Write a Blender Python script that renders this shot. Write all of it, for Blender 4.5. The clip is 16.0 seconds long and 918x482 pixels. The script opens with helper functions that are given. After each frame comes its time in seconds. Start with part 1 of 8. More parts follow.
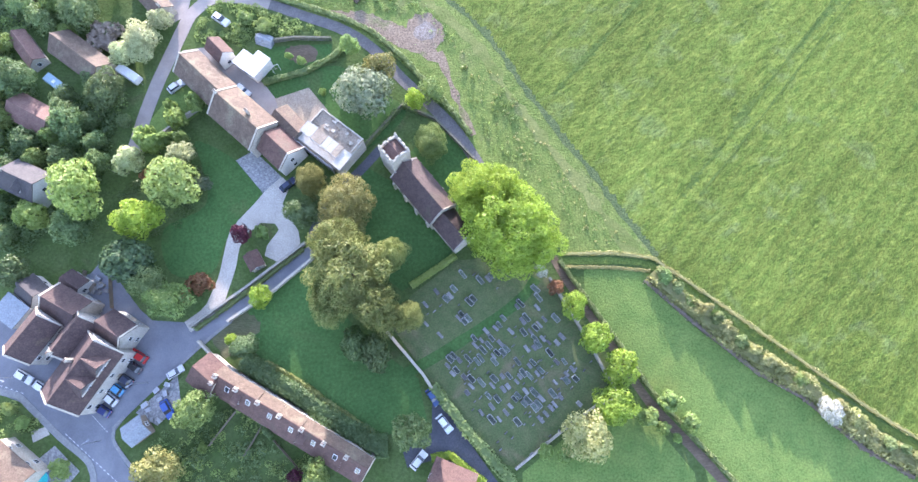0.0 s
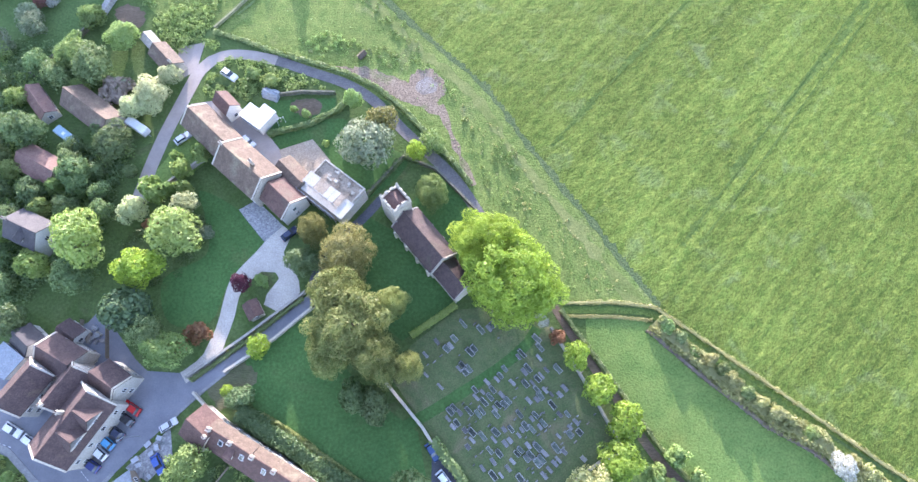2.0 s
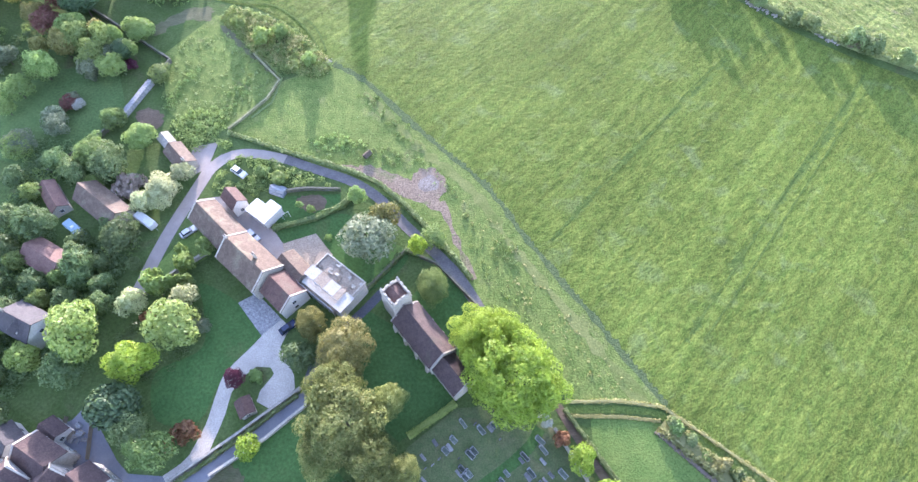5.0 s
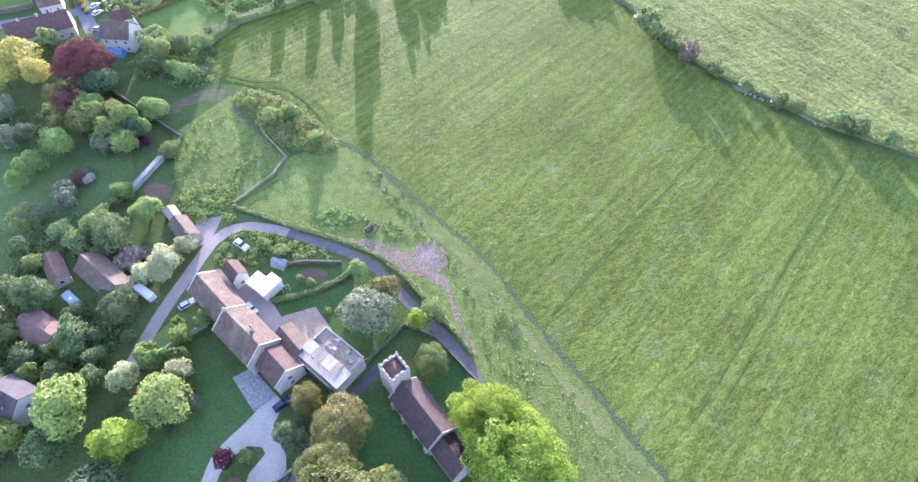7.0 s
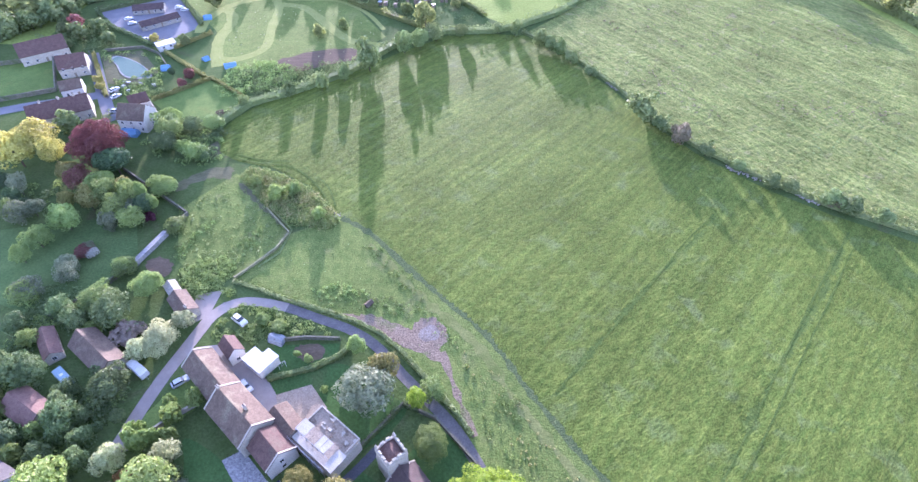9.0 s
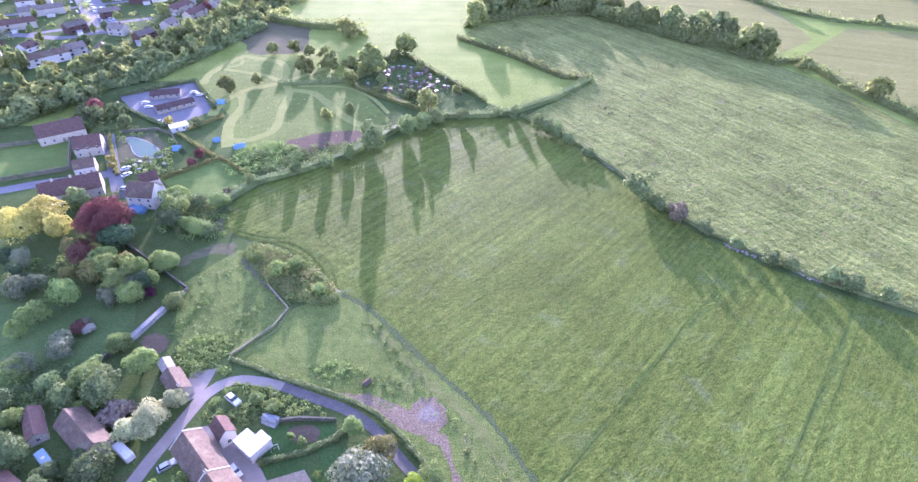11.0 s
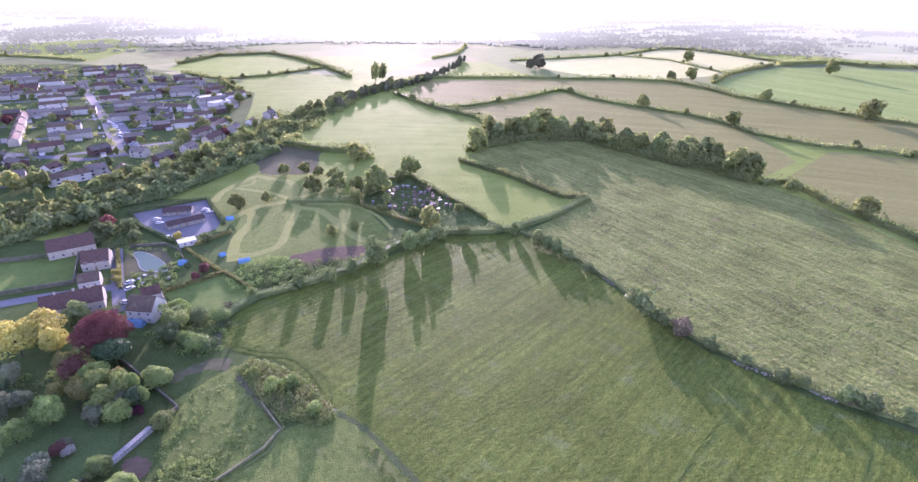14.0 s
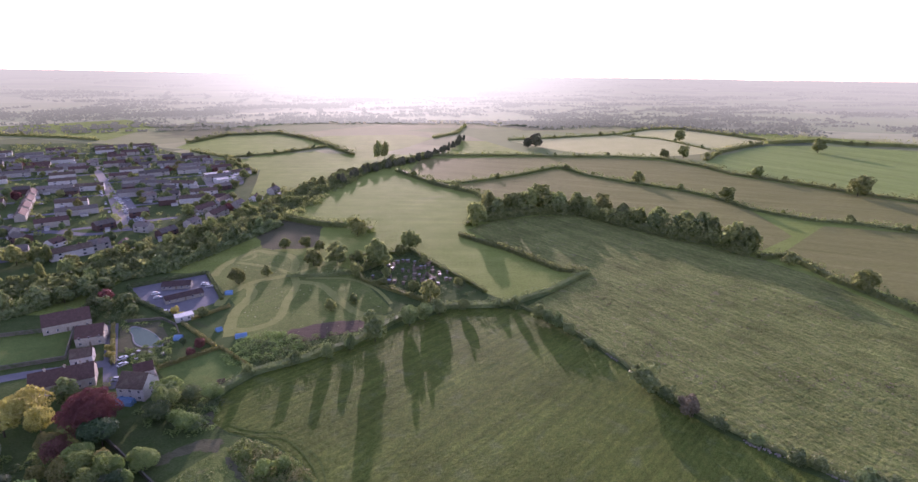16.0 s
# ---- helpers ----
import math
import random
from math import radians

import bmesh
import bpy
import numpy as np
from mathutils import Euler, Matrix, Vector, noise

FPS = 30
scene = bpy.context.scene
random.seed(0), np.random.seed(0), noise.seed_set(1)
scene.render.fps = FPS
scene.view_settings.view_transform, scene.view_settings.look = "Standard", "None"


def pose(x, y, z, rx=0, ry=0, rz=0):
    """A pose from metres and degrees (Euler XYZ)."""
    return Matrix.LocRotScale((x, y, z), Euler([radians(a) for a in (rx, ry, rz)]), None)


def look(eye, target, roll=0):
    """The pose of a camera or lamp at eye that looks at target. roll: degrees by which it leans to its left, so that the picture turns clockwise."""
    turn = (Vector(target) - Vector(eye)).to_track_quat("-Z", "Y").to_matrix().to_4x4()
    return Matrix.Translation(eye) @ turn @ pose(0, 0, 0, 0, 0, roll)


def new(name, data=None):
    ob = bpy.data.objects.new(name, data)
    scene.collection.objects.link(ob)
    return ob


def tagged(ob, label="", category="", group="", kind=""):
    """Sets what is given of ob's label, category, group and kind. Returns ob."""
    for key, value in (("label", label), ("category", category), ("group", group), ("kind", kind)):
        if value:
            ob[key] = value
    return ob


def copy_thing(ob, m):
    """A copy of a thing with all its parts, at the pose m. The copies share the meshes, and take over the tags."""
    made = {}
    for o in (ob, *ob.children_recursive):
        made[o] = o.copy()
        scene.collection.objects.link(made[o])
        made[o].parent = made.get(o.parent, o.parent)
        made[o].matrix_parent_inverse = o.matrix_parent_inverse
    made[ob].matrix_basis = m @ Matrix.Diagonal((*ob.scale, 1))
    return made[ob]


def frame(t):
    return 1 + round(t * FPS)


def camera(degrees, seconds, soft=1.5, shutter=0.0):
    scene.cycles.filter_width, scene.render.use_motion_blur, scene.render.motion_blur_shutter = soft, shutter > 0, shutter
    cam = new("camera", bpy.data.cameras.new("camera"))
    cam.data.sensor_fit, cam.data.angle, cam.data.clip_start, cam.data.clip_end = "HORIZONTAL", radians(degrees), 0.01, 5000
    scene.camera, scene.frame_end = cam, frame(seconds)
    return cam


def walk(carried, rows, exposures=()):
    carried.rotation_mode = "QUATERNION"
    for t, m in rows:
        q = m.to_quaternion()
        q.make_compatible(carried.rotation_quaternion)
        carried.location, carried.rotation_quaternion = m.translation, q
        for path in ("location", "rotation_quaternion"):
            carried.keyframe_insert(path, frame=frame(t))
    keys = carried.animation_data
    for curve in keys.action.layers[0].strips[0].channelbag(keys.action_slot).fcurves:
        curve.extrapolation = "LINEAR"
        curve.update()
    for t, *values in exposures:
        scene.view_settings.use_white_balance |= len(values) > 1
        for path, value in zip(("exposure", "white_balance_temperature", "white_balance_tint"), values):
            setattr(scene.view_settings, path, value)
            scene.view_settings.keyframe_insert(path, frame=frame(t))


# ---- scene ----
# ---- camera: a drone hovers 120 m up and tilts its view from the village to the horizon ----
cam = camera(81.0, 16.0, soft=1.45)
HEIGHT = 120.0
TILT = [  # seconds, yaw, pitch, roll
    (0, 0.0, -77.06, -0.36), (0.5, -0.02, -75.72, -0.36), (1, 0.0, -74.46, -0.34), (1.5, 0.01, -73.12, -0.32),
    (2, 0.04, -71.85, -0.31), (2.5, 0.07, -70.46, -0.32), (3, 0.12, -69.11, -0.33), (3.5, 0.15, -67.59, -0.33),
    (4, 0.21, -65.79, -0.34), (4.9, 0.34, -62.24, -0.39), (5.7, 0.45, -59.08, -0.44), (6.5, 0.55, -55.89, -0.49), (7, 0.63, -54.01, -0.52),
    (7.5, 0.68, -51.95, -0.54), (8, 0.72, -50.02, -0.56), (8.5, 0.77, -47.91, -0.58), (9, 0.82, -45.97, -0.6),
    (9.8, 0.89, -42.73, -0.64), (10.6, 0.97, -39.48, -0.68), (11.5, 1.04, -35.82, -0.71)]
TILT += [
    (12, 1.07, -33.88, -0.73), (12.5, 1.1, -31.81, -0.74), (13, 1.12, -29.87, -0.74), (13.5, 1.16, -27.79, -0.73),
    (14, 1.2, -25.68, -0.74), (14.5, 1.2, -23.73, -0.74), (15, 1.2, -21.66, -0.73), (15.5, 1.16, -19.69, -0.7), (16, 1.16, -17.8, -0.7)]
walk(cam, [(t, pose(0, 0, HEIGHT, 90 + p, r, y)) for t, y, p, r in TILT],
     [(0, 3.28, 5600, 26), (4, 3.28, 5560, 28), (7, 3.12, 5440, 35), (9, 3.04, 5270, 42), (12, 2.98, 5270, 59), (14, 2.46, 5560, 61), (15, 2.08, 5740, 60), (16, 1.47, 5930, 59)])

# ---- world and sun: low evening sun ahead of the camera ----
SUN_AZ, SUN_EL = -8.0, 9.0          # degrees clockwise from +y, above the horizon
world = bpy.data.worlds.new("evening_sky")
scene.world = world
world.use_nodes = True
sky = world.node_tree.nodes.new("ShaderNodeTexSky")
sky.sky_type = "NISHITA"
sky.sun_disc = False
sky.sun_elevation, sky.sun_rotation = radians(SUN_EL), radians(SUN_AZ)
sky.dust_density, sky.air_density, sky.ozone_density = 0.5, 1.0, 1.5
soft = world.node_tree.nodes.new("ShaderNodeHueSaturation")
soft.inputs["Saturation"].default_value = 0.75
world.node_tree.links.new(sky.outputs[0], soft.inputs["Color"])
world.node_tree.links.new(soft.outputs[0], world.node_tree.nodes["Background"].inputs[0])
world.node_tree.nodes["Background"].inputs[1].default_value = 0.15
sun = new("sun", bpy.data.lights.new("sun", "SUN"))
sun.data.energy, sun.data.angle, sun.data.color = 2.3, radians(0.6), (1.0, 0.88, 0.7)
ca = math.cos(radians(SUN_EL))
sun.matrix_world = look((ca * math.sin(radians(SUN_AZ)) * 100, ca * math.cos(radians(SUN_AZ)) * 100, math.sin(radians(SUN_EL)) * 100), (0, 0, 0))

# ---- materials ----
def material(name, a, b, scale=1.0, rough=0.85, bump=0.3, fine=None, stretch=(1, 1, 1), turn=0.0, third=None, spots=0.35, space="world", vary=0.0, spec=0.3, metal=0.0, patch=0.0, fuzz=0.0, streak=None, grainy=0.6, crisp=(0.1, 0.75)):
    """Two colours mixed by noise at two scales, with fine relief; 'third' comes in as rarer stains."""
    m = bpy.data.materials.new(name)
    m.use_nodes = True
    nt = m.node_tree
    N, L = nt.nodes, nt.links
    bsdf = N["Principled BSDF"]
    bsdf.inputs["Roughness"].default_value = rough
    bsdf.inputs["Specular IOR Level"].default_value = spec
    bsdf.inputs["Metallic"].default_value = metal
    if fuzz:
        bsdf.inputs["Sheen Weight"].default_value = fuzz
        bsdf.inputs["Sheen Roughness"].default_value = 0.6
        bsdf.inputs["Sheen Tint"].default_value = (*[min(1, v * 2.4) for v in b], 1)
    if space == "world":
        co = N.new("ShaderNodeNewGeometry").outputs["Position"]
    else:
        co = N.new("ShaderNodeTexCoord").outputs["Object"]
    mp = N.new("ShaderNodeMapping")
    mp.inputs["Scale"].default_value = stretch
    rot = N.new("ShaderNodeMapping")
    rot.inputs["Rotation"].default_value = (0, 0, radians(turn))
    L.new(co, rot.inputs[0])
    L.new(rot.outputs[0], mp.inputs[0])

    def tex(s, detail=6.0, dist=0.0, src=mp):
        n = N.new("ShaderNodeTexNoise")
        n.inputs["Scale"].default_value = s
        n.inputs["Detail"].default_value = detail
        n.inputs["Roughness"].default_value = 0.65
        n.inputs["Distortion"].default_value = dist
        L.new(src.outputs[0], n.inputs["Vector"])
        return n.outputs["Fac"]

    def ramp(src, lo, hi):
        r = N.new("ShaderNodeMapRange")
        r.inputs[1].default_value, r.inputs[2].default_value = lo, hi
        L.new(src, r.inputs[0])
        return r.outputs[0]

    def mix(fac, c1, c2, blend="MIX"):
        x = N.new("ShaderNodeMix")
        x.data_type, x.blend_type = "RGBA", blend
        for sock, val in ((x.inputs[0], fac), (x.inputs[6], c1), (x.inputs[7], c2)):
            if isinstance(val, (float, int)):
                sock.default_value = val
            elif isinstance(val, tuple):
                sock.default_value = (*val, 1)
            else:
                L.new(val, sock)
        return x.outputs[2]

    col = mix(ramp(tex(scale), 0.32, 0.68), a, b)
    if third:
        col = mix(ramp(tex(scale * 0.27, 4.0, 0.6, rot), 1 - spots, 1 - spots + 0.2), col, third)
    f = fine or scale * 6
    grain = tex(f, 3.0)
    col = mix(grainy, col, ramp(grain, *crisp), "MULTIPLY") if bump else col
    if streak:
        st = N.new("ShaderNodeMapping")
        st.inputs["Scale"].default_value = (streak[0], streak[1], 1)
        L.new(rot.outputs[0], st.inputs[0])
        lines = tex(1.0, 2.0, 0.0, st)
        hs = N.new("ShaderNodeHueSaturation")
        ms = N.new("ShaderNodeMapRange")
        ms.inputs[1].default_value, ms.inputs[2].default_value = 0.3, 0.7
        ms.inputs[3].default_value, ms.inputs[4].default_value = 1 - streak[2], 1 + streak[2]
        L.new(lines, ms.inputs[0])
        L.new(ms.outputs[0], hs.inputs["Value"])
        L.new(col, hs.inputs["Color"])
        col = hs.outputs[0]
    if patch:
        big = tex(scale * 0.06, 3.0, 0.5, rot)
        hsv = N.new("ShaderNodeHueSaturation")
        L.new(col, hsv.inputs["Color"])
        mr = N.new("ShaderNodeMapRange")
        mr.inputs[1].default_value, mr.inputs[2].default_value = 0.3, 0.7
        mr.inputs[3].default_value, mr.inputs[4].default_value = 1 - patch, 1 + patch
        L.new(big, mr.inputs[0])
        L.new(mr.outputs[0], hsv.inputs["Value"])
        col = hsv.outputs[0]
    if vary:
        oi = N.new("ShaderNodeObjectInfo")
        hsv = N.new("ShaderNodeHueSaturation")
        mr = N.new("ShaderNodeMapRange")
        mr.inputs[3].default_value, mr.inputs[4].default_value = 1 - vary, 1 + vary
        L.new(oi.outputs["Random"], mr.inputs[0])
        L.new(mr.outputs[0], hsv.inputs["Value"])
        L.new(col, hsv.inputs["Color"])
        col = hsv.outputs[0]
    L.new(col, bsdf.inputs["Base Color"])
    if bump:
        bp = N.new("ShaderNodeBump")
        bp.inputs["Strength"].default_value = bump
        bp.inputs["Distance"].default_value = 0.6 / f
        L.new(grain, bp.inputs["Height"])
        L.new(bp.outputs[0], bsdf.inputs["Normal"])
    return m


def leaf_material(name, a, b, glow=0.45, gloss=0.025, vary=1.0):
    """Leaves: diffuse and translucent, each leaf a little different, each plant too."""
    m = bpy.data.materials.new(name)
    m.use_nodes = True
    nt = m.node_tree
    N, L = nt.nodes, nt.links
    N.remove(N["Principled BSDF"])
    geo = N.new("ShaderNodeNewGeometry")
    x = N.new("ShaderNodeMix")
    x.data_type = "RGBA"
    x.inputs[6].default_value, x.inputs[7].default_value = (*a, 1), (*b, 1)
    L.new(geo.outputs["Random Per Island"], x.inputs[0])
    oi = N.new("ShaderNodeObjectInfo")
    mr = N.new("ShaderNodeMapRange")
    mr.inputs[3].default_value, mr.inputs[4].default_value = 1 - 0.22 * vary, 1 + 0.25 * vary
    L.new(oi.outputs["Random"], mr.inputs[0])
    hsv = N.new("ShaderNodeHueSaturation")
    L.new(x.outputs[2], hsv.inputs["Color"])
    L.new(mr.outputs[0], hsv.inputs["Value"])
    hue = N.new("ShaderNodeMapRange")
    mul = N.new("ShaderNodeMath")
    mul.operation = "MULTIPLY"
    mul.inputs[1].default_value = 7.31
    frac = N.new("ShaderNodeMath")
    frac.operation = "FRACT"
    L.new(oi.outputs["Random"], mul.inputs[0])
    L.new(mul.outputs[0], frac.inputs[0])
    hue.inputs[3].default_value, hue.inputs[4].default_value = 0.5 - 0.018 * vary, 0.5 + 0.008 * vary
    L.new(frac.outputs[0], hue.inputs[0])
    L.new(hue.outputs[0], hsv.inputs["Hue"])
    d, t, g = N.new("ShaderNodeBsdfDiffuse"), N.new("ShaderNodeBsdfTranslucent"), N.new("ShaderNodeBsdfGlossy")
    g.inputs["Roughness"].default_value = 0.45
    for s in (d, t):
        L.new(hsv.outputs[0], s.inputs["Color"])
    m1, m2 = N.new("ShaderNodeMixShader"), N.new("ShaderNodeMixShader")
    m1.inputs[0].default_value, m2.inputs[0].default_value = glow, gloss
    L.new(d.outputs[0], m1.inputs[1])
    L.new(t.outputs[0], m1.inputs[2])
    L.new(m1.outputs[0], m2.inputs[1])
    L.new(g.outputs[0], m2.inputs[2])
    L.new(m2.outputs[0], N["Material Output"].inputs[0])
    return m


def plain(name, c, rough=0.5, metal=0.0, spec=0.5):
    return material(name, c, tuple(v * 0.85 for v in c), 3.0, rough, 0.05, space="object", spec=spec, metal=metal)


def glass_material(name, c=(0.03, 0.035, 0.045)):
    m = bpy.data.materials.new(name)
    m.use_nodes = True
    p = m.node_tree.nodes["Principled BSDF"]
    p.inputs["Base Color"].default_value = (*c, 1)
    p.inputs["Roughness"].default_value = 0.08
    p.inputs["Specular IOR Level"].default_value = 0.7
    return m


ROWS_TURN = 48.0     # the crop's drill rows, degrees from +x
M_CROP = material("crop_grass", (0.083, 0.126, 0.025), (0.152, 0.185, 0.04), 0.42, 0.7, 1.0, fine=2.3, stretch=(0.7, 1.25, 1), turn=-ROWS_TURN, third=(0.145, 0.182, 0.066), spots=0.45, patch=0.16, spec=0.02, streak=(0.012, 0.5, 0.2), grainy=0.5, crisp=(0.34, 0.62))
M_TRAM = material("trodden_crop", (0.075, 0.115, 0.03), (0.11, 0.15, 0.038), 0.5, 0.85, 0.8, fine=2.3, spec=0.02, grainy=0.4, crisp=(0.34, 0.62))
M_ROUGH = material("rough_pasture", (0.112, 0.16, 0.038), (0.25, 0.264, 0.09), 0.7, 0.8, 1.0, fine=1.9, stretch=(0.5, 1.3, 1), turn=55, third=(0.235, 0.215, 0.12), spots=0.42, patch=0.22, spec=0.02, streak=(0.03, 0.42, 0.24), grainy=0.5, crisp=(0.34, 0.62), fuzz=0.02)
M_MEADOW = material("meadow_grass", (0.1, 0.15, 0.038), (0.185, 0.222, 0.066), 0.4, 0.8, 0.8, fine=2.2, third=(0.225, 0.222, 0.1), spots=0.42, patch=0.22, spec=0.02, grainy=0.5, crisp=(0.34, 0.62))
# worn grass, its colour also darkened for the shade at the crop edge
M_MARGIN = material("worn_margin", (0.07, 0.105, 0.045), (0.115, 0.142, 0.065), 0.9, 0.9, 0.8, fine=2.5, third=(0.15, 0.175, 0.08), spots=0.4, spec=0.02, grainy=0.5, crisp=(0.34, 0.62))
M_WORN = material("worn_grass", (0.165, 0.19, 0.065), (0.21, 0.225, 0.085), 0.3, 0.9, 0.4, fine=2, third=(0.11, 0.15, 0.04), spots=0.5, spec=0.02)
M_PARKMEADOW = material("long_park_grass", (0.13, 0.18, 0.046), (0.195, 0.235, 0.068), 0.3, 0.85, 0.6, fine=1.6, third=(0.215, 0.225, 0.09), spots=0.42, patch=0.2, spec=0.02, grainy=0.45, crisp=(0.34, 0.62), fuzz=0.03)
M_MOWN = material("mown_path", (0.24, 0.275, 0.082), (0.3, 0.32, 0.11), 0.2, 0.9, 0.4, fine=1.5, spec=0.02, fuzz=0.05)
M_PADDOCK = material("paddock_grass", (0.105, 0.168, 0.045), (0.155, 0.212, 0.06), 0.25, 0.8, 0.6, fine=2.2, third=(0.18, 0.205, 0.06), spots=0.42, patch=0.2, spec=0.02, grainy=0.35, crisp=(0.36, 0.6))
M_PARKLAWN = material("park_lawn", (0.082, 0.136, 0.046), (0.115, 0.168, 0.06), 0.15, 0.85, 0.3, fine=1.5, third=(0.14, 0.175, 0.07), spots=0.4, patch=0.25, spec=0.02)
M_LAWN = material("mown_lawn", (0.062, 0.13, 0.04), (0.086, 0.16, 0.05), 0.18, 0.85, 0.25, fine=1.5, third=(0.12, 0.14, 0.055), spots=0.4, patch=0.28, spec=0.02)
M_YARDGRASS = material("churchyard_grass", (0.085, 0.125, 0.048), (0.14, 0.158, 0.075), 0.5, 0.9, 0.5, fine=3.0, third=(0.2, 0.17, 0.105), spots=0.46, spec=0.02)
M_GROUND = material("garden_ground", (0.075, 0.12, 0.035), (0.11, 0.15, 0.055), 0.2, 0.9, 0.6, fine=1.5, third=(0.12, 0.10, 0.06), spots=0.4, patch=0.2, spec=0.02)
M_ASPHALT = material("asphalt", (0.145, 0.148, 0.165), (0.185, 0.187, 0.203), 0.25, 0.9, 0.15, fine=3, third=(0.21, 0.21, 0.22), spots=0.42, spec=0.15, patch=0.15, grainy=0.25)
M_LANE = material("lane_asphalt", (0.245, 0.21, 0.188), (0.3, 0.26, 0.232), 0.3, 0.8, 0.15, fine=2.5, third=(0.195, 0.172, 0.16), spots=0.4, grainy=0.2)
M_DARKPATH = material("dark_path", (0.07, 0.075, 0.09), (0.10, 0.10, 0.115), 0.4, 0.8, 0.2, fine=3)
M_GRAVEL = material("pale_gravel", (0.44, 0.405, 0.35), (0.53, 0.49, 0.425), 0.3, 0.9, 0.3, fine=4, third=(0.4, 0.37, 0.32), spots=0.35)
M_PAVING = material("paving_stone", (0.19, 0.19, 0.195), (0.37, 0.36, 0.345), 1.3, 0.8, 0.3, fine=2.5, third=(0.15, 0.16, 0.16), spots=0.45, grainy=0.5, crisp=(0.3, 0.62))
M_DIRT = material("bare_earth", (0.2, 0.155, 0.115), (0.275, 0.215, 0.16), 0.5, 0.95, 0.8, fine=2, third=(0.13, 0.16, 0.06), spots=0.45, spec=0.02, crisp=(0.25, 0.65))
M_ASH = material("ashy_earth", (0.175, 0.145, 0.125), (0.34, 0.305, 0.27), 1.6, 0.95, 0.8, fine=4, third=(0.12, 0.1, 0.085), spots=0.45, spec=0.02, crisp=(0.25, 0.65))
M_SITE = material("site_rubble", (0.3, 0.24, 0.175), (0.4, 0.33, 0.25), 0.6, 0.95, 0.5, fine=2.5, third=(0.2, 0.175, 0.13), spots=0.4)
M_OLDLANE = material("old_asphalt", (0.118, 0.11, 0.11), (0.17, 0.158, 0.152), 0.4, 0.8, 0.15, fine=2.5, third=(0.24, 0.205, 0.18), spots=0.4)
M_MOSSWALL = material("mossy_rubble", (0.12, 0.118, 0.085), (0.19, 0.18, 0.135), 1.0, 0.95, 0.8, fine=4, third=(0.08, 0.115, 0.045), spots=0.5)
M_FIELDWALL = material("lichened_stone", (0.2, 0.2, 0.105), (0.3, 0.29, 0.165), 1.0, 0.95, 0.8, fine=4, third=(0.12, 0.15, 0.055), spots=0.45)
M_SOIL = material("turned_soil", (0.115, 0.12, 0.065), (0.165, 0.16, 0.095), 0.3, 0.95, 0.5, fine=2, stretch=(0.5, 2, 1), third=(0.1, 0.13, 0.05), spots=0.45, spec=0.02)
M_PLOT = material("garden_plot", (0.13, 0.1, 0.07), (0.185, 0.14, 0.1), 0.3, 0.95, 0.5, fine=2, stretch=(0.5, 2, 1), third=(0.1, 0.13, 0.05), spots=0.4, spec=0.02)
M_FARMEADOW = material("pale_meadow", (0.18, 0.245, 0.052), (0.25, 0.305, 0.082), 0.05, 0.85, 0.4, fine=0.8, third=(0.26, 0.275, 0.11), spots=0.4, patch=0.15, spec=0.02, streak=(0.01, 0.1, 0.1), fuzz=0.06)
M_TAN = material("ripening_field", (0.195, 0.202, 0.066), (0.245, 0.242, 0.09), 0.04, 0.85, 0.3, fine=0.6, stretch=(0.4, 2, 1), turn=20, third=(0.24, 0.24, 0.1), spots=0.4, patch=0.14, spec=0.02, streak=(0.008, 0.12, 0.1), fuzz=0.04)
M_YELLOW = material("pale_crop", (0.5, 0.5, 0.2), (0.58, 0.56, 0.25), 0.03, 0.85, 0.3, fine=0.5, spec=0.02, fuzz=0.06)
M_GREENFAR = material("green_field", (0.19, 0.265, 0.07), (0.24, 0.305, 0.095), 0.03, 0.85, 0.3, fine=0.4, stretch=(0.3, 2, 1), turn=60, spec=0.02, streak=(0.004, 0.06, 0.16), fuzz=0.07)
M_STONE = material("limestone_wall", (0.42, 0.38, 0.31), (0.52, 0.48, 0.40), 0.8, 0.9, 0.5, fine=3.5, third=(0.3, 0.27, 0.22), spots=0.4)
M_RUBBLE = material("rubble_stone", (0.30, 0.28, 0.24), (0.42, 0.39, 0.33), 1.2, 0.95, 0.8, fine=4, third=(0.16, 0.17, 0.12), spots=0.4)
M_RENDER = material("pale_render", (0.6, 0.58, 0.54), (0.68, 0.66, 0.61), 0.5, 0.85, 0.1, fine=5, third=(0.5, 0.48, 0.44), spots=0.35)
M_WHITE = material("white_paint", (0.64, 0.64, 0.63), (0.72, 0.72, 0.71), 0.6, 0.6, 0.05, fine=4, third=(0.62, 0.61, 0.58), spots=0.3)
M_TILE = material("clay_roof_tile", (0.098, 0.058, 0.048), (0.155, 0.094, 0.075), 0.9, 0.85, 0.5, fine=3.2, third=(0.13, 0.105, 0.078), spots=0.42)
M_TILE_BROWN = material("brown_roof_tile", (0.105, 0.074, 0.055), (0.175, 0.128, 0.092), 0.9, 0.85, 0.5, fine=3.2, third=(0.21, 0.178, 0.12), spots=0.48)
M_REDTILE = material("red_roof_tile", (0.18, 0.105, 0.085), (0.25, 0.155, 0.122), 0.9, 0.85, 0.5, fine=3.2, third=(0.16, 0.13, 0.1), spots=0.4)
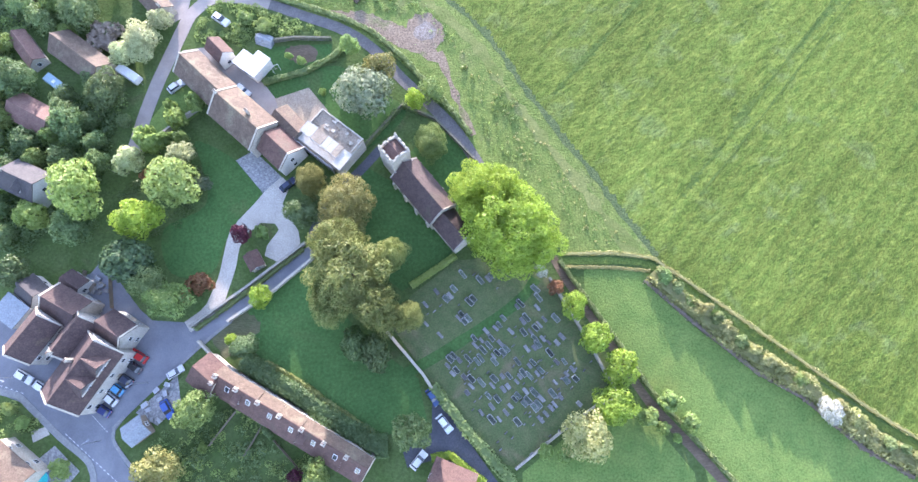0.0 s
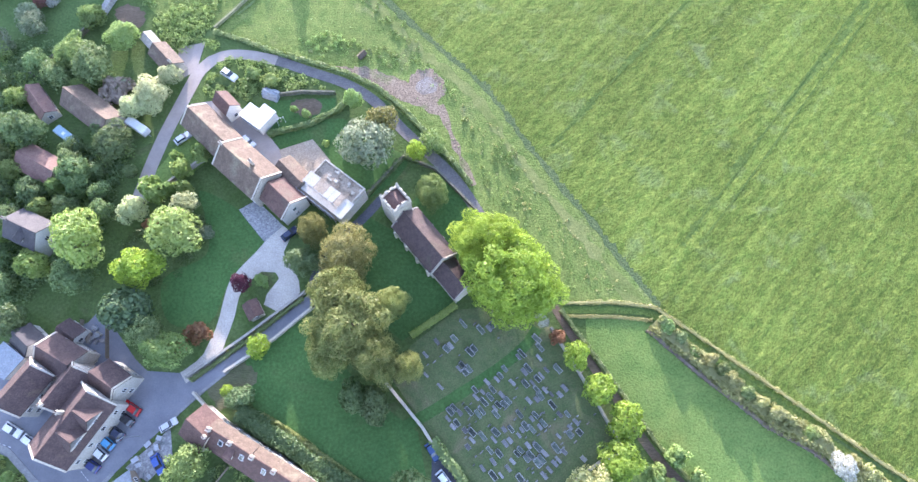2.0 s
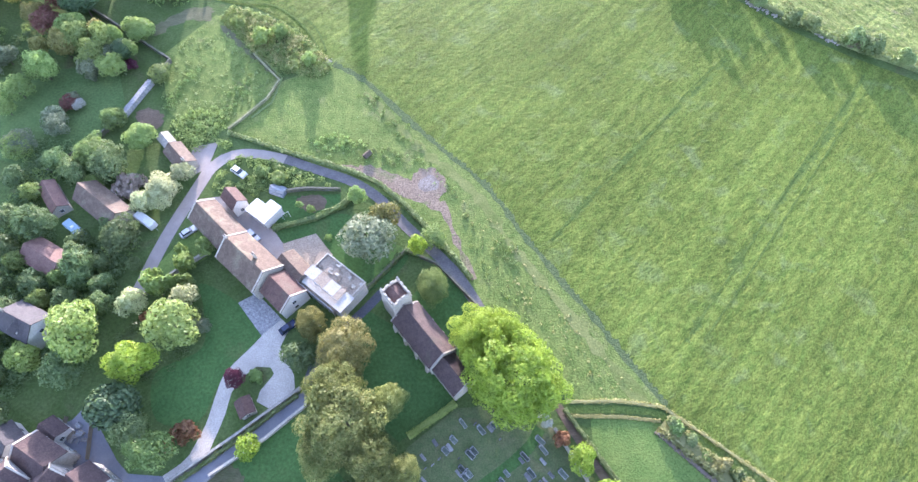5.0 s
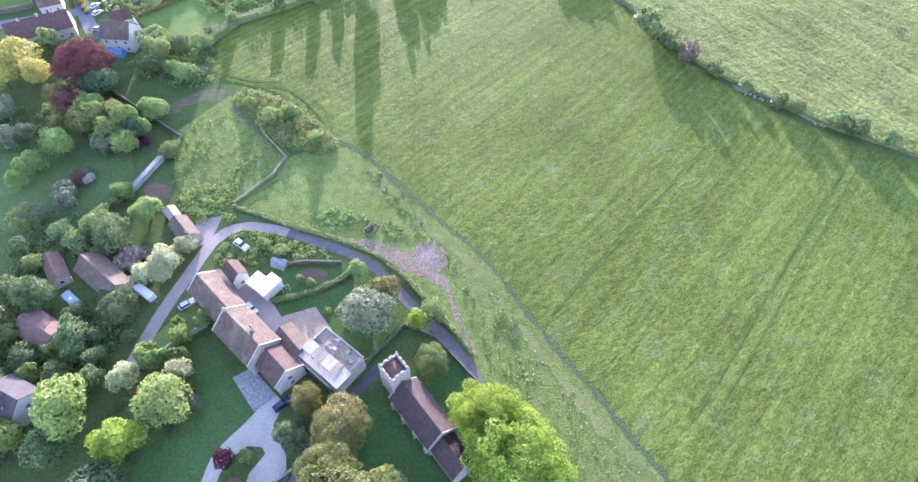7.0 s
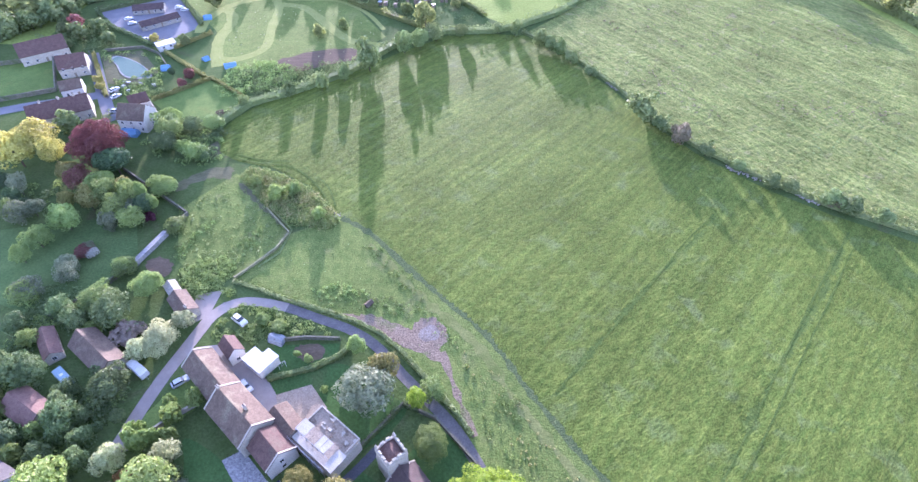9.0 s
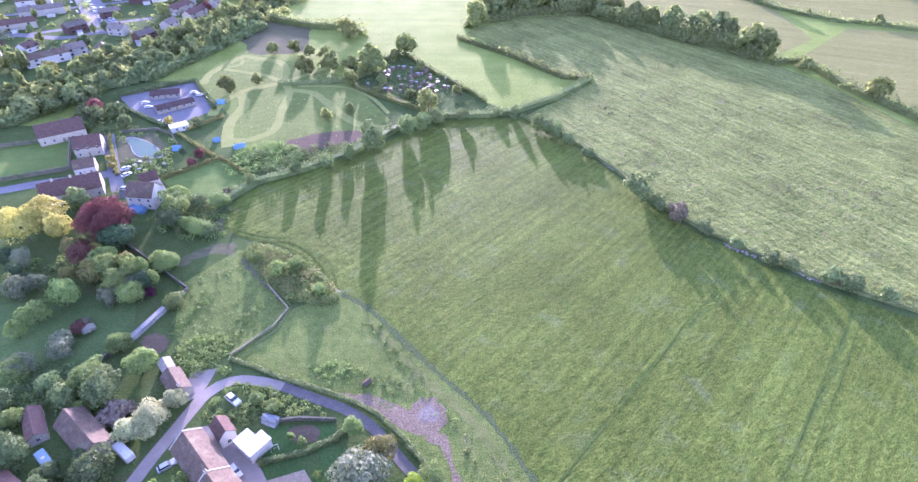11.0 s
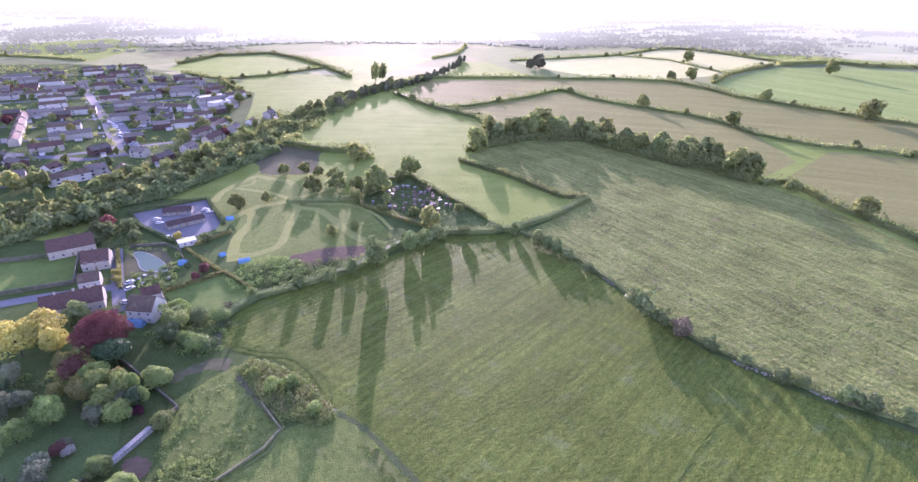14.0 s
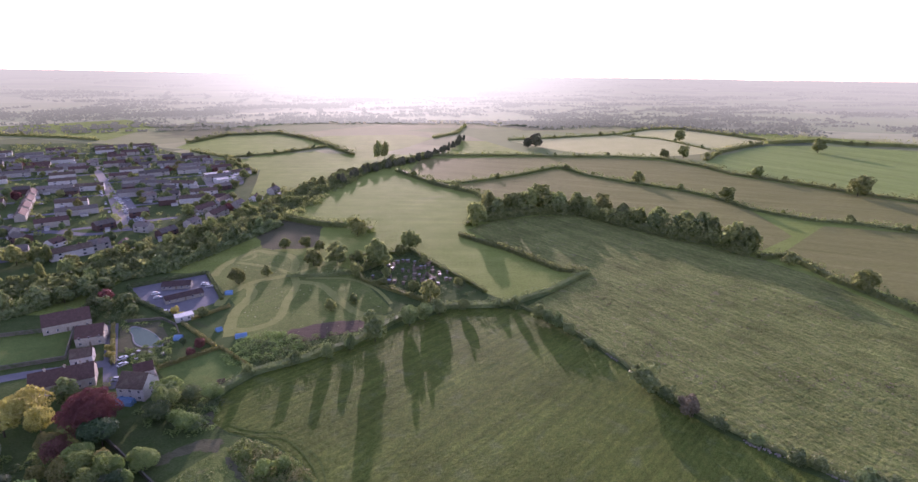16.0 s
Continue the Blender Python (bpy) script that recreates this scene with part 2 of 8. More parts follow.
M_PUBTILE = material("dark_roof_tile", (0.068, 0.046, 0.043), (0.11, 0.074, 0.066), 0.8, 0.88, 0.5, fine=3.2, third=(0.14, 0.105, 0.07), spots=0.4)
M_PUBWALL = material("cream_render", (0.4, 0.38, 0.34), (0.5, 0.475, 0.42), 0.6, 0.9, 0.2, fine=5, third=(0.31, 0.29, 0.25), spots=0.4)
M_SLATE = material("stone_slate", (0.07, 0.05, 0.048), (0.11, 0.078, 0.07), 0.9, 0.85, 0.5, fine=3.2, third=(0.1, 0.09, 0.065), spots=0.4)
M_ESTATE_ROOF = material("estate_roof_tile", (0.14, 0.128, 0.112), (0.21, 0.185, 0.16), 0.5, 0.6, 0.2, fine=2, third=(0.24, 0.16, 0.13), spots=0.45, spec=0.1, vary=0.4)
M_LEAD = material("grey_sheet_roof", (0.21, 0.235, 0.265), (0.29, 0.315, 0.34), 0.8, 0.5, 0.1, fine=3, spec=0.5)
M_WOOD = material("weathered_wood", (0.2, 0.16, 0.12), (0.28, 0.23, 0.17), 1.5, 0.85, 0.3, space="object")
M_BARK = material("bark", (0.09, 0.07, 0.05), (0.14, 0.11, 0.085), 1.5, 0.95, 0.7, space="object")
M_GLASS = glass_material("window_glass")
M_BLUE = plain("blue_sheet", (0.16, 0.33, 0.55), 0.75)
M_PALEBLUE = plain("pale_blue_paint", (0.25, 0.38, 0.45), 0.5)
M_POOL = plain("pool_cover", (0.13, 0.21, 0.18), 0.8, spec=0.05)
M_TYRE = plain("tyre_rubber", (0.025, 0.025, 0.025), 0.9)
M_METAL = plain("pale_metal", (0.5, 0.5, 0.5), 0.35, 0.8)
M_LAMPRED = plain("tail_lamp", (0.4, 0.02, 0.02), 0.3)
M_GRAVESTONE = material("grave_stone", (0.13, 0.13, 0.132), (0.25, 0.245, 0.24), 2.0, 0.85, 0.4, space="object", third=(0.15, 0.16, 0.11), spots=0.45, vary=0.5)
M_DARKSLATE = material("dark_slate_roof", (0.055, 0.05, 0.052), (0.085, 0.076, 0.076), 0.9, 0.75, 0.4, fine=3.2, third=(0.1, 0.09, 0.075), spots=0.4)
M_GRAVESLATE = material("grave_granite", (0.1, 0.11, 0.12), (0.3, 0.31, 0.32), 2.0, 0.5, 0.1, space="object", vary=0.6)
M_GRAVECHIP = material("grave_chippings", (0.05, 0.07, 0.055), (0.13, 0.15, 0.12), 3.0, 0.9, 0.3, space="object", vary=0.6)
M_GRAVEKERB = material("grave_kerb", (0.24, 0.24, 0.235), (0.34, 0.335, 0.32), 2.0, 0.85, 0.3, space="object", third=(0.17, 0.19, 0.13), spots=0.35, vary=0.3)

LEAF = {
    "lime": leaf_material("leaf_lime", (0.18, 0.278, 0.024), (0.285, 0.385, 0.052), 0.5, vary=0.25),
    "light": leaf_material("leaf_light", (0.16, 0.24, 0.065), (0.245, 0.33, 0.1), 0.45),
    "green": leaf_material("leaf_green", (0.095, 0.15, 0.055), (0.165, 0.225, 0.085), 0.4),
    "dark": leaf_material("leaf_dark", (0.045, 0.085, 0.035), (0.085, 0.14, 0.055), 0.3),
    "olive": leaf_material("leaf_olive", (0.138, 0.168, 0.045), (0.23, 0.25, 0.085), 0.35),
    "golden": leaf_material("leaf_golden", (0.18, 0.185, 0.05), (0.28, 0.27, 0.09), 0.35),
    "pale": leaf_material("leaf_pale", (0.32, 0.36, 0.17), (0.48, 0.5, 0.28), 0.45),
    "silver": leaf_material("leaf_silver", (0.15, 0.19, 0.105), (0.23, 0.265, 0.155), 0.4),
    "yellow": leaf_material("leaf_yellow", (0.35, 0.33, 0.07), (0.48, 0.45, 0.13), 0.45),
    "fresh": leaf_material("leaf_fresh", (0.19, 0.27, 0.06), (0.29, 0.36, 0.1), 0.45, vary=0.4),
    "dead": leaf_material("dead_grass", (0.19, 0.155, 0.12), (0.27, 0.22, 0.17), 0.3),
    "straw": leaf_material("leaf_straw", (0.25, 0.265, 0.09), (0.37, 0.36, 0.15), 0.4),
    "dry": leaf_material("leaf_dry", (0.17, 0.155, 0.085), (0.28, 0.25, 0.15), 0.3),
    "purple": leaf_material("leaf_purple", (0.06, 0.015, 0.025), (0.12, 0.03, 0.045), 0.35),
    "copper": leaf_material("leaf_copper", (0.145, 0.06, 0.05), (0.235, 0.105, 0.08), 0.4),
    "red": leaf_material("leaf_red", (0.2, 0.1, 0.045), (0.29, 0.165, 0.075), 0.4),
    "white": leaf_material("blossom_white", (0.34, 0.35, 0.28), (0.55, 0.54, 0.48), 0.4),
    "hedge": leaf_material("leaf_hedge", (0.125, 0.18, 0.06), (0.215, 0.27, 0.105), 0.4),
    "far": leaf_material("leaf_far", (0.11, 0.125, 0.075), (0.17, 0.18, 0.11), 0.25, 0.0),
    "field": leaf_material("leaf_field", (0.165, 0.208, 0.066), (0.285, 0.325, 0.115), 0.6, 0.02),
}

# ---- building helpers ----
rng = np.random.default_rng(7)


def mesh_of(name, verts, faces, mats=()):
    me = bpy.data.meshes.new(name)
    me.from_pydata(verts if isinstance(verts, list) else verts.tolist(), [], faces if isinstance(faces, list) else faces.tolist())
    for m in mats:
        me.materials.append(m)
    me.update()
    return me


def part(name, bm, mat, parent, label=""):
    me = bpy.data.meshes.new(name)
    if isinstance(bm, bpy.types.Mesh):
        me = bm
    else:
        bm.to_mesh(me)
        bm.free()
    if mat is not None:
        me.materials.clear()
        me.materials.append(mat)
    ob = new(name, me)
    ob.parent = parent
    return tagged(ob, label)


def box(bm, x0, y0, z0, x1, y1, z1, bevel=0.0):
    vs = [bm.verts.new(p) for p in ((x0, y0, z0), (x1, y0, z0), (x1, y1, z0), (x0, y1, z0), (x0, y0, z1), (x1, y0, z1), (x1, y1, z1), (x0, y1, z1))]
    fs = [bm.faces.new([vs[i] for i in f]) for f in ((3, 2, 1, 0), (4, 5, 6, 7), (0, 1, 5, 4), (1, 2, 6, 5), (2, 3, 7, 6), (3, 0, 4, 7))]
    if bevel:
        es = list({e for f in fs for e in f.edges})
        bmesh.ops.bevel(bm, geom=es, offset=bevel, segments=1, affect="EDGES")
    return bm


def solid(*boxes, bevel=0.0):
    bm = bmesh.new()
    for b in boxes:
        box(bm, *b, bevel=bevel)
    return bm


def prism(outline, z0, z1, bm=None):
    """Upright solid on a flat outline."""
    bm = bm or bmesh.new()
    lo = [bm.verts.new((x, y, z0)) for x, y in outline]
    hi = [bm.verts.new((x, y, z1)) for x, y in outline]
    n = len(lo)
    for i in range(n):
        bm.faces.new((lo[i], lo[(i + 1) % n], hi[(i + 1) % n], hi[i]))
    bm.faces.new(hi)
    bm.faces.new(lo[::-1])
    bmesh.ops.recalc_face_normals(bm, faces=bm.faces)
    return bm


def smooth_line(pts, step=2.0, closed=False):
    """Points along a soft curve through the given plan points."""
    p = [Vector((*q, 0)) for q in pts]
    n = len(p)
    out = []
    for i in range(n if closed else n - 1):
        a, b, c, d = (p[(i - 1) % n], p[i], p[(i + 1) % n], p[(i + 2) % n]) if closed else (p[max(i - 1, 0)], p[i], p[i + 1], p[min(i + 2, n - 1)])
        k = max(1, int((c - b).length / step))
        for j in range(k):
            t = j / k
            out.append(0.5 * ((2 * b) + (c - a) * t + (2 * a - 5 * b + 4 * c - d) * t * t + (3 * b - a - 3 * c + d) * t ** 3))
    if not closed:
        out.append(p[-1])
    return [(v.x, v.y) for v in out]


LAYER = [0.0]


def lift():
    """Each further ground cover lies half a millimetre above the last."""
    LAYER[0] += 0.0005
    return LAYER[0]


def straight_line(pts, step=1.5):
    """Points along straight runs between the given plan points."""
    out = []
    for (x0, y0), (x1, y1) in zip(pts, pts[1:]):
        n = max(1, int(math.hypot(x1 - x0, y1 - y0) / step))
        out += [(x0 + (x1 - x0) * i / n, y0 + (y1 - y0) * i / n) for i in range(n)]
    return out + [tuple(pts[-1])]


def strip(name, pts, width, z, mat, label, category, wobble=0.0, kind="structure", thick=0.0):
    """A road, path or verge along a curve."""
    line = smooth_line(pts)
    z = (z if z > 0.2 else z * 0.4) + lift()
    vs, fs = [], []
    for i, (x, y) in enumerate(line):
        a, b = line[max(i - 1, 0)], line[min(i + 1, len(line) - 1)]
        d = Vector((b[0] - a[0], b[1] - a[1])).normalized()
        w = width / 2 * (1 + wobble * (2 * rng.random() - 1))
        vs += [(x - d.y * w, y + d.x * w, z), (x + d.y * w, y - d.x * w, z)]
        if i:
            k = 2 * i
            fs.append((k - 2, k - 1, k + 1, k))
    ob = new(name, mesh_of(name, vs, fs, [mat]))
    return tagged(ob, label, category, kind=kind)


def sheet(name, outline, z, mat, label, category, soft=False):
    """A flat piece of ground with its own cover."""
    if soft:
        outline = smooth_line(outline, 2.0, True)
    z = (z if z > 0.2 else z * 0.4) + lift()
    bm = bmesh.new()
    f = bm.faces.new([bm.verts.new((x, y, z)) for x, y in outline])
    if f.normal.z < 0:
        f.normal_flip()
    f.normal_update()
    if f.normal.z < 0:
        f.normal_flip()
    bmesh.ops.triangulate(bm, faces=[f])
    me = bpy.data.meshes.new(name)
    bm.to_mesh(me)
    bm.free()
    me.materials.append(mat)
    return tagged(new(name, me), label, category, kind="structure")


def ragged(outline, amp=0.8, step=0.9, seed=3):
    """A soft closed outline with an uneven, worn edge."""
    r = np.random.default_rng(seed)
    return [(x + r.uniform(-amp, amp), y + r.uniform(-amp, amp)) for x, y in smooth_line(outline, step, True)]


def lattice_noise(x, y, seed):
    """Smooth value noise on numpy arrays, about -1 to 1."""
    table = np.random.default_rng(seed).random((64, 64)) * 2 - 1
    xi, yi = np.floor(x).astype(int), np.floor(y).astype(int)
    fx, fy = x - xi, y - yi
    fx, fy = fx * fx * (3 - 2 * fx), fy * fy * (3 - 2 * fy)
    g = lambda i, j: table[(xi + i) % 64, (yi + j) % 64]
    return (g(0, 0) * (1 - fx) + g(1, 0) * fx) * (1 - fy) + (g(0, 1) * (1 - fx) + g(1, 1) * fx) * fy


def inside(px, py, outline):
    res = np.zeros(px.shape, bool)
    n = len(outline)
    for i in range(n):
        (x0, y0), (x1, y1) = outline[i], outline[(i + 1) % n]
        if y0 == y1:
            continue
        cross = ((y0 > py) != (y1 > py)) & (px < (x1 - x0) * (py - y0) / (y1 - y0) + x0)
        res ^= cross
    return res


def sward(name, outline, step, z, height, turn, mat, label, category, seed, tufts=1.0, lines=(), rows=1.0):
    """Standing grass or crop: a relief of blades' tops in drill rows over the outline."""
    xs = np.array([p[0] for p in outline])
    ys = np.array([p[1] for p in outline])
    gx, gy = np.meshgrid(np.arange(xs.min(), xs.max() + step, step), np.arange(ys.min(), ys.max() + step, step), indexing="ij")
    r = np.random.default_rng(seed)
    gx = gx + r.uniform(-0.35, 0.35, gx.shape) * step
    gy = gy + r.uniform(-0.35, 0.35, gy.shape) * step
    ok = inside(gx, gy, outline)
    c, s = math.cos(radians(turn)), math.sin(radians(turn))
    u, v = gx * c + gy * s, -gx * s + gy * c
    h = rows * (0.25 * lattice_noise(u / 16, v / 2.6, seed) + 0.3 * lattice_noise(u / 5, v / 2.0, seed + 1)) + 0.35 * tufts * lattice_noise(gx / 1.7, gy / 1.7, seed + 2) + 0.3 * rows * lattice_noise(gx / 26, gy / 26, seed + 3)
    h = height * (1 + 0.5 * h + 0.26 * r.uniform(-1, 1, h.shape))
    flat = np.zeros(gx.shape, bool)
    for (x0, y0), (x1, y1), wide in lines:
        d = Vector((x1 - x0, y1 - y0)).normalized()
        along = (gx - x0) * d.x + (gy - y0) * d.y
        off = np.abs((gx - x0) * d.y - (gy - y0) * d.x + 0.9 * np.sin(along / 17.0))
        flat |= (off < wide + 0.5 * lattice_noise(gx / 5, gy / 5, seed + 7)) & (along > 0) & (along < math.hypot(x1 - x0, y1 - y0))
    h = np.where(flat, h * 0.7, h)
    edge = np.full(gx.shape, 1e9)
    for (x0, y0), (x1, y1) in zip(outline, outline[1:] + outline[:1]):
        k = np.clip(((gx - x0) * (x1 - x0) + (gy - y0) * (y1 - y0)) / ((x1 - x0) ** 2 + (y1 - y0) ** 2), 0, 1)
        edge = np.minimum(edge, np.hypot(gx - x0 - k * (x1 - x0), gy - y0 - k * (y1 - y0)))
    h = h * np.clip((edge - 1.2) / 4, 0.03, 1)
    idx = -np.ones(gx.shape, int)
    idx[ok] = np.arange(ok.sum())
    vs = np.stack([gx[ok], gy[ok], z + np.maximum(h[ok], 0.02)], 1)
    q = np.stack([idx[:-1, :-1], idx[1:, :-1], idx[1:, 1:], idx[:-1, 1:]], -1).reshape(-1, 4)
    q = q[(q >= 0).all(1)]
    me = mesh_of(name, vs, q, [mat, M_TRAM])
    me.polygons.foreach_set("material_index", (flat[ok][q].sum(1) > 1).astype(np.int32))
    return tagged(new(name, me), label, category, kind="stuff")


def leaves(centres, normals, size, r, stretch=1.5):
    """Small bent leaf sprays, one quad each."""
    n = len(centres)
    nn = normals + r.normal(0, 0.55, (n, 3))
    nn /= np.linalg.norm(nn, axis=1)[:, None] + 1e-9
    t = np.cross(nn, r.normal(0, 1, (n, 3)))
    t /= np.linalg.norm(t, axis=1)[:, None] + 1e-9
    b = np.cross(nn, t)
    s = size * r.uniform(0.6, 1.25, (n, 1))
    vs = np.stack([centres - t * s * stretch / 2, centres - b * s * 0.5 + nn * s * 0.12, centres + t * s * stretch / 2, centres + b * s * 0.5 + nn * s * 0.12], 1).reshape(-1, 3)
    return vs, np.arange(4 * n).reshape(-1, 4)


def crown_mesh(name, seed, count, size, blobs=34, flat=0.8, drop=-0.35, spread=0.75, ragged=0.1, cone=0.0, boxy=0.0, even=0.0, mat=None):
    """A crown of radius 1 round the origin: leaf sprays on uneven clumps, with gaps between."""
    r = np.random.default_rng(seed)
    u = r.normal(0, 1, (blobs * 4, 3))
    u /= np.linalg.norm(u, axis=1)[:, None]
    u = u[u[:, 2] > drop][:blobs]
    lobes = r.normal(0, 1, (9, 3))
    lobes /= np.linalg.norm(lobes, axis=1)[:, None]
    lobes[:, 2] = np.maximum(lobes[:, 2], drop)
    reach = r.uniform(0.72 + 0.2 * even, 1.12 - 0.06 * even, 9)
    near = u @ lobes.T
    rad = (r.uniform(0.42, spread + 0.08, len(u)) * reach[near.argmax(1)] * (0.78 + 0.24 * np.clip(near.max(1), 0, 1)))[:, None]
    c = u * rad
    c[:, 2] *= flat
    br = r.uniform(0.13, 0.36, len(u)) * (64 / max(blobs, 64)) ** 0.4
    if boxy:
        c[:, :2] *= ((1 - (boxy * np.clip(c[:, 2] / flat / 0.85, -1, 1)) ** 2) ** -0.4)[:, None]
    if cone:
        k = np.clip(1 - cone * (c[:, 2] + 0.5), 0.15, 1.2)
        c[:, :2] *= k[:, None]
        br *= np.clip(k, 0.5, 1)
    c = np.vstack([c, [[0, 0, 0]]])
    br = np.append(br, 0.6 * flat)
    w = br ** 2 / (br ** 2).sum()
    pick = r.choice(len(c), size=int(count * 2.2), p=w)
    d = r.normal(0, 1, (len(pick), 3))
    d[:, 2] += 0.25
    d /= np.linalg.norm(d, axis=1)[:, None]
    p = c[pick] + d * (br[pick] * r.uniform(0.82, 1.0 + ragged, len(pick)))[:, None]
    depth = (np.linalg.norm(p[:, None, :] - c[None], axis=2) / br[None]).min(1)
    keep = (depth > 0.8) | (r.random(len(p)) < 0.12)
    p, d = p[keep][:count], d[keep][:count]
    out = p / (np.linalg.norm(p, axis=1)[:, None] + 1e-9)
    vs, fs = leaves(p, d * 0.6 + out * 0.5, size, r)
    return mesh_of(name, vs, fs, [mat] if mat else [])


def trunk_mesh(name, seed, height, radius, reach, limbs=6):
    """A tapered trunk with limbs that lead into the crown."""
    r = np.random.default_rng(seed)
    vs, fs = [], []

    def limb(p0, p1, r0, r1, sides=6):
        p0, p1 = Vector(p0), Vector(p1)
        d = (p1 - p0).normalized()
        a = d.orthogonal().normalized()
        b = d.cross(a)
        k = len(vs)
        for p, rr in ((p0, r0), ((p0 + p1) / 2 + a * r0 * 0.3, (r0 + r1) / 2), (p1, r1)):
            for i in range(sides):
                q = 2 * math.pi * i / sides
                vs.append(tuple(p + (a * math.cos(q) + b * math.sin(q)) * rr))
        for ring in (0, 1):
            for i in range(sides):
                j = (i + 1) % sides
                fs.append((k + ring * sides + i, k + ring * sides + j, k + (ring + 1) * sides + j, k + (ring + 1) * sides + i))

    limb((0, 0, -0.2), (0.05, 0.03, height * 0.75), radius, radius * 0.5, 8)
    for i in range(limbs):
        q = 2 * math.pi * i / limbs + r.uniform(-0.4, 0.4)
        z0 = height * r.uniform(0.3, 0.7)
        limb((0, 0, z0), (math.cos(q) * reach * 0.6, math.sin(q) * reach * 0.6, z0 + reach * r.uniform(0.3, 0.7)), radius * 0.45, radius * 0.12)
    return mesh_of(name, vs, fs, [M_BARK])


# crown shapes, each used by many plants
CROWNS = {}


def crown(shape, colour, variant):
    key = (shape, colour, variant)
    if key not in CROWNS:
        spec = {
            "round": dict(count=4200, size=0.077, blobs=80, flat=0.85, spread=0.82, ragged=0.22, drop=-0.6),
            "little": dict(count=2500, size=0.1, blobs=48, flat=0.85, spread=0.82, ragged=0.22, drop=-0.6),
            "great": dict(count=36000, size=0.031, blobs=280, flat=0.9, spread=0.9, ragged=0.16, drop=-0.9, even=1.0),
            "spread": dict(count=20000, size=0.038, blobs=150, flat=0.75, spread=0.92, ragged=0.35),
            "conifer": dict(count=3200, size=0.10, blobs=44, flat=1.2, spread=0.7, cone=0.55, ragged=0.15),
            "shrub": dict(count=950, size=0.175, blobs=26, flat=0.75, spread=0.75, drop=-0.1, ragged=0.25),
            "hedgetree": dict(count=1350, size=0.163, blobs=34, flat=0.9, spread=0.78, drop=-0.8, ragged=0.22, boxy=0.85),
            "mid": dict(count=640, size=0.226, blobs=24, flat=0.9, spread=0.78, drop=-0.8, ragged=0.22, boxy=0.85),
            "far": dict(count=300, size=0.33, blobs=18, flat=0.85, spread=0.7),
        }[shape]
        CROWNS[key] = crown_mesh("crown", 100 + 17 * variant + len(shape), mat=LEAF[colour], **spec)
    return CROWNS[key]


TRUNKS = {}


def plant(name, x, y, r, h, shape, colour, label, category="tree", group="", squash=None):
    """One tree or shrub: trunk with limbs, and a crown of leaf clumps."""
    variant = int(rng.integers(0, 4))
    top = tagged(new(name), label, category, group)
    ck = r * (0.9 if shape == "conifer" else 1.0)
    half = max(h * {"shrub": 0.5, "great": 0.49, "round": 0.45}.get(shape, 0.42), 0.8)
    flat = {"round": 0.85, "great": 0.9, "spread": 0.75, "conifer": 1.2, "shrub": 0.75, "far": 0.85, "hedgetree": 0.9}[shape]
    if shape in ("far", "hedgetree"):
        half = max(h * 0.5, r * 0.85)
        h = max(h, half * 2.05)
    zc = h - half
    tk = (variant, shape == "shrub")
    if tk not in TRUNKS:
        TRUNKS[tk] = trunk_mesh("trunk", 40 + variant, 1.0, 0.05 if shape != "shrub" else 0.06, 0.55)
    tr = new("trunk", TRUNKS[tk])
    tr.parent = top
    tr.scale = (r * 0.9, r * 0.9, max(zc, 0.6) + half * 0.3)
    kind = "little" if shape == "round" and r < 4 else "mid" if shape == "hedgetree" and math.hypot(x, y) > 260 else shape
    cr = new("crown", crown(kind, colour, variant))
    cr.parent = top
    cr.location = (0, 0, zc)
    wide = float(rng.uniform(0.86, 1.14))
    cr.scale = (r * wide, r / wide, half / flat)
    top.matrix_world = pose(x, y, 0, 0, 0, float(rng.uniform(0, 360)))
    return top


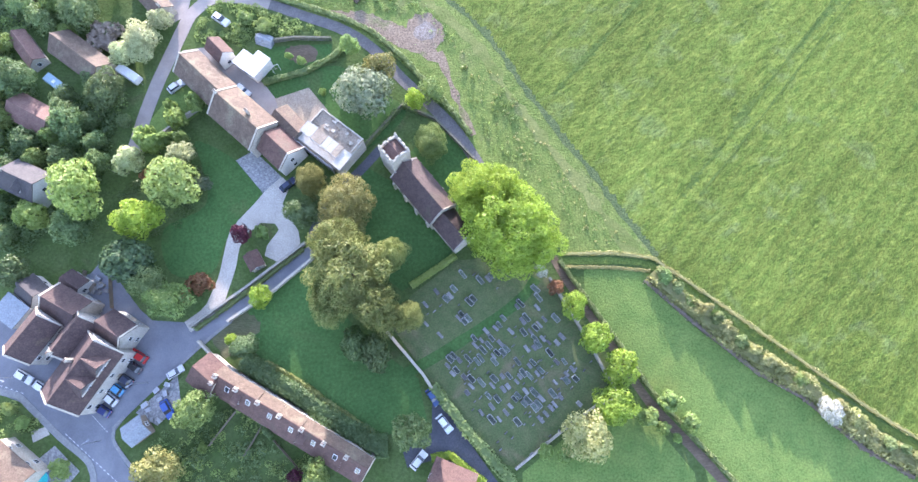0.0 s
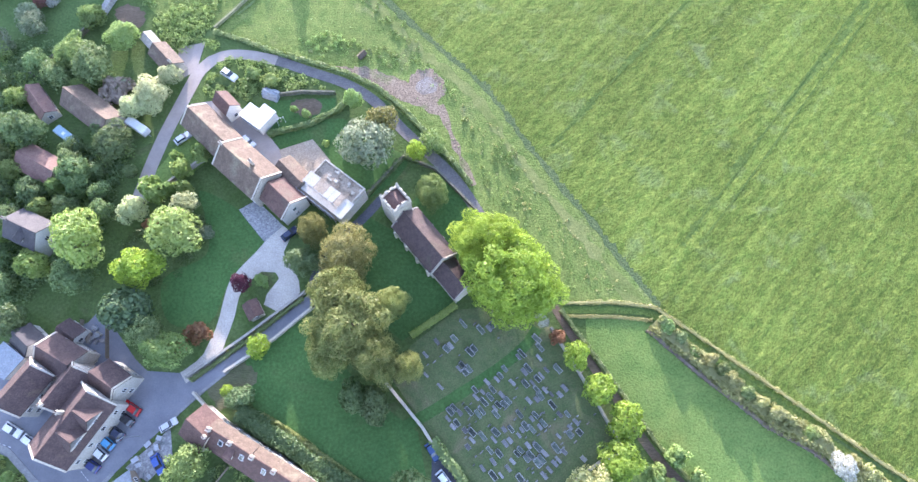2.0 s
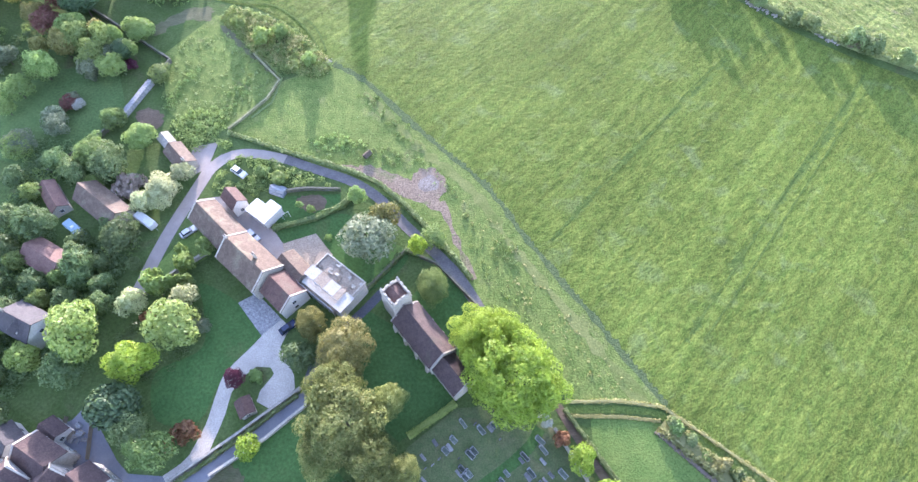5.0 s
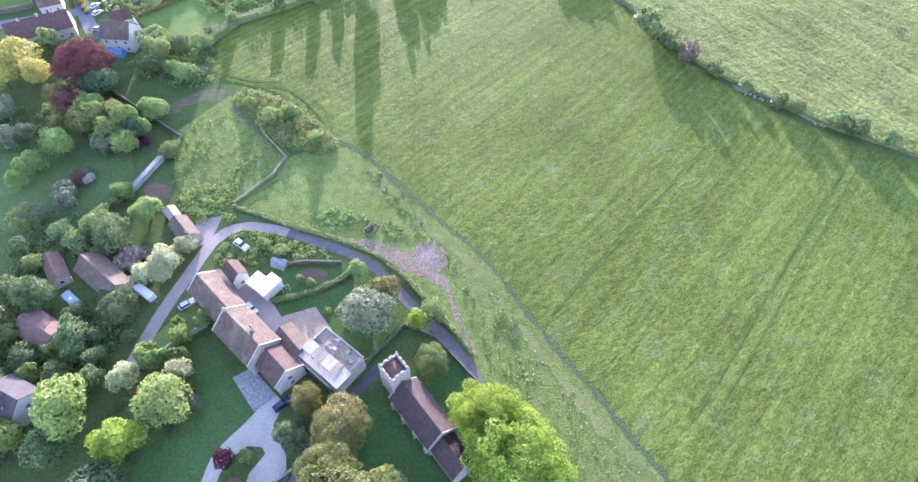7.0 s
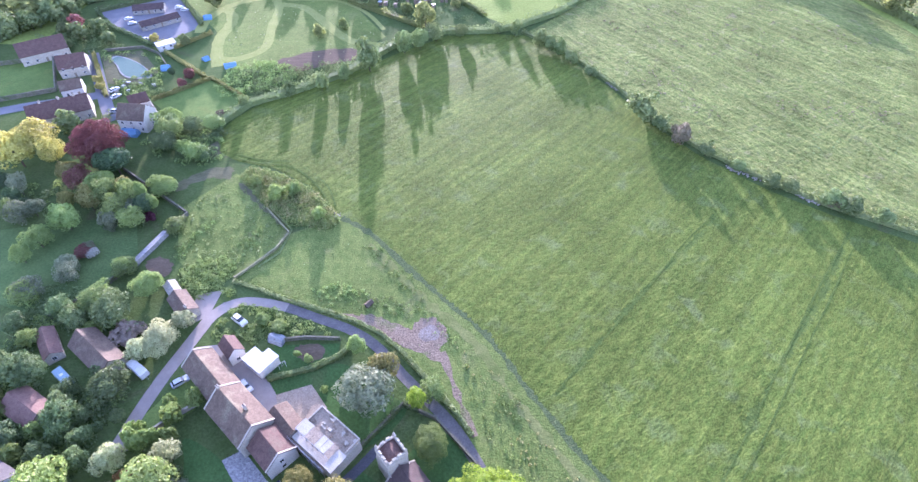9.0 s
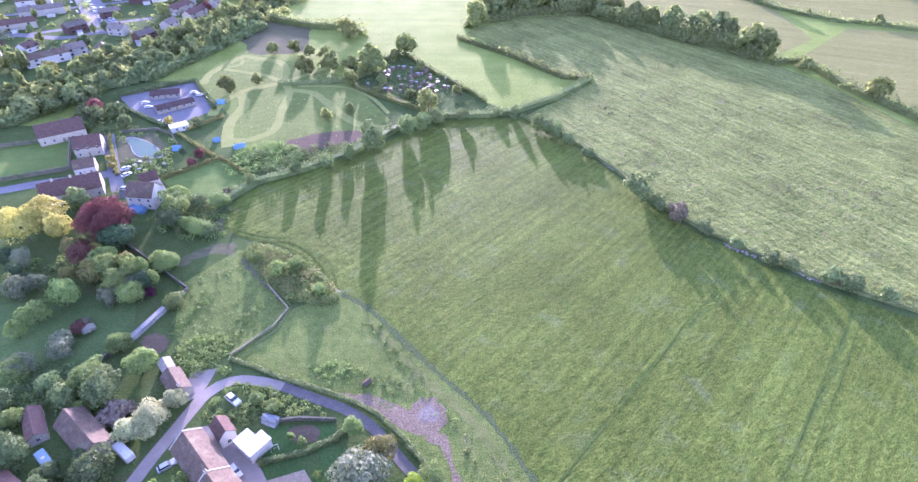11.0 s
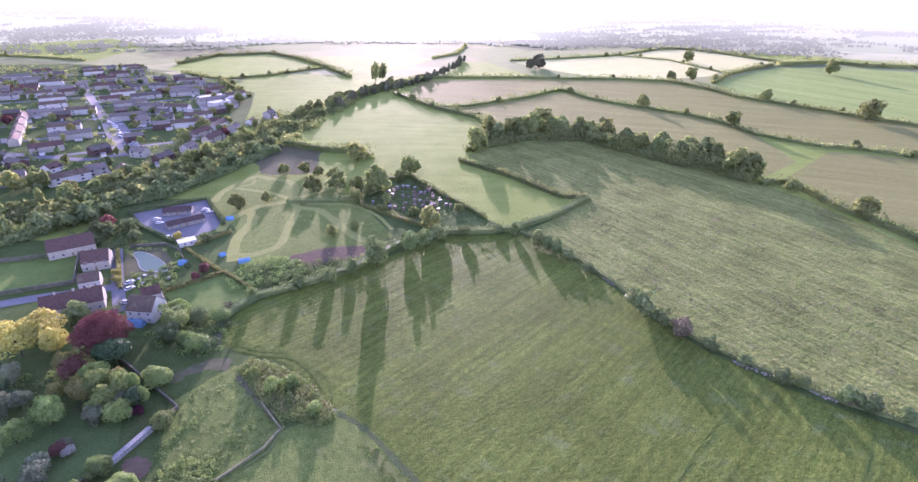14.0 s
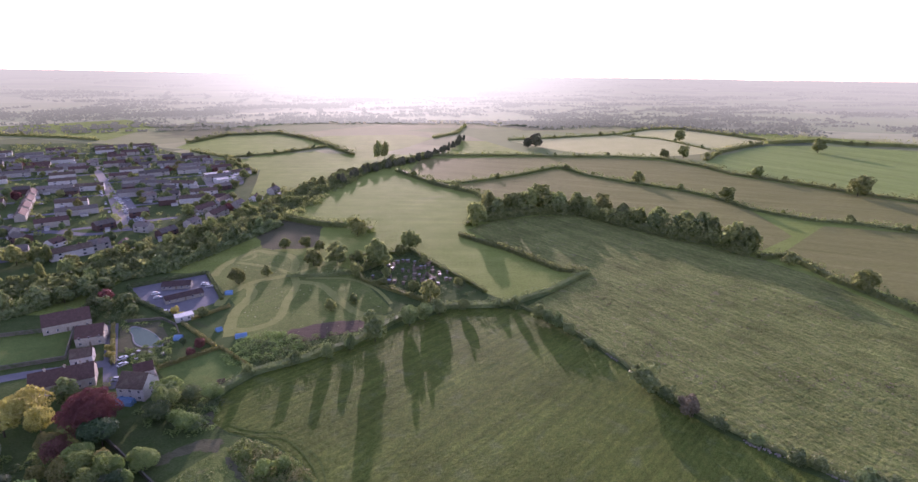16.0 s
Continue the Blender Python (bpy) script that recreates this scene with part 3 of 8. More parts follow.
def hedge(name, pts, width, height, colour, label, density=22, size=0.45, rough=0.25, category="hedge", group="", seed=1):
    """A clipped or wild hedge: leaf sprays over an uneven core."""
    r = np.random.default_rng(seed + len(pts) * 13)
    line = np.array(straight_line(pts, 1.2))
    seg = np.diff(line, axis=0)
    ln = np.hypot(*seg.T)
    cum = np.concatenate([[0], np.cumsum(ln)])
    n = int(cum[-1] * density)
    s = r.uniform(0, cum[-1], n)
    k = np.clip(np.searchsorted(cum, s) - 1, 0, len(seg) - 1)
    t = ((s - cum[k]) / ln[k])[:, None]
    base = line[k] + seg[k] * t
    d = seg[k] / ln[k][:, None]
    nrm = np.stack([-d[:, 1], d[:, 0]], 1)
    a = r.uniform(-0.15, math.pi + 0.15, n)
    wob = 1 + rough * (lattice_noise(s / (width * 1.1), a * 0.8, seed) + 0.6 * r.uniform(-1, 1, n))
    ca, sa = np.cos(a), np.sin(a)
    sq = lambda q: np.sign(q) * np.abs(q) ** 0.55
    off, z = sq(ca) * width / 2 * wob, np.clip(np.abs(sa) ** 0.45 * height * wob, 0.05, None)
    p = np.column_stack([base + nrm * off[:, None], z])
    nn = np.column_stack([nrm * ca[:, None], np.maximum(sa, 0.1)])
    vs, fs = leaves(p, nn, size, r)
    core_v, core_f = [], []
    o = len(vs)
    for i, (x, y) in enumerate(line):
        q = seg[min(i, len(seg) - 1)] / ln[min(i, len(seg) - 1)]
        for w_, z_ in ((-0.38, 0.0), (-0.3, 0.72), (0.3, 0.72), (0.38, 0.0)):
            core_v.append((x - q[1] * w_ * width, y + q[0] * w_ * width, z_ * height))
        if i:
            b = o + 4 * i
            core_f += [(b - 4 + j, b - 3 + j, b + 1 + j, b + j) for j in range(3)]
    me = mesh_of(name, vs.tolist() + core_v, fs.tolist() + core_f, [LEAF[colour]])
    return tagged(new(name, me), label, category, group, kind="stuff")


def wall_run(name, pts, thick, height, mat, label, cap=0.12, category="wall"):
    """A free-standing stone wall with a rough coping, along plan points."""
    top = tagged(new(name), label, category, kind="structure")
    line = straight_line(pts, 2.5)
    body, cope = bmesh.new(), bmesh.new()
    for bm, w, z0, z1 in ((body, thick / 2, -0.1, height), (cope, thick / 2 + 0.07, height, height + cap)):
        rows = []
        for i, (x, y) in enumerate(line):
            a, b = line[max(i - 1, 0)], line[min(i + 1, len(line) - 1)]
            d = Vector((b[0] - a[0], b[1] - a[1])).normalized()
            j = (z1 + rng.uniform(-0.06, 0.06)) if bm is body else z1 + rng.uniform(-0.05, 0.07)
            rows.append([bm.verts.new(p) for p in ((x - d.y * w, y + d.x * w, z0), (x + d.y * w, y - d.x * w, z0), (x + d.y * w * 0.9, y - d.x * w * 0.9, j), (x - d.y * w * 0.9, y + d.x * w * 0.9, j))])
        for p, q in zip(rows, rows[1:]):
            for k in range(4):
                bm.faces.new((p[k], q[k], q[(k + 1) % 4], p[(k + 1) % 4]))
        bm.faces.new(rows[0])
        bm.faces.new(rows[-1][::-1])
        bmesh.ops.recalc_face_normals(bm, faces=bm.faces)
    part("wall_body", body, mat, top)
    part("coping", cope, mat, top)
    return top

# ---- the ground, to the horizon ----
def terrain():
    ys = np.concatenate([np.linspace(-1400, -500, 7), np.linspace(-420, 900, 23), np.linspace(1000, 4900, 60)])
    xs = np.concatenate([np.linspace(-5200, -1000, 30), np.linspace(-900, 900, 19), np.linspace(1000, 5200, 30)])
    gx, gy = np.meshgrid(xs, ys, indexing="ij")
    z = land(gx, gy) - 0.02
    n, m = gx.shape
    idx = np.arange(n * m).reshape(n, m)
    f = np.stack([idx[:-1, :-1], idx[1:, :-1], idx[1:, 1:], idx[:-1, 1:]], -1).reshape(-1, 4)
    vs = np.stack([gx, gy, z], -1).reshape(-1, 3)
    away = np.hypot(vs[f, 0].mean(1), vs[f, 1].mean(1))
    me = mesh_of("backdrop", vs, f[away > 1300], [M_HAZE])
    me.polygons.foreach_set("use_smooth", np.ones(len(me.polygons), bool))
    tagged(new("backdrop", me), "farmland and low hills along the horizon under a painted haze glow", "backdrop", kind="structure")
    f, away = f[away <= 1300], away[away <= 1300]
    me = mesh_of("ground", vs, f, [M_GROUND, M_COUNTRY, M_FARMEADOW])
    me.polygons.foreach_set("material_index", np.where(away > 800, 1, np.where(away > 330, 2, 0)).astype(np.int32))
    me.polygons.foreach_set("use_smooth", np.ones(len(f), bool))
    return tagged(new("ground", me), "green garden ground and distant farmland reaching the horizon", "ground", kind="structure")


def land(x, y):
    """The height of the land: level round the village, low hills towards the horizon."""
    d = np.hypot(x, y)
    rise = np.clip((d - 2300) / 2500, 0, 1.1) ** 1.3
    return rise * (54 + 6 * lattice_noise(x / 1300, y / 900, 5) + 3 * lattice_noise(x / 420, y / 420, 6)) + np.clip((d - 1700) / 800, 0, 1) * 3 * lattice_noise(x / 420, y / 300, 8)


def country_material(name, haze=0.0, wood=False):
    """Distant farmland in strips and patches with dark woods; haze mixes in emission, a painted evening haze that grows
    with distance and towards the sun.
    """
    m = bpy.data.materials.new(name)
    m.use_nodes = True
    nt = m.node_tree
    N, L = nt.nodes, nt.links
    b = N["Principled BSDF"]
    b.inputs["Roughness"].default_value = 0.9
    b.inputs["Specular IOR Level"].default_value = 0.02
    if not wood:
        b.inputs["Sheen Weight"].default_value = 0.1
        b.inputs["Sheen Roughness"].default_value = 0.6
        b.inputs["Sheen Tint"].default_value = (0.55, 0.6, 0.25, 1)
    geo = N.new("ShaderNodeNewGeometry")

    def noise(scale, detail, src):
        n = N.new("ShaderNodeTexNoise")
        n.inputs["Scale"].default_value = scale
        n.inputs["Detail"].default_value = detail
        L.new(src, n.inputs["Vector"])
        return n

    def calc(op, a, b_=None, c=None):
        q = N.new("ShaderNodeMath")
        q.operation = op
        for sock, val in zip(q.inputs, (a, b_, c)):
            if val is None:
                continue
            if isinstance(val, (int, float)):
                sock.default_value = val
            else:
                L.new(val, sock)
        return q.outputs[0]

    def spread(src, lo, hi, to_lo=0.0, to_hi=1.0):
        q = N.new("ShaderNodeMapRange")
        for k, val in enumerate((lo, hi, to_lo, to_hi)):
            q.inputs[k + 1].default_value = val
        L.new(src, q.inputs[0])
        return q.outputs[0]

    def blend(fac, c1, c2):
        x = N.new("ShaderNodeMix")
        x.data_type = "RGBA"
        L.new(fac, x.inputs[0])
        for sock, val in ((x.inputs[6], c1), (x.inputs[7], c2)):
            if isinstance(val, tuple):
                sock.default_value = (*val, 1)
            else:
                L.new(val, sock)
        return x.outputs[2]

    if wood:
        n = noise(0.05, 3, geo.outputs["Position"])
        col = blend(n.outputs["Fac"], (0.05, 0.065, 0.035), (0.1, 0.115, 0.06))
    else:
        bend = noise(0.0022, 3, geo.outputs["Position"])
        off = N.new("ShaderNodeVectorMath")
        off.operation = "MULTIPLY_ADD"
        L.new(bend.outputs["Color"], off.inputs[0])
        off.inputs[1].default_value = (150, 150, 0)
        L.new(geo.outputs["Position"], off.inputs[2])
        mp = N.new("ShaderNodeMapping")
        mp.inputs["Scale"].default_value = (0.0028, 0.0042, 0.0)
        mp.inputs["Rotation"].default_value = (0, 0, 0.5)
        L.new(off.outputs[0], mp.inputs[0])
        v1 = N.new("ShaderNodeTexVoronoi")
        v1.distance = "CHEBYCHEV"
        v1.inputs["Scale"].default_value = 1.0
        L.new(mp.outputs[0], v1.inputs["Vector"])
        sep = N.new("ShaderNodeSeparateColor")
        L.new(v1.outputs["Color"], sep.inputs[0])
        r = N.new("ShaderNodeValToRGB")
        r.color_ramp.interpolation = "CONSTANT"
        e = r.color_ramp.elements
        e[0].color = (0.15, 0.19, 0.075, 1)
        e[1].position, e[1].color = 0.3, (0.2, 0.21, 0.1, 1)
        for pos, c in ((0.5, (0.13, 0.17, 0.07, 1)), (0.66, (0.27, 0.27, 0.14, 1)), (0.8, (0.1, 0.12, 0.06, 1)), (0.9, (0.17, 0.215, 0.085, 1))):
            e.new(pos).color = c
        L.new(sep.outputs[0], r.inputs[0])
        fine = noise(0.03, 5, geo.outputs["Position"])
        col = blend(spread(fine.outputs["Fac"], 0.3, 0.75, 0.0, 0.35), r.outputs[0], (0.08, 0.1, 0.05))
        woods = noise(0.0024, 6, geo.outputs["Position"])
        col = blend(spread(woods.outputs["Fac"], 0.56, 0.6), col, (0.05, 0.065, 0.04))
    L.new(col, b.inputs["Base Color"])
    # evening haze painted as emission, growing with distance and towards the sun
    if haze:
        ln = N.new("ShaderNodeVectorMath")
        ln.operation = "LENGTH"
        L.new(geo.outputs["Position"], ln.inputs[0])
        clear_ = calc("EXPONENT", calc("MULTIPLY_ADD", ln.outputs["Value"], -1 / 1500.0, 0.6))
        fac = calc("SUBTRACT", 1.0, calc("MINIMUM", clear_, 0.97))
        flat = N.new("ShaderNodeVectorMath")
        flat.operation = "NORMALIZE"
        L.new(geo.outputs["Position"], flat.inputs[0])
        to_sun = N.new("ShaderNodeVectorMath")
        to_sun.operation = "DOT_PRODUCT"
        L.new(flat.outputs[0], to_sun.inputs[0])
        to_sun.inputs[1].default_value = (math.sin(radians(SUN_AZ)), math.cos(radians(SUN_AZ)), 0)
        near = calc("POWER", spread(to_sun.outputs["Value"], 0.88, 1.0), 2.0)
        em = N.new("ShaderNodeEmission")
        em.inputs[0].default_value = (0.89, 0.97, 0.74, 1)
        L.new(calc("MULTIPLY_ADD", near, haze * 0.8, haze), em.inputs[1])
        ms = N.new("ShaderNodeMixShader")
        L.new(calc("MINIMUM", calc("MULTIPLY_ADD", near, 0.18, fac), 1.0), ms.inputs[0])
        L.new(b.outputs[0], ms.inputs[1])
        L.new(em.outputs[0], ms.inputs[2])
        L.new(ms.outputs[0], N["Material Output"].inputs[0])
    return m


M_COUNTRY = country_material("distant_country")
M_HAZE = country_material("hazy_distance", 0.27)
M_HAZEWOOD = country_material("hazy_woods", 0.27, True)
terrain()

# fields round the village
CROP = [(46, 24), (38, 36), (31, 46), (17, 66), (8, 81), (-7, 96), (-26, 118), (-39, 126), (-52, 141), (-66, 150), (-81, 154), (-90, 160),
        (-93, 172), (-89, 183), (-82, 193), (-66, 204), (-49, 219), (-30, 238), (-8, 256), (12, 259), (30, 258), (48, 238),
        (66, 204), (75, 182), (88, 162), (106, 143), (122, 131), (144, 118), (190, 90), (230, 40), (240, -40), (170, -60), (98, -16), (71, 2), (55, 14)]
sheet("crop_field_base", CROP, 0.02, M_CROP, "bright green crop field sloping to the stone walls", "field")
ROUGH_FIELD = [(32, 262), (50, 240), (69, 205), (78, 184), (91, 165), (109, 146), (125, 134), (147, 121), (195, 94), (240, 130), (250, 190), (232, 246), (216, 312), (198, 346), (139, 407), (100, 452), (60, 448), (20, 430), (0, 402), (28, 358), (72, 312), (48, 280)]
sheet("rough_field_base", ROUGH_FIELD, 0.02, M_ROUGH, "rough pasture with weeds in long rows", "field")
sheet("meadow_strip", [(46, 24), (38, 36), (31, 46), (17, 66), (8, 81), (-7, 96), (-26, 118), (-39, 126), (-53, 118), (-65, 99), (-54, 94), (-40, 88), (-18, 77), (-6, 66), (5, 48), (14, 34), (26, 25)], 0.03, M_MEADOW, "rough meadow grass between lane and crop", "meadow")
sheet("upper_paddock", [(-92, 128), (-79, 147), (-66, 139), (-53, 118), (-65, 100), (-74, 97), (-84, 106)], 0.03, M_MEADOW, "uneven paddock grass inside stone walls", "paddock")
sheet("lower_paddock", [(29, 21), (43, 21), (56, 11), (67, 1), (97, -20), (150, -60), (60, -60), (52, -20), (42, -7), (36, 3), (29, 12)], 0.03, M_PADDOCK, "smooth green paddock in long evening shade", "paddock")
sheet("south_paddock", [(14, -22), (34, -7), (42, -12), (50, -22), (54, -60), (14, -60)], 0.03, M_PADDOCK, "smooth green paddock beyond the footpath", "paddock")
sheet("small_field", [(26, 266), (73, 310), (27, 355), (-6, 384), (-26, 358), (-9, 297), (14, 276)], 0.03, M_FARMEADOW, "small green field inside hedges", "field")
sheet("mid_field", [(-151, 424), (-146, 500), (-112, 622), (-84, 640), (-38, 578), (2, 530), (15, 484), (-5, 440), (-26, 393), (-50, 404), (-70, 388), (-88, 413), (-110, 407)], 0.03, M_FARMEADOW, "pale green field beside the tree belt", "field")
sheet("west_field", [(-311, 706), (-272, 750), (-231, 799), (-183, 759), (-156, 675), (-150, 600), (-165, 528), (-202, 492), (-239, 522), (-249, 612)], 0.03, M_FARMEADOW, "bright green field beyond the tree belt", "field")
sheet("far_west_field", [(-446, 814), (-452, 860), (-431, 965), (-359, 1001), (-284, 932), (-223, 851), (-279, 771), (-329, 729), (-404, 781)], 0.03, M_FARMEADOW, "far green field beyond the houses", "field")
sheet("tan_field", [(-38, 566), (0, 580), (62, 628), (110, 680), (126, 664), (140, 630), (188, 584), (223, 556), (246, 520), (258, 476), (250, 400), (208, 364), (182, 404), (110, 490), (40, 470), (18, 520)], 0.03, M_TAN, "brownish ripening field behind the wood", "field")
sheet("long_tan_field", [(-72, 650), (-65, 745), (82, 772), (204, 775), (272, 760), (306, 704), (320, 650), (362, 604), (393, 568), (436, 516), (370, 420), (320, 444), (294, 452), (274, 470), (250, 534), (190, 596), (142, 642), (125, 682), (113, 697), (62, 640), (0, 590), (-42, 602)], 0.04, M_TAN, "long brownish field between hedges", "field")
sheet("pale_crop_field", [(69, 958), (125, 981), (283, 1063), (385, 1171), (441, 1190), (483, 1139), (513, 1072), (536, 1004), (465, 926), (401, 891), (357, 830), (283, 796), (214, 797), (152, 833), (113, 881)], 0.03, M_YELLOW, "pale yellow flowering field in the sun", "field")
sheet("striped_green_field", [(332, 757), (377, 815), (511, 938), (607, 949), (737, 900), (640, 700), (450, 530), (418, 564), (389, 597), (349, 644), (322, 676)], 0.04, M_GREENFAR, "green field with sprayer tracks", "field")
sheet("north_field", [(-294, 915), (-258, 986), (-112, 1023), (-65, 975), (-95, 865), (-135, 769), (-157, 751), (-220, 838)], 0.03, M_FARMEADOW, "hazy pale green field beside the railway", "field")
sheet("corner_field", [(-27, 946), (29, 945), (90, 800), (-35, 790)], 0.03, M_FARMEADOW, "hazy green field beyond the hedge", "field")
sheet("estate_far_field", [(-924, 1058), (-781, 1230), (-640, 1122), (-598, 880), (-690, 900), (-806, 918)], 0.03, M_FARMEADOW, "long green field behind the estate", "field")
sheet("ridge_field", [(552, 1160), (640, 1130), (780, 1000), (685, 988), (573, 1017), (550, 1090)], 0.03, M_FARMEADOW, "pale green field among hedges", "field")
sheet("east_tan_field", [(293, 431), (358, 412), (460, 500), (480, 300), (249, 275), (238, 299), (210, 349)], 0.03, M_TAN, "brownish field behind the eastern hedge", "field")

# gardens and lawns
sheet("manor_lawn", [(-62, 52), (-52, 47), (-45, 39), (-52, 29), (-55, 20), (-64, 20), (-67, 30), (-58, 36), (-60, 46)], 0.03, M_LAWN, "smooth mown lawn below the manor", "lawn", True)
sheet("great_lawn", [(-46, 13), (-34, 22), (-26, 12), (-18, 4), (-8, -3), (-6, -12), (-16, -15), (-28, -9), (-38, -3), (-45, 4)], 0.03, M_LAWN, "wide mown lawn behind the terrace", "lawn")
sheet("earth_border", ragged([(-53.4, 5), (-50, 1.6), (-46, 2.6), (-44.5, 5.6), (-43, 9), (-47.2, 11.4), (-50.6, 8.4)], 0.4, seed=9), 0.05, M_SOIL, "bare earth border with young shrubs", "border")
sheet("church_lawn", [(-22, 46), (-12, 40), (1, 25), (-1, 23), (-12, 16), (-24, 26), (-30, 34)], 0.03, M_LAWN, "shaded churchyard lawn beside the church", "lawn")
sheet("church_lawn_back", [(-11, 49), (-4, 57), (4, 47), (8, 36), (3, 30), (-6, 44)], 0.03, M_LAWN, "narrow churchyard lawn behind the church", "lawn")
sheet("graveyard_grass", [(-14, 8), (-10, 15), (0, 23), (12, 24), (22, 19), (34, -3), (28, -10), (13, -21), (9, -20), (-5, -4)], 0.04, M_YARDGRASS, "worn churchyard grass between graves", "grass")
sheet("garden_lawn", [(-46, 66), (-30, 72), (-22, 66), (-12, 60), (-22, 50), (-33, 57)], 0.03, M_LAWN, "mown garden lawn beside the building site", "lawn", True)
sheet("kitchen_garden", [(-48, 77), (-31, 78), (-31, 74), (-37, 70), (-46, 67)], 0.035, M_LAWN, "small walled kitchen garden lawn", "lawn")
sheet("vegetable_bed", ragged([(-42.1, 76.7), (-36.8, 77.7), (-34.3, 75.0), (-37.0, 72.4), (-41.0, 73.7)], 0.3, 0.7, 11), 0.05, M_PLOT, "reddish dug vegetable bed", "bed")
sheet("vegetable_bed", ragged([(-93.0, 105.2), (-90.2, 107.3), (-85.9, 105.3), (-84.4, 101.2), (-87.5, 99.1), (-91.6, 101.7)], 0.5, 0.8, 12), 0.05, M_PLOT, "reddish bed below the park wall", "bed")
sheet("verge_lawn", [(-72, 50), (-62, 59), (-66, 70), (-76, 53)], 0.03, M_PADDOCK, "grass verge beside the lane", "verge")
sheet("park_lawn", [(-150, 96), (-112, 84), (-101, 95), (-96, 106), (-104, 124), (-122, 122), (-150, 116)], 0.03, M_PARKLAWN, "shaded park lawn with specimen trees", "lawn")
sheet("bowling_green", [(-225, 213), (-186, 226), (-171, 199), (-210, 178)], 0.03, M_PADDOCK, "square green lawn inside stone walls", "lawn")
sheet("villa_lawn", [(-129, 194), (-110, 212), (-87, 193), (-109, 175)], 0.03, M_PADDOCK, "hedged back lawn", "lawn")
sheet("mown_park", [(-154, 298), (-147, 354), (-107, 334), (-72, 312), (-38, 254), (-53, 234), (-81, 226), (-101, 219), (-114, 231), (-122, 257)], 0.03, M_PARKMEADOW, "parkland with mown paths", "park")
sheet("trodden_ground", [(-119, 155), (-106, 162), (-84, 151), (-83, 144), (-94, 135), (-99, 144)], 0.04, M_GROUND, "shaded trodden ground beside the paddock", "ground")
sheet("soil_bed", ragged([(-84, 230), (-54, 242), (-50, 231), (-80, 218)], 1.0, 3, 16), 0.045, M_PLOT, "reddish bare garden plot", "soil")
sheet("soil_field", ragged([(-164, 416), (-151, 421), (-121, 416), (-112, 388), (-106, 358), (-132, 348), (-147, 358)], 2.0, 6, 14), 0.03, M_SOIL, "dark bare plot beside the trees", "soil")
sheet("allotment_ground", [(-77, 333), (-39, 348), (11, 279), (-20, 264), (-61, 293)], 0.03, M_GROUND, "green cluttered allotment ground", "allotment")
sheet("stable_yard", [(-190, 276), (-157, 300), (-131, 262), (-146, 240), (-174, 258)], 0.04, M_ASPHALT, "grey concrete yard of the stables", "yard")
sheet("suburb_ground", [(-720, 820), (-625, 845), (-527, 834), (-456, 792), (-370, 733), (-322, 704), (-252, 640), (-230, 570), (-206, 487), (-200, 400), (-212, 340), (-236, 290), (-270, 262), (-560, 410)], 0.025, M_GROUND, "gardens of the housing estate", "ground")
sheet("bare_earth", ragged([(-35.6, 88.6), (-28.3, 87), (-23.8, 87.4), (-17.5, 84.6), (-11, 82), (-5, 76), (-3.6, 72.5), (-6.4, 73.4), (-10.5, 76), (-14, 77.2), (-20.1, 81), (-28.2, 85.6)], 0.5), 0.045, M_DIRT, "bare trodden earth by the lane", "earth")
sheet("bare_earth", ragged([(-12.6, 83.5), (-10, 86.2), (-6.5, 86.4), (-3.2, 83), (-3.6, 78.6), (-7, 76.4), (-11.5, 78.5)], 0.5, seed=5), 0.047, M_DIRT, "round worn patch of bare earth", "earth")
sheet("ash_patch", ragged([(-10.4, 82.6), (-8, 84.2), (-5.4, 83), (-5, 80.4), (-7.6, 79), (-10, 80.2)], 0.4, 0.7, 15), 0.05, M_ASH, "grey ashy patch on the bare earth", "earth")
strip("bare_earth", [(-4.2, 76), (-2.5, 70.8), (-0.1, 64.1), (2.7, 56.8), (4.3, 53.6)], 1.5, 0.048, M_DIRT, "worn strip of bare earth", "earth", 0.7)
sheet("bare_earth", ragged([(-96, 137), (-88, 144), (-81, 144), (-81, 150), (-88, 150), (-93, 146), (-98, 141)], 0.7, seed=6), 0.049, M_SOIL, "trodden earth at the paddock gateway", "earth")
sheet("bare_earth", ragged([(-76, 140), (-67, 131), (-57, 121.5), (-55, 120.5), (-59, 125), (-68, 134), (-75, 142)], 0.5, seed=7), 0.049, M_SOIL, "trodden earth beside the thicket", "earth")
sheet("bare_earth", ragged([(-94, 160), (-91.5, 167), (-88, 173), (-87, 168), (-88, 160), (-90, 155)], 0.5, seed=8), 0.049, M_SOIL, "trodden earth at the field gateway", "earth")
strip("field_margin", [(46, 24), (38, 36), (31, 46), (17, 66), (8, 81), (-7, 96), (-14.9, 104), (-22, 112), (-29.4, 119.6), (-38.4, 125.6)], 1.9, 0.06, M_MARGIN, "worn margin between meadow and crop, darkened for shade", "path", 0.5)
strip("field_track", [(41.5, 24), (34.5, 33.5), (27.5, 43.5), (13.5, 63.5), (4.5, 78.5), (-10.5, 93.5), (-28, 114)], 2.4, 0.05, M_WORN, "pale trodden track beside the crop", "path", 0.7)
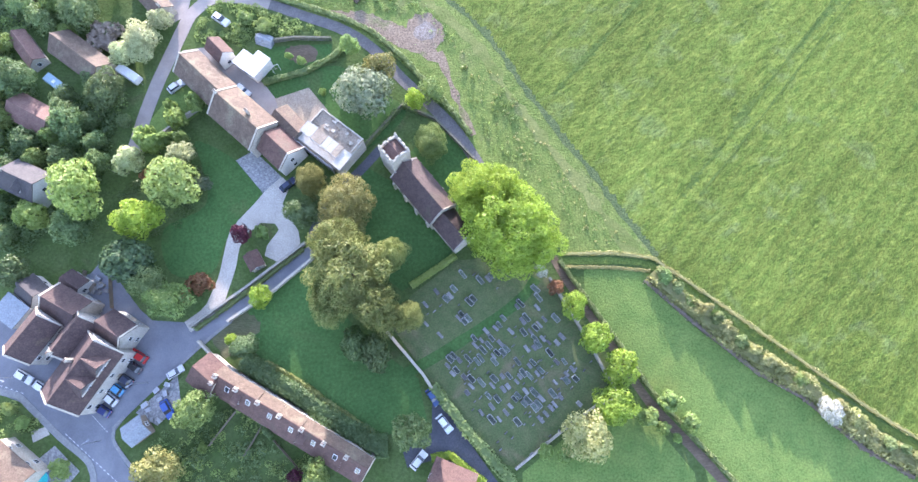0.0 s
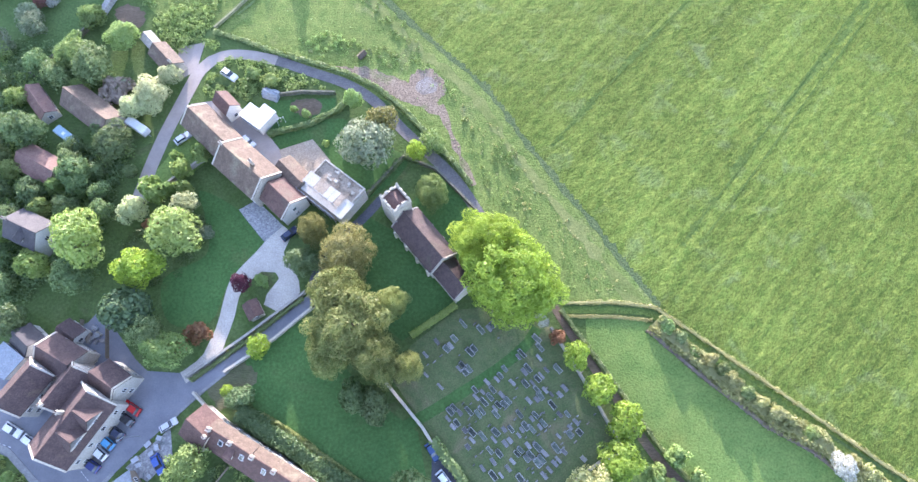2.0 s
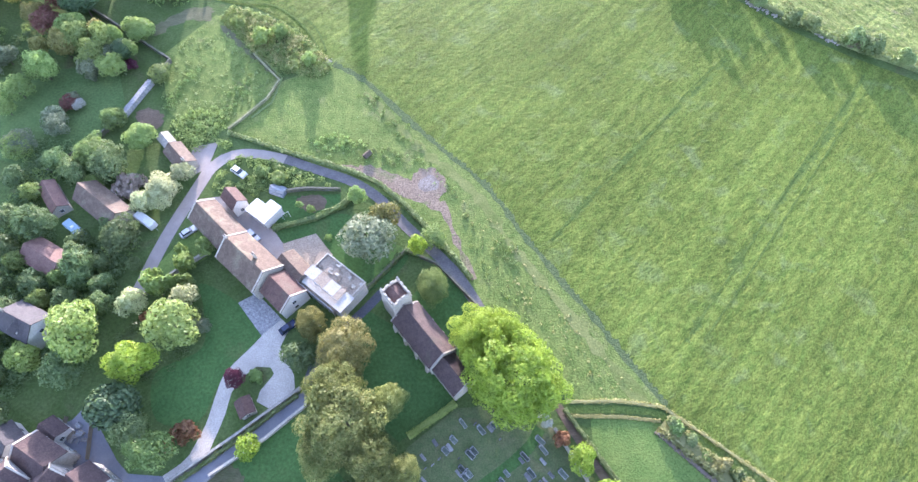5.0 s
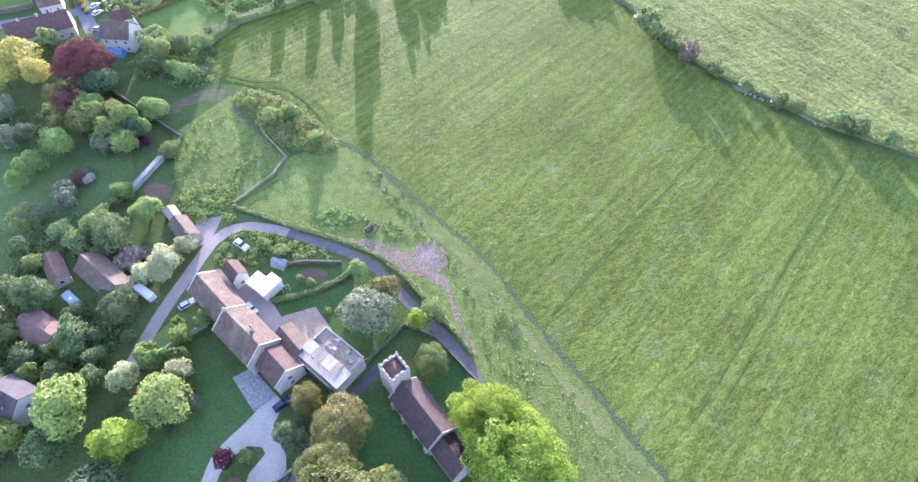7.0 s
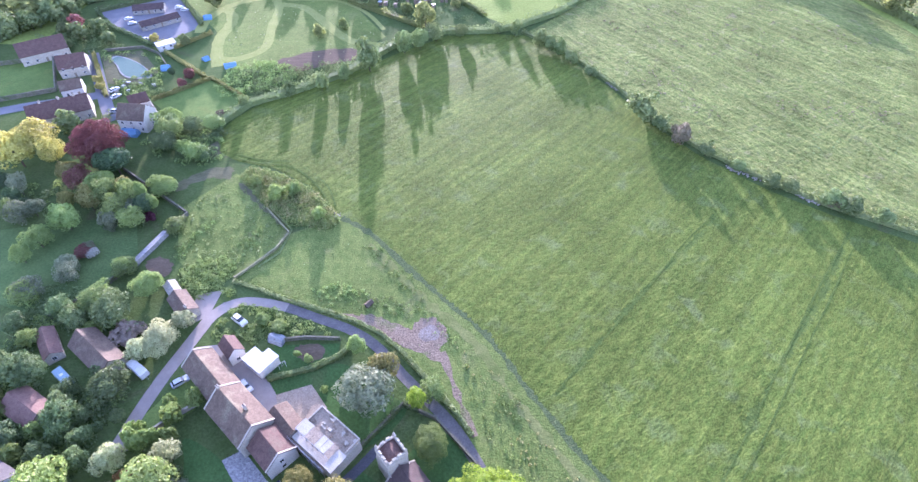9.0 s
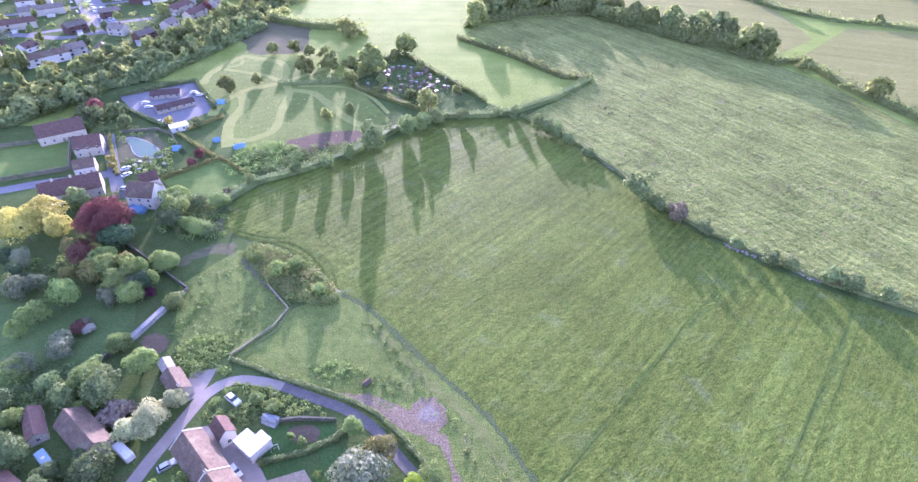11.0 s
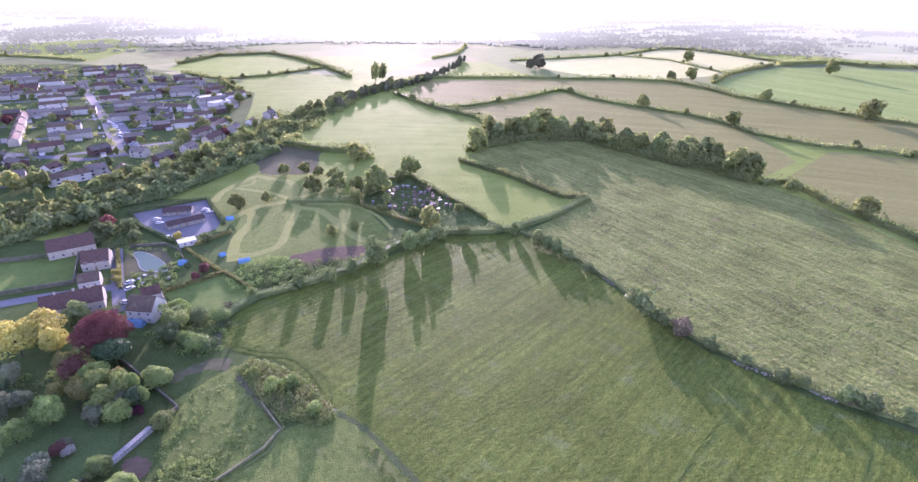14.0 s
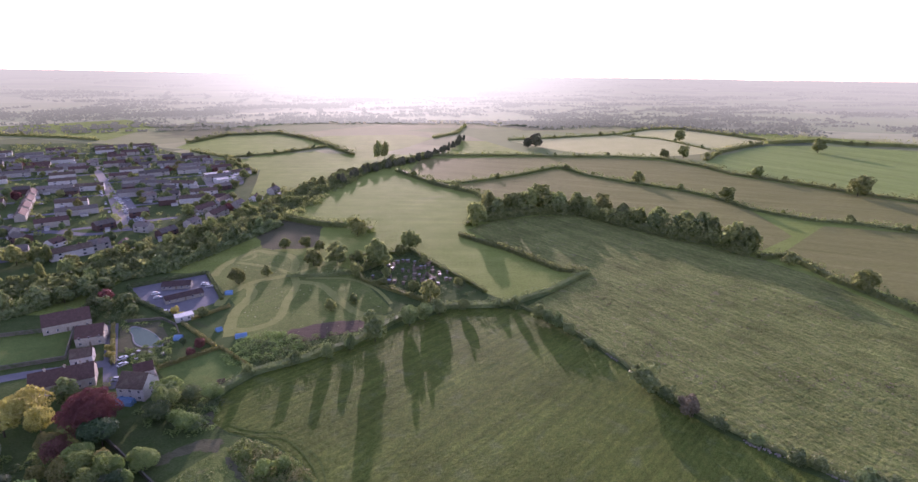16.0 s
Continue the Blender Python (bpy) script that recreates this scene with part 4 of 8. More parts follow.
for pts in ([(-41.2, 130.6), (-46.4, 141.6), (-59, 153), (-73, 155), (-82, 158)], [(-43, 130), (-48.6, 140), (-60, 150.8), (-73, 152.8), (-82, 155.8)]):
    strip("wheel_track", pts, 0.7, 0.225, M_TRAM, "dark wheel track round the field corner", "track", 0.2)

# mown paths in the park
for pts, wide in (([(-130, 255), (-131, 268), (-126, 285), (-117, 294), (-106, 300)], 5.0), ([(-151, 296), (-153, 311), (-150, 326), (-143, 343), (-132, 340), (-118, 335), (-110, 322), (-106, 302)], 5.0), ([(-106, 302), (-120, 312), (-132, 316), (-149, 321)], 3.4),
                  ([(-150, 332), (-147, 339), (-141, 336), (-141, 327), (-147, 325), (-150, 332)], 2.2), ([(-110, 222), (-115, 236), (-118, 250), (-118, 270), (-126, 285)], 5.5), ([(-104, 299), (-98, 285), (-96, 262), (-94, 240), (-104, 229), (-113, 230)], 4.6),
                  ([(-98, 290), (-86, 287), (-76, 276), (-66, 262), (-54, 249), (-40, 245)], 5.0), ([(-96, 296), (-70, 296), (-52, 282), (-40, 262)], 2.4), ([(-106, 302), (-92, 318), (-80, 336)], 3.4)):
    strip("mown_path", pts, wide, 0.05, M_MOWN, "pale mown path through long grass", "path", 0.12)

# roads and paths
sheet("village_road", [(-112, 0), (-100, 12), (-82, 20), (-80, 23), (-77, 20), (-70, 12), (-67, 9.5), (-59, 9), (-46, 16.5), (-33.6, 26.4), (-31.6, 24), (-49, 9.6), (-61, -1.5), (-70, -11), (-72, -14), (-71.6, -16.5), (-64, -26), (-40, -60), (-52, -60), (-74.5, -25), (-77, -20), (-84, -14.5), (-91, -8.5), (-98, -6), (-130, 4), (-130, 14)], 0.05, M_ASPHALT, "grey asphalt road junction by the pub", "road")
strip("lane", [(-76.6, 48.6), (-75.8, 53), (-75, 58), (-73, 67), (-70, 77), (-68.5, 82), (-67, 86.1), (-64, 89.5)], 3.4, 0.07, M_LANE, "narrow worn grey asphalt lane", "road")
strip("lane", [(-68.3, 83), (-67, 86.1), (-64, 89.5), (-59.6, 91.1), (-53.2, 90.6), (-47.4, 89.2)], 3.0, 0.074, M_LANE, "worn pale asphalt bend of the lane", "road")
strip("lane", [(-50, 89.9), (-45.8, 88.7), (-38.5, 85.9), (-29.6, 82.6), (-23.1, 78.7), (-18.3, 74.2), (-13.5, 68.7), (-7, 62.3), (-0.9, 55.9), (2.8, 50.5), (6, 45), (9, 40)], 2.8, 0.072, M_OLDLANE, "narrow dark asphalt lane round the bend", "road")
sheet("house_forecourt", [(-72, 83), (-68, 86), (-67, 95), (-74, 93)], 0.06, M_LANE, "small asphalt forecourt", "forecourt")
sheet("farm_court", [(-68, 76), (-62, 77), (-53, 71), (-47, 67), (-43, 62), (-41, 58), (-48, 57), (-64, 70)], 0.06, M_LANE, "grey yard behind the manor range", "forecourt")
sheet("rear_terrace", [(-44, 63), (-36, 66), (-31, 60), (-33, 55), (-41, 55)], 0.065, M_SITE, "pale trampled building-site ground", "forecourt")
sheet("gravel_court", [(-55.5, 11.9), (-53.4, 18.9), (-52.6, 25.1), (-51.8, 29.7), (-50, 32.5), (-46.8, 36.3), (-44.8, 39.1), (-40.9, 43), (-38.6, 41), (-40.2, 36.4), (-37.6, 32.5), (-35.5, 27), (-40.5, 22.7), (-43.4, 24.1), (-43, 26.5), (-40.6, 30.2), (-41.6, 31.6), (-44.8, 31.8), (-47.7, 29.2), (-49.2, 26), (-49.6, 21.5), (-50.8, 16.3), (-52.2, 11.9)], 0.06, M_GRAVEL, "pale gravel forecourt and drive round a planted bed", "forecourt", True)
strip("gravel_drive", [(-53.7, 13), (-55.6, 10.6), (-59, 8)], 2.8, 0.065, M_GRAVEL, "pale gravel drive", "road")
sheet("paved_terrace", [(-52, 47), (-48, 49.6), (-41, 43), (-45, 39)], 0.07, M_PAVING, "blue-grey paved terrace", "terrace")
strip("church_path", [(-18, 50), (-23, 44), (-30, 37), (-33, 28)], 2.2, 0.05, M_DARKPATH, "dark asphalt church path", "path")
sheet("lower_drive", [(-5, -5), (-3, -5), (0, -12), (9, -24), (20, -44), (10, -44), (1, -24), (-3, -19), (-10, -21), (-11, -18), (-5, -14)], 0.05, M_DARKPATH, "dark asphalt driveway", "road")
strip("footpath", [(22, 24), (29, 12), (35, 3), (41, -7), (49, -16), (56, -24), (70, -42)], 2.0, 0.05, M_PLOT, "brown footpath between walls", "path", 0.1)
strip("ditch_water", [(24, 23), (36, 23), (44, 22), (49, 18), (55, 14), (64, 7), (71, 2), (79, -5), (88, -11), (98, -17), (130, -38)], 1.5, 0.06, M_TRAM, "dark overgrown ditch", "ditch", 0.15)
strip("street", [(-171, 232), (-147, 193), (-137, 178)], 5.0, 0.06, M_ASPHALT, "grey village street", "road")
strip("high_street", [(-230, 160), (-183, 184), (-168, 190), (-150, 197)], 6.0, 0.055, M_ASPHALT, "grey village street", "road")

# standing crop and rough grass
sward("crop", CROP, 0.9, 0.06, 0.2, ROWS_TURN, M_CROP, "standing green crop in drill rows", "crop", 11, 0.5, rows=0.35, lines=(((24, 64), (83, 130), 0.4), ((53, 38), (124, 123), 0.5), ((-11, 181), (20, 207), 0.4)))
sward("rough_grass", ROUGH_FIELD, 1.1, 0.12, 0.34, 125, M_ROUGH, "rough tussocky grass and weeds", "grass", 21, tufts=1.6, rows=0.9)

for pts in ([(23.5, 64.5), (33, 75), (44, 87), (58, 103), (70, 117), (83, 130)], [(54, 40), (66, 54), (84, 76), (104, 100), (124, 123)], [(57, 38.6), (69, 52.4), (87, 74), (107, 98), (126, 121)]):
    strip("wheel_track", pts, 0.42, 0.285, M_TRAM, "dark wheel track pressed into the crop", "track", 0.5)

# ---- trees ----
def trees(rows, name, shape, colour, label, category="tree", group=""):
    for x, y, r, h in rows:
        plant(name, x, y, r, h, shape, colour, label, category, group)


trees([(12.2, 27.2, 10.5, 20), (6.6, 36.6, 7.2, 18)], "lime_tree", "great", "lime", "great bright yellow-green lime tree beside the church")
trees([(-21.3, 18.4, 7.9, 19), (-24.9, 24.8, 5.4, 17), (-26.2, 13.2, 5.1, 16), (-16.5, 11.9, 5.5, 17), (-14, 22.4, 3.7, 14), (-10.1, 9.8, 3.4, 13)], "cedar_tree", "spread", "olive", "olive-green spreading cedar in the churchyard")
trees([(-24.1, 34, 6.4, 12), (-32.4, 40, 3.4, 10)], "yew_tree", "spread", "golden", "golden-olive yew by the church path")
trees([(-5.8, 49.9, 4, 8)], "weeping_tree", "spread", "light", "light green weeping tree beside the church")
trees([(-83, 37, 6.9, 13), (-94.9, 32.7, 3.4, 7)], "garden_tree", "round", "fresh", "pale yellow-green garden tree in full leaf")
trees([(-69.3, 30.6, 5.1, 12), (-42, 14.4, 2.5, 7), (-9.7, 60.7, 2.3, 7), (29.9, 5.8, 3.7, 7), (25.6, 12.4, 3.0, 6), (34.9, -0.9, 3.9, 7), (-48.2, 5.2, 1.4, 4), (32.8, -7.9, 4.7, 8)], "garden_tree", "round", "lime", "yellow-green garden tree in full leaf")
trees([(-62.3, 39, 5.9, 12), (-53.4, -9, 4.3, 9), (-61.4, 13.4, 5, 9), (-28, -21.3, 2.8, 7), (-6.1, 63.7, 3.1, 5), (-25.9, 75.6, 2.6, 5), (-121.9, 117.8, 5, 10), (-126.5, 110.3, 3.8, 7), (-98.1, 88.2, 4.4, 7), (-86.7, 93.5, 4.2, 7), (-97.5, 102, 3, 5), (-89.1, 118.9, 3.6, 4), (-100.1, 137.6, 4.3, 6), (-109.4, 124.6, 4.4, 8), (-100.7, 158.2, 2.9, 5)], "garden_tree", "round", "light", "light green broadleaf garden tree")
trees([(-83.4, 29.2, 4.6, 10), (-65.7, 17.4, 4, 9), (-82, 62.8, 4.9, 9), (-33.6, 33, 4.2, 8), (-16.9, 2.1, 3.9, 8), (-21.3, 4.1, 3.7, 8), (-8.6, -13.3, 3.9, 10), (-45.3, 4, 3, 5), (-81.4, 45, 2.9, 8), (-90.3, 55, 3.8, 8), (-83.7, 50.4, 2.7, 6), (-104, 65.8, 4.7, 9), (-99.3, 50.1, 3.5, 7), (-91.9, 84.6, 5.4, 9), (-100.9, 82.2, 3.7, 7), (-90.5, 46.4, 2.7, 6), (-96.3, 19.5, 3.8, 7)], "garden_tree", "round", "green", "mid-green broadleaf garden tree")
trees([(-106.6, 129.6, 4.1, 9), (-116.2, 130.2, 4.9, 9), (-113, 176.5, 4.2, 7), (-108.5, 167.5, 5.4, 8), (-95.2, 173.9, 4.4, 5), (-119.3, 90.2, 4.5, 6), (-95.3, 155.2, 4.5, 6)], "park_tree", "round", "light", "light green broadleaf tree in the park")
trees([(-70, 21.6, 6.4, 12), (-119.1, 145.7, 6.7, 11), (-100.3, 125.5, 4, 9)], "conifer", "conifer", "dark", "dark green conifer in a garden")
trees([(-118.1, 137.1, 3.3, 9), (-109.7, 133.5, 2.9, 9), (-103.9, 130.9, 2.5, 10), (-98.3, 126, 2.4, 9)], "conifer", "conifer", "light", "light green upright conifer in the park")
trees([(-142.9, 127, 3, 10), (-137.3, 124.2, 2.6, 8), (-150.7, 134.7, 3.9, 9), (-122.9, 145.8, 4.4, 10)], "conifer", "conifer", "dark", "dark green upright conifer in the park")
trees([(-118.9, 126.9, 3.7, 9), (-134.2, 142.7, 4.4, 7)], "bronze_tree", "round", "golden", "bronze-leaved spring tree in the park")
trees([(-109.6, 119.4, 3.1, 6), (-138, 120.2, 3.6, 8), (-110.6, 127.6, 3, 6), (-104.5, 125.8, 2.8, 6)], "park_tree", "round", "silver", "blue-green rounded tree in the park")
trees([(-98.9, 122.7, 2.4, 3)], "purple_shrub", "shrub", "purple", "low dark purple shrub by the wall", "shrub")
trees([(-103, 172, 4, 6), (-146, 152.5, 4.1, 9), (-93, 155.3, 3.4, 4), (-108.5, 160, 5, 7)], "village_tree", "round", "green", "mid-green tree behind the villas")
trees([(-280.4, 308.4, 7, 9), (-270.4, 314.5, 5.9, 9), (-262.7, 312.6, 3.3, 14), (-217.3, 264.6, 6.3, 9)], "estate_edge_tree", "hedgetree", "field", "tall tree at the edge of the estate")
trees([(-21.3, 62.6, 7.3, 10), (-58.3, 40.7, 2.2, 4)], "whitebeam", "round", "silver", "silvery grey-green garden tree")
trees([(-76.2, 77.5, 4.5, 7), (-80.2, 73.4, 3.7, 6), (-74.9, 45.5, 3.5, 7), (-62.8, 47.1, 2.9, 7)], "blossom_tree", "round", "pale", "pale cream-green flowering tree")
trees([(-18.6, 69.2, 3.6, 8), (-59, -20.7, 4.6, 9)], "golden_tree", "round", "golden", "golden-yellow leaved garden tree in sun")
trees([(-47.7, 28.2, 2.3, 6), (-32.6, -22.2, 1.7, 5)], "purple_tree", "round", "purple", "dark purple-leaved ornamental tree")
trees([(-71.6, 43, 1.5, 3), (-56.4, 17.5, 2.8, 4), (-59.6, 14.7, 1.8, 3), (22, 16.8, 2.1, 3)], "red_shrub", "shrub", "red", "orange-red leaved shrub in a border", "shrub")
# the last three, very tall, are added to block sun from the manor lawn
trees([(-44, 29.4, 1.7, 2.5), (-47.8, 82.2, 2.5, 3), (-52.3, 84.1, 2.2, 3), (-37.8, 72.2, 1.3, 2.5), (-41, 73.8, 1.1, 2.5), (-32.3, 64.1, 1.1, 2.5), (-28.3, 66.9, 1, 2), (-52.5, -16.9, 1.1, 2.5), (-80.8, -20.6, 2.1, 4), (-90.1, -11.6, 1.7, 3), (-93.5, -9.3, 1.7, 3), (45, -7.8, 2.7, 5), (40.7, -10.8, 2.1, 4), (48.9, -11.9, 2.4, 4), (38.1, -9.6, 1.7, 4), (46.4, -14.9, 1.2, 3), (18.4, -17.4, 1.9, 4), (22.6, -18.5, 1.9, 4), (43.8, -12.9, 1.5, 3), (-65.4, 56.2, 2.4, 6.5), (-61.4, 59.7, 2.4, 6.5), (-64, 51.5, 2, 6), (-67.5, 60, 1.6, 4), (-70, 48.8, 2.6, 8), (-72, 51.4, 2.2, 7.5), (-67.6, 50.6, 2.0, 7)], "shrub", "shrub", "light", "rounded light green shrub", "shrub")
trees([(79.2, -9.6, 2.6, 4), (19.1, 20.3, 1.5, 3)], "hawthorn", "round", "white", "hawthorn bush in white blossom", "shrub")
trees([(-151.2, 155.5, 8.1, 14), (-154.5, 148.8, 7.9, 14), (-142.3, 149.9, 5, 11)], "golden_tree", "round", "yellow", "tall pale yellow tree by the street")
trees([(-126.5, 152.9, 9.2, 15)], "copper_beech", "great", "copper", "large dark red copper beech")
trees([(-129.2, 139.2, 4.7, 7), (-111.9, 107.1, 2.8, 3.5)], "plum_tree", "round", "copper", "reddish purple ornamental tree")
trees([(-113.9, 101.6, 3.2, 5), (-111.8, 109.3, 2.3, 3), (-109.2, 118.6, 2.2, 3)], "grey_shrub", "shrub", "silver", "grey-green rounded shrub on the lawn", "shrub")
trees([(-69.7, 141, 2.4, 2.8), (-61.2, 134, 3.2, 3.4), (-45.4, 125, 2.6, 2.8), (-56, 137, 2.6, 3.4)], "thicket_bush", "hedgetree", "light", "sprawling bush of the field-corner thicket", "bush")
trees([(-88.2, 189, 2.1, 6), (-71.3, 198.6, 2.5, 7), (-59.5, 203, 2.6, 8), (-51.3, 210.8, 2.6, 8), (-41.4, 219.6, 5.6, 14), (-27.4, 236.5, 4.4, 11), (-20.6, 241.5, 3.8, 10), (-13.4, 249.5, 3.6, 8), (-1.6, 254, 3, 7), (16.6, 260, 3, 4), (25, 258, 2.8, 7), (36.5, 247, 3.4, 8.5), (40.5, 242, 3.2, 8), (44.5, 238, 3.2, 7), (49, 231, 3, 6), (56, 219, 2.8, 4)], "hedgerow_tree", "hedgetree", "hedge", "green hedgerow tree beyond the crop")
trees([(83, 171, 4.3, 4.5), (124.5, 134.5, 2.6, 4)], "hedge_bush", "hedgetree", "dry", "greyish dry rounded bush in the hedge between the fields", "bush", "hedge bushes")
trees([(71.7, 186, 5.8, 7), (77.5, 178, 3.4, 4.5), (90, 162, 3, 5), (98.4, 153.5, 2.6, 3.5), (107.3, 145, 3.2, 5.5), (112.8, 143, 2.8, 4), (122.5, 135.5, 3.8, 6), (128.4, 132.5, 3.7, 5.5), (136.5, 127.5, 3, 5)], "hedge_bush", "hedgetree", "hedge", "rounded bush in the hedge between fields", "bush")
trees([(-19.4, 266.4, 5.7, 12), (-82.7, 320.1, 6.7, 11), (-96.9, 317.2, 6.6, 10), (-56.3, 318.6, 10, 16), (-39.6, 352.3, 8.9, 15), (-81.8, 380.2, 7.8, 9), (-132.5, 286.7, 5.7, 9), (-119.8, 298, 3.5, 6), (-60, 262, 3, 5), (-70, 252, 3, 6), (-66, 300, 5, 9), (-48, 300, 4, 7)], "park_tree", "hedgetree", "field", "green tree between park and allotments")
trees([(44, 455, 8, 17), (105, 455, 7, 15), (128, 433, 8, 17), (146, 408, 7, 17), (162, 400, 7, 16), (176, 396, 7, 18), (190, 372, 6, 16), (24, 440, 7, 16)], "wood_tree", "hedgetree", "hedge", "lighter green tree of the small wood")
trees([(54.3, 461.2, 10, 20), (67.7, 466.3, 12, 22), (79.8, 459.6, 10, 18), (94.3, 454.9, 8.1, 18), (18.2, 457.7, 8.2, 18), (35.7, 452.3, 9, 18), (7.5, 415.8, 9.4, 18), (116.6, 452.6, 7.1, 18), (136.3, 417.5, 7.5, 18), (153.1, 419.5, 9, 18), (171.1, 409, 9, 18), (182.8, 389.8, 7.9, 18), (185.1, 366.4, 9.1, 18), (194.5, 360.2, 9, 18)], "wood_tree", "hedgetree", "field", "dark green tree of the small wood")
trees([(379, 986, 11, 15), (189, 596, 7.5, 10), (250, 512, 8.5, 13), (230.7, 293.1, 7.4, 10), (211.2, 335.1, 5.4, 7), (283, 787, 8, 11), (312, 788, 10, 12), (347, 646, 8.5, 9), (400, 548, 12, 12), (550, 862, 12, 8)], "field_tree", "hedgetree", "field", "lone dark tree in a distant hedge")
trees([(103, 876, 12, 16), (94, 872, 9, 13), (112, 884, 9, 14)], "field_tree", "hedgetree", "far", "hazy clump of trees beside the pale crop")
trees([(-123.6, 728, 7, 24), (-115.5, 737.2, 6, 22)], "poplar", "hedgetree", "field", "tall dark distant poplar tree")

trees([(-122.8, 118.2, 4.6, 8), (-102.8, 120, 4.2, 7), (-96.3, 100.7, 3.6, 5), (-98.9, 90, 4.3, 6), (-87.1, 94.4, 4.0, 6), (-98.8, 135.4, 4.2, 5), (-118.2, 133.5, 4.6, 9), (-140.2, 121.7, 4, 8), (-128, 104, 3, 6)], "park_tree", "round", "light", "light green spreading tree on the park lawn")
trees([(-118.9, 91.6, 4.4, 6), (-111.8, 98.1, 3.6, 5), (-135.7, 123.8, 3.4, 7), (-146, 134, 4, 8)], "park_tree", "round", "silver", "blue-green rounded tree on the park lawn")
trees([(-109.3, 106.8, 2.0, 3)], "blossom_shrub", "round", "white", "small white flowering tree in the park", "shrub")
trees([(-86.4, 78.6, 4.6, 4)], "grey_shrub", "shrub", "dead", "bare grey twiggy bush behind the barn", "shrub")
trees([(26.3, -14.1, 5.6, 9)], "graveside_tree", "round", "straw", "pale yellow-green tree beside the graves")
trees([(-72.6, 82.6, 3.2, 6), (-76.2, 74.4, 3.2, 5)], "blossom_tree", "round", "pale", "pale cream-green flowering tree beside the lane")
trees([(-127, 128, 2.8, 7), (-112, 135, 2.8, 7)], "bronze_tree", "round", "golden", "bronze-leaved spring tree in the park")
trees([(-112, 68, 3.4, 7), (-110, 60, 3.2, 7), (-108, 50, 3.6, 8), (-92, 58, 3, 6), (-87, 67, 2.8, 5), (-112, 40, 3.6, 8), (-103, 44, 3, 7), (-104, 34, 3.4, 7), (-89, 52, 2.8, 6), (-93, 62, 2.6, 5), (-116, 80, 3.4, 6), (-107, 86, 3, 6), (-86, 56, 2.4, 5), (-78, 56, 1.8, 4), (-101, 28, 3, 6)], "garden_tree", "round", "green", "mid-green tree of the overgrown old gardens")
trees([(-106, 56, 2.6, 6), (-97, 46, 2.6, 6), (-88, 41, 2.6, 6), (-110, 76, 2.6, 5), (-95, 52, 2.2, 5), (-104, 40, 2.4, 6), (-96, 80, 2.2, 4)], "garden_tree", "round", "light", "light green tree of the overgrown old gardens")
trees([(-85.5, 80, 2.6, 3)], "grey_shrub", "shrub", "silver", "grey twiggy bush behind the barn", "shrub")

trees([(-218, 248, 6, 9), (-211, 255, 5.5, 9), (-206, 265, 6, 10), (-199, 261, 5, 8), (-198, 270, 5, 9), (-176, 252, 4.5, 7), (-167, 242, 4, 6), (-182, 246, 4.5, 7), (-193, 252, 4, 7), (-184, 236, 3.5, 6), (-148, 170, 4.6, 8), (-131, 242, 3, 5), (-112, 171, 4.6, 7)], "village_tree", "hedgetree", "hedge", "light green tree among the village houses")
trees([(-189, 256, 4.4, 7), (-118, 211, 2.8, 4), (-118.6, 204, 2.2, 3)], "plum_tree", "hedgetree", "copper", "reddish purple tree in a village garden")
trees([(-126, 212, 1.9, 5)], "conifer", "conifer", "dark", "small dark green conifer in a village garden")
trees([(-155, 206, 2.4, 3.5), (-152, 201, 2.2, 3), (-147, 244, 2.6, 4), (-142, 241, 2, 3)], "golden_shrub", "shrub", "yellow", "golden-yellow shrub beside the street", "shrub")

trees([(-70, 326, 4, 7), (-62, 312, 3.4, 6), (-45, 338, 4, 8), (-28, 322, 3.4, 6), (-30, 280, 4, 7), (-5, 290, 3, 5), (-48, 285, 3.2, 6), (-90, 340, 4.5, 8), (-101, 346, 4, 7), (-112, 352, 4.4, 8), (-126, 350, 4, 7)], "allotment_tree", "hedgetree", "field", "green tree among the allotments")
trees([(-248, 585, 6, 8), (-236, 470, 6, 9), (-262, 625, 6, 9), (-240, 540, 5, 8), (-233, 430, 5.5, 8), (-300, 668, 6, 9)], "estate_edge_tree", "hedgetree", "field", "broad tree at the edge of the estate")

for line, step, wob, lo, hi, colour, label in (([(-262, 240), (-240, 284), (-222, 322), (-202, 352), (-186, 402), (-168, 480), (-150, 570), (-136, 620), (-98, 692)], 6.5, 3.2, 3.4, 6.0, "field", "dark rounded tree of the railway belt"),
                                              ([(-248, 222), (-224, 250), (-208, 284), (-186, 312), (-168, 356), (-156, 412)], 7.5, 2.2, 2.8, 5.2, "hedge", "light green rounded tree below the railway belt"),
                                              ([(-140, 560), (-120, 622), (-84, 690), (-60, 740), (-40, 800), (-20, 880), (-10, 960)], 9, 3, 2.5, 4.6, "far", "small hazy tree along the railway")):
    for x, y in smooth_line(line, step):
        plant("belt_tree", x + float(rng.normal(0, wob)), y + float(rng.normal(0, wob)), float(rng.uniform(lo, hi)), float(rng.uniform(7, 12)), "hedgetree", colour, label, "tree", "railway trees")

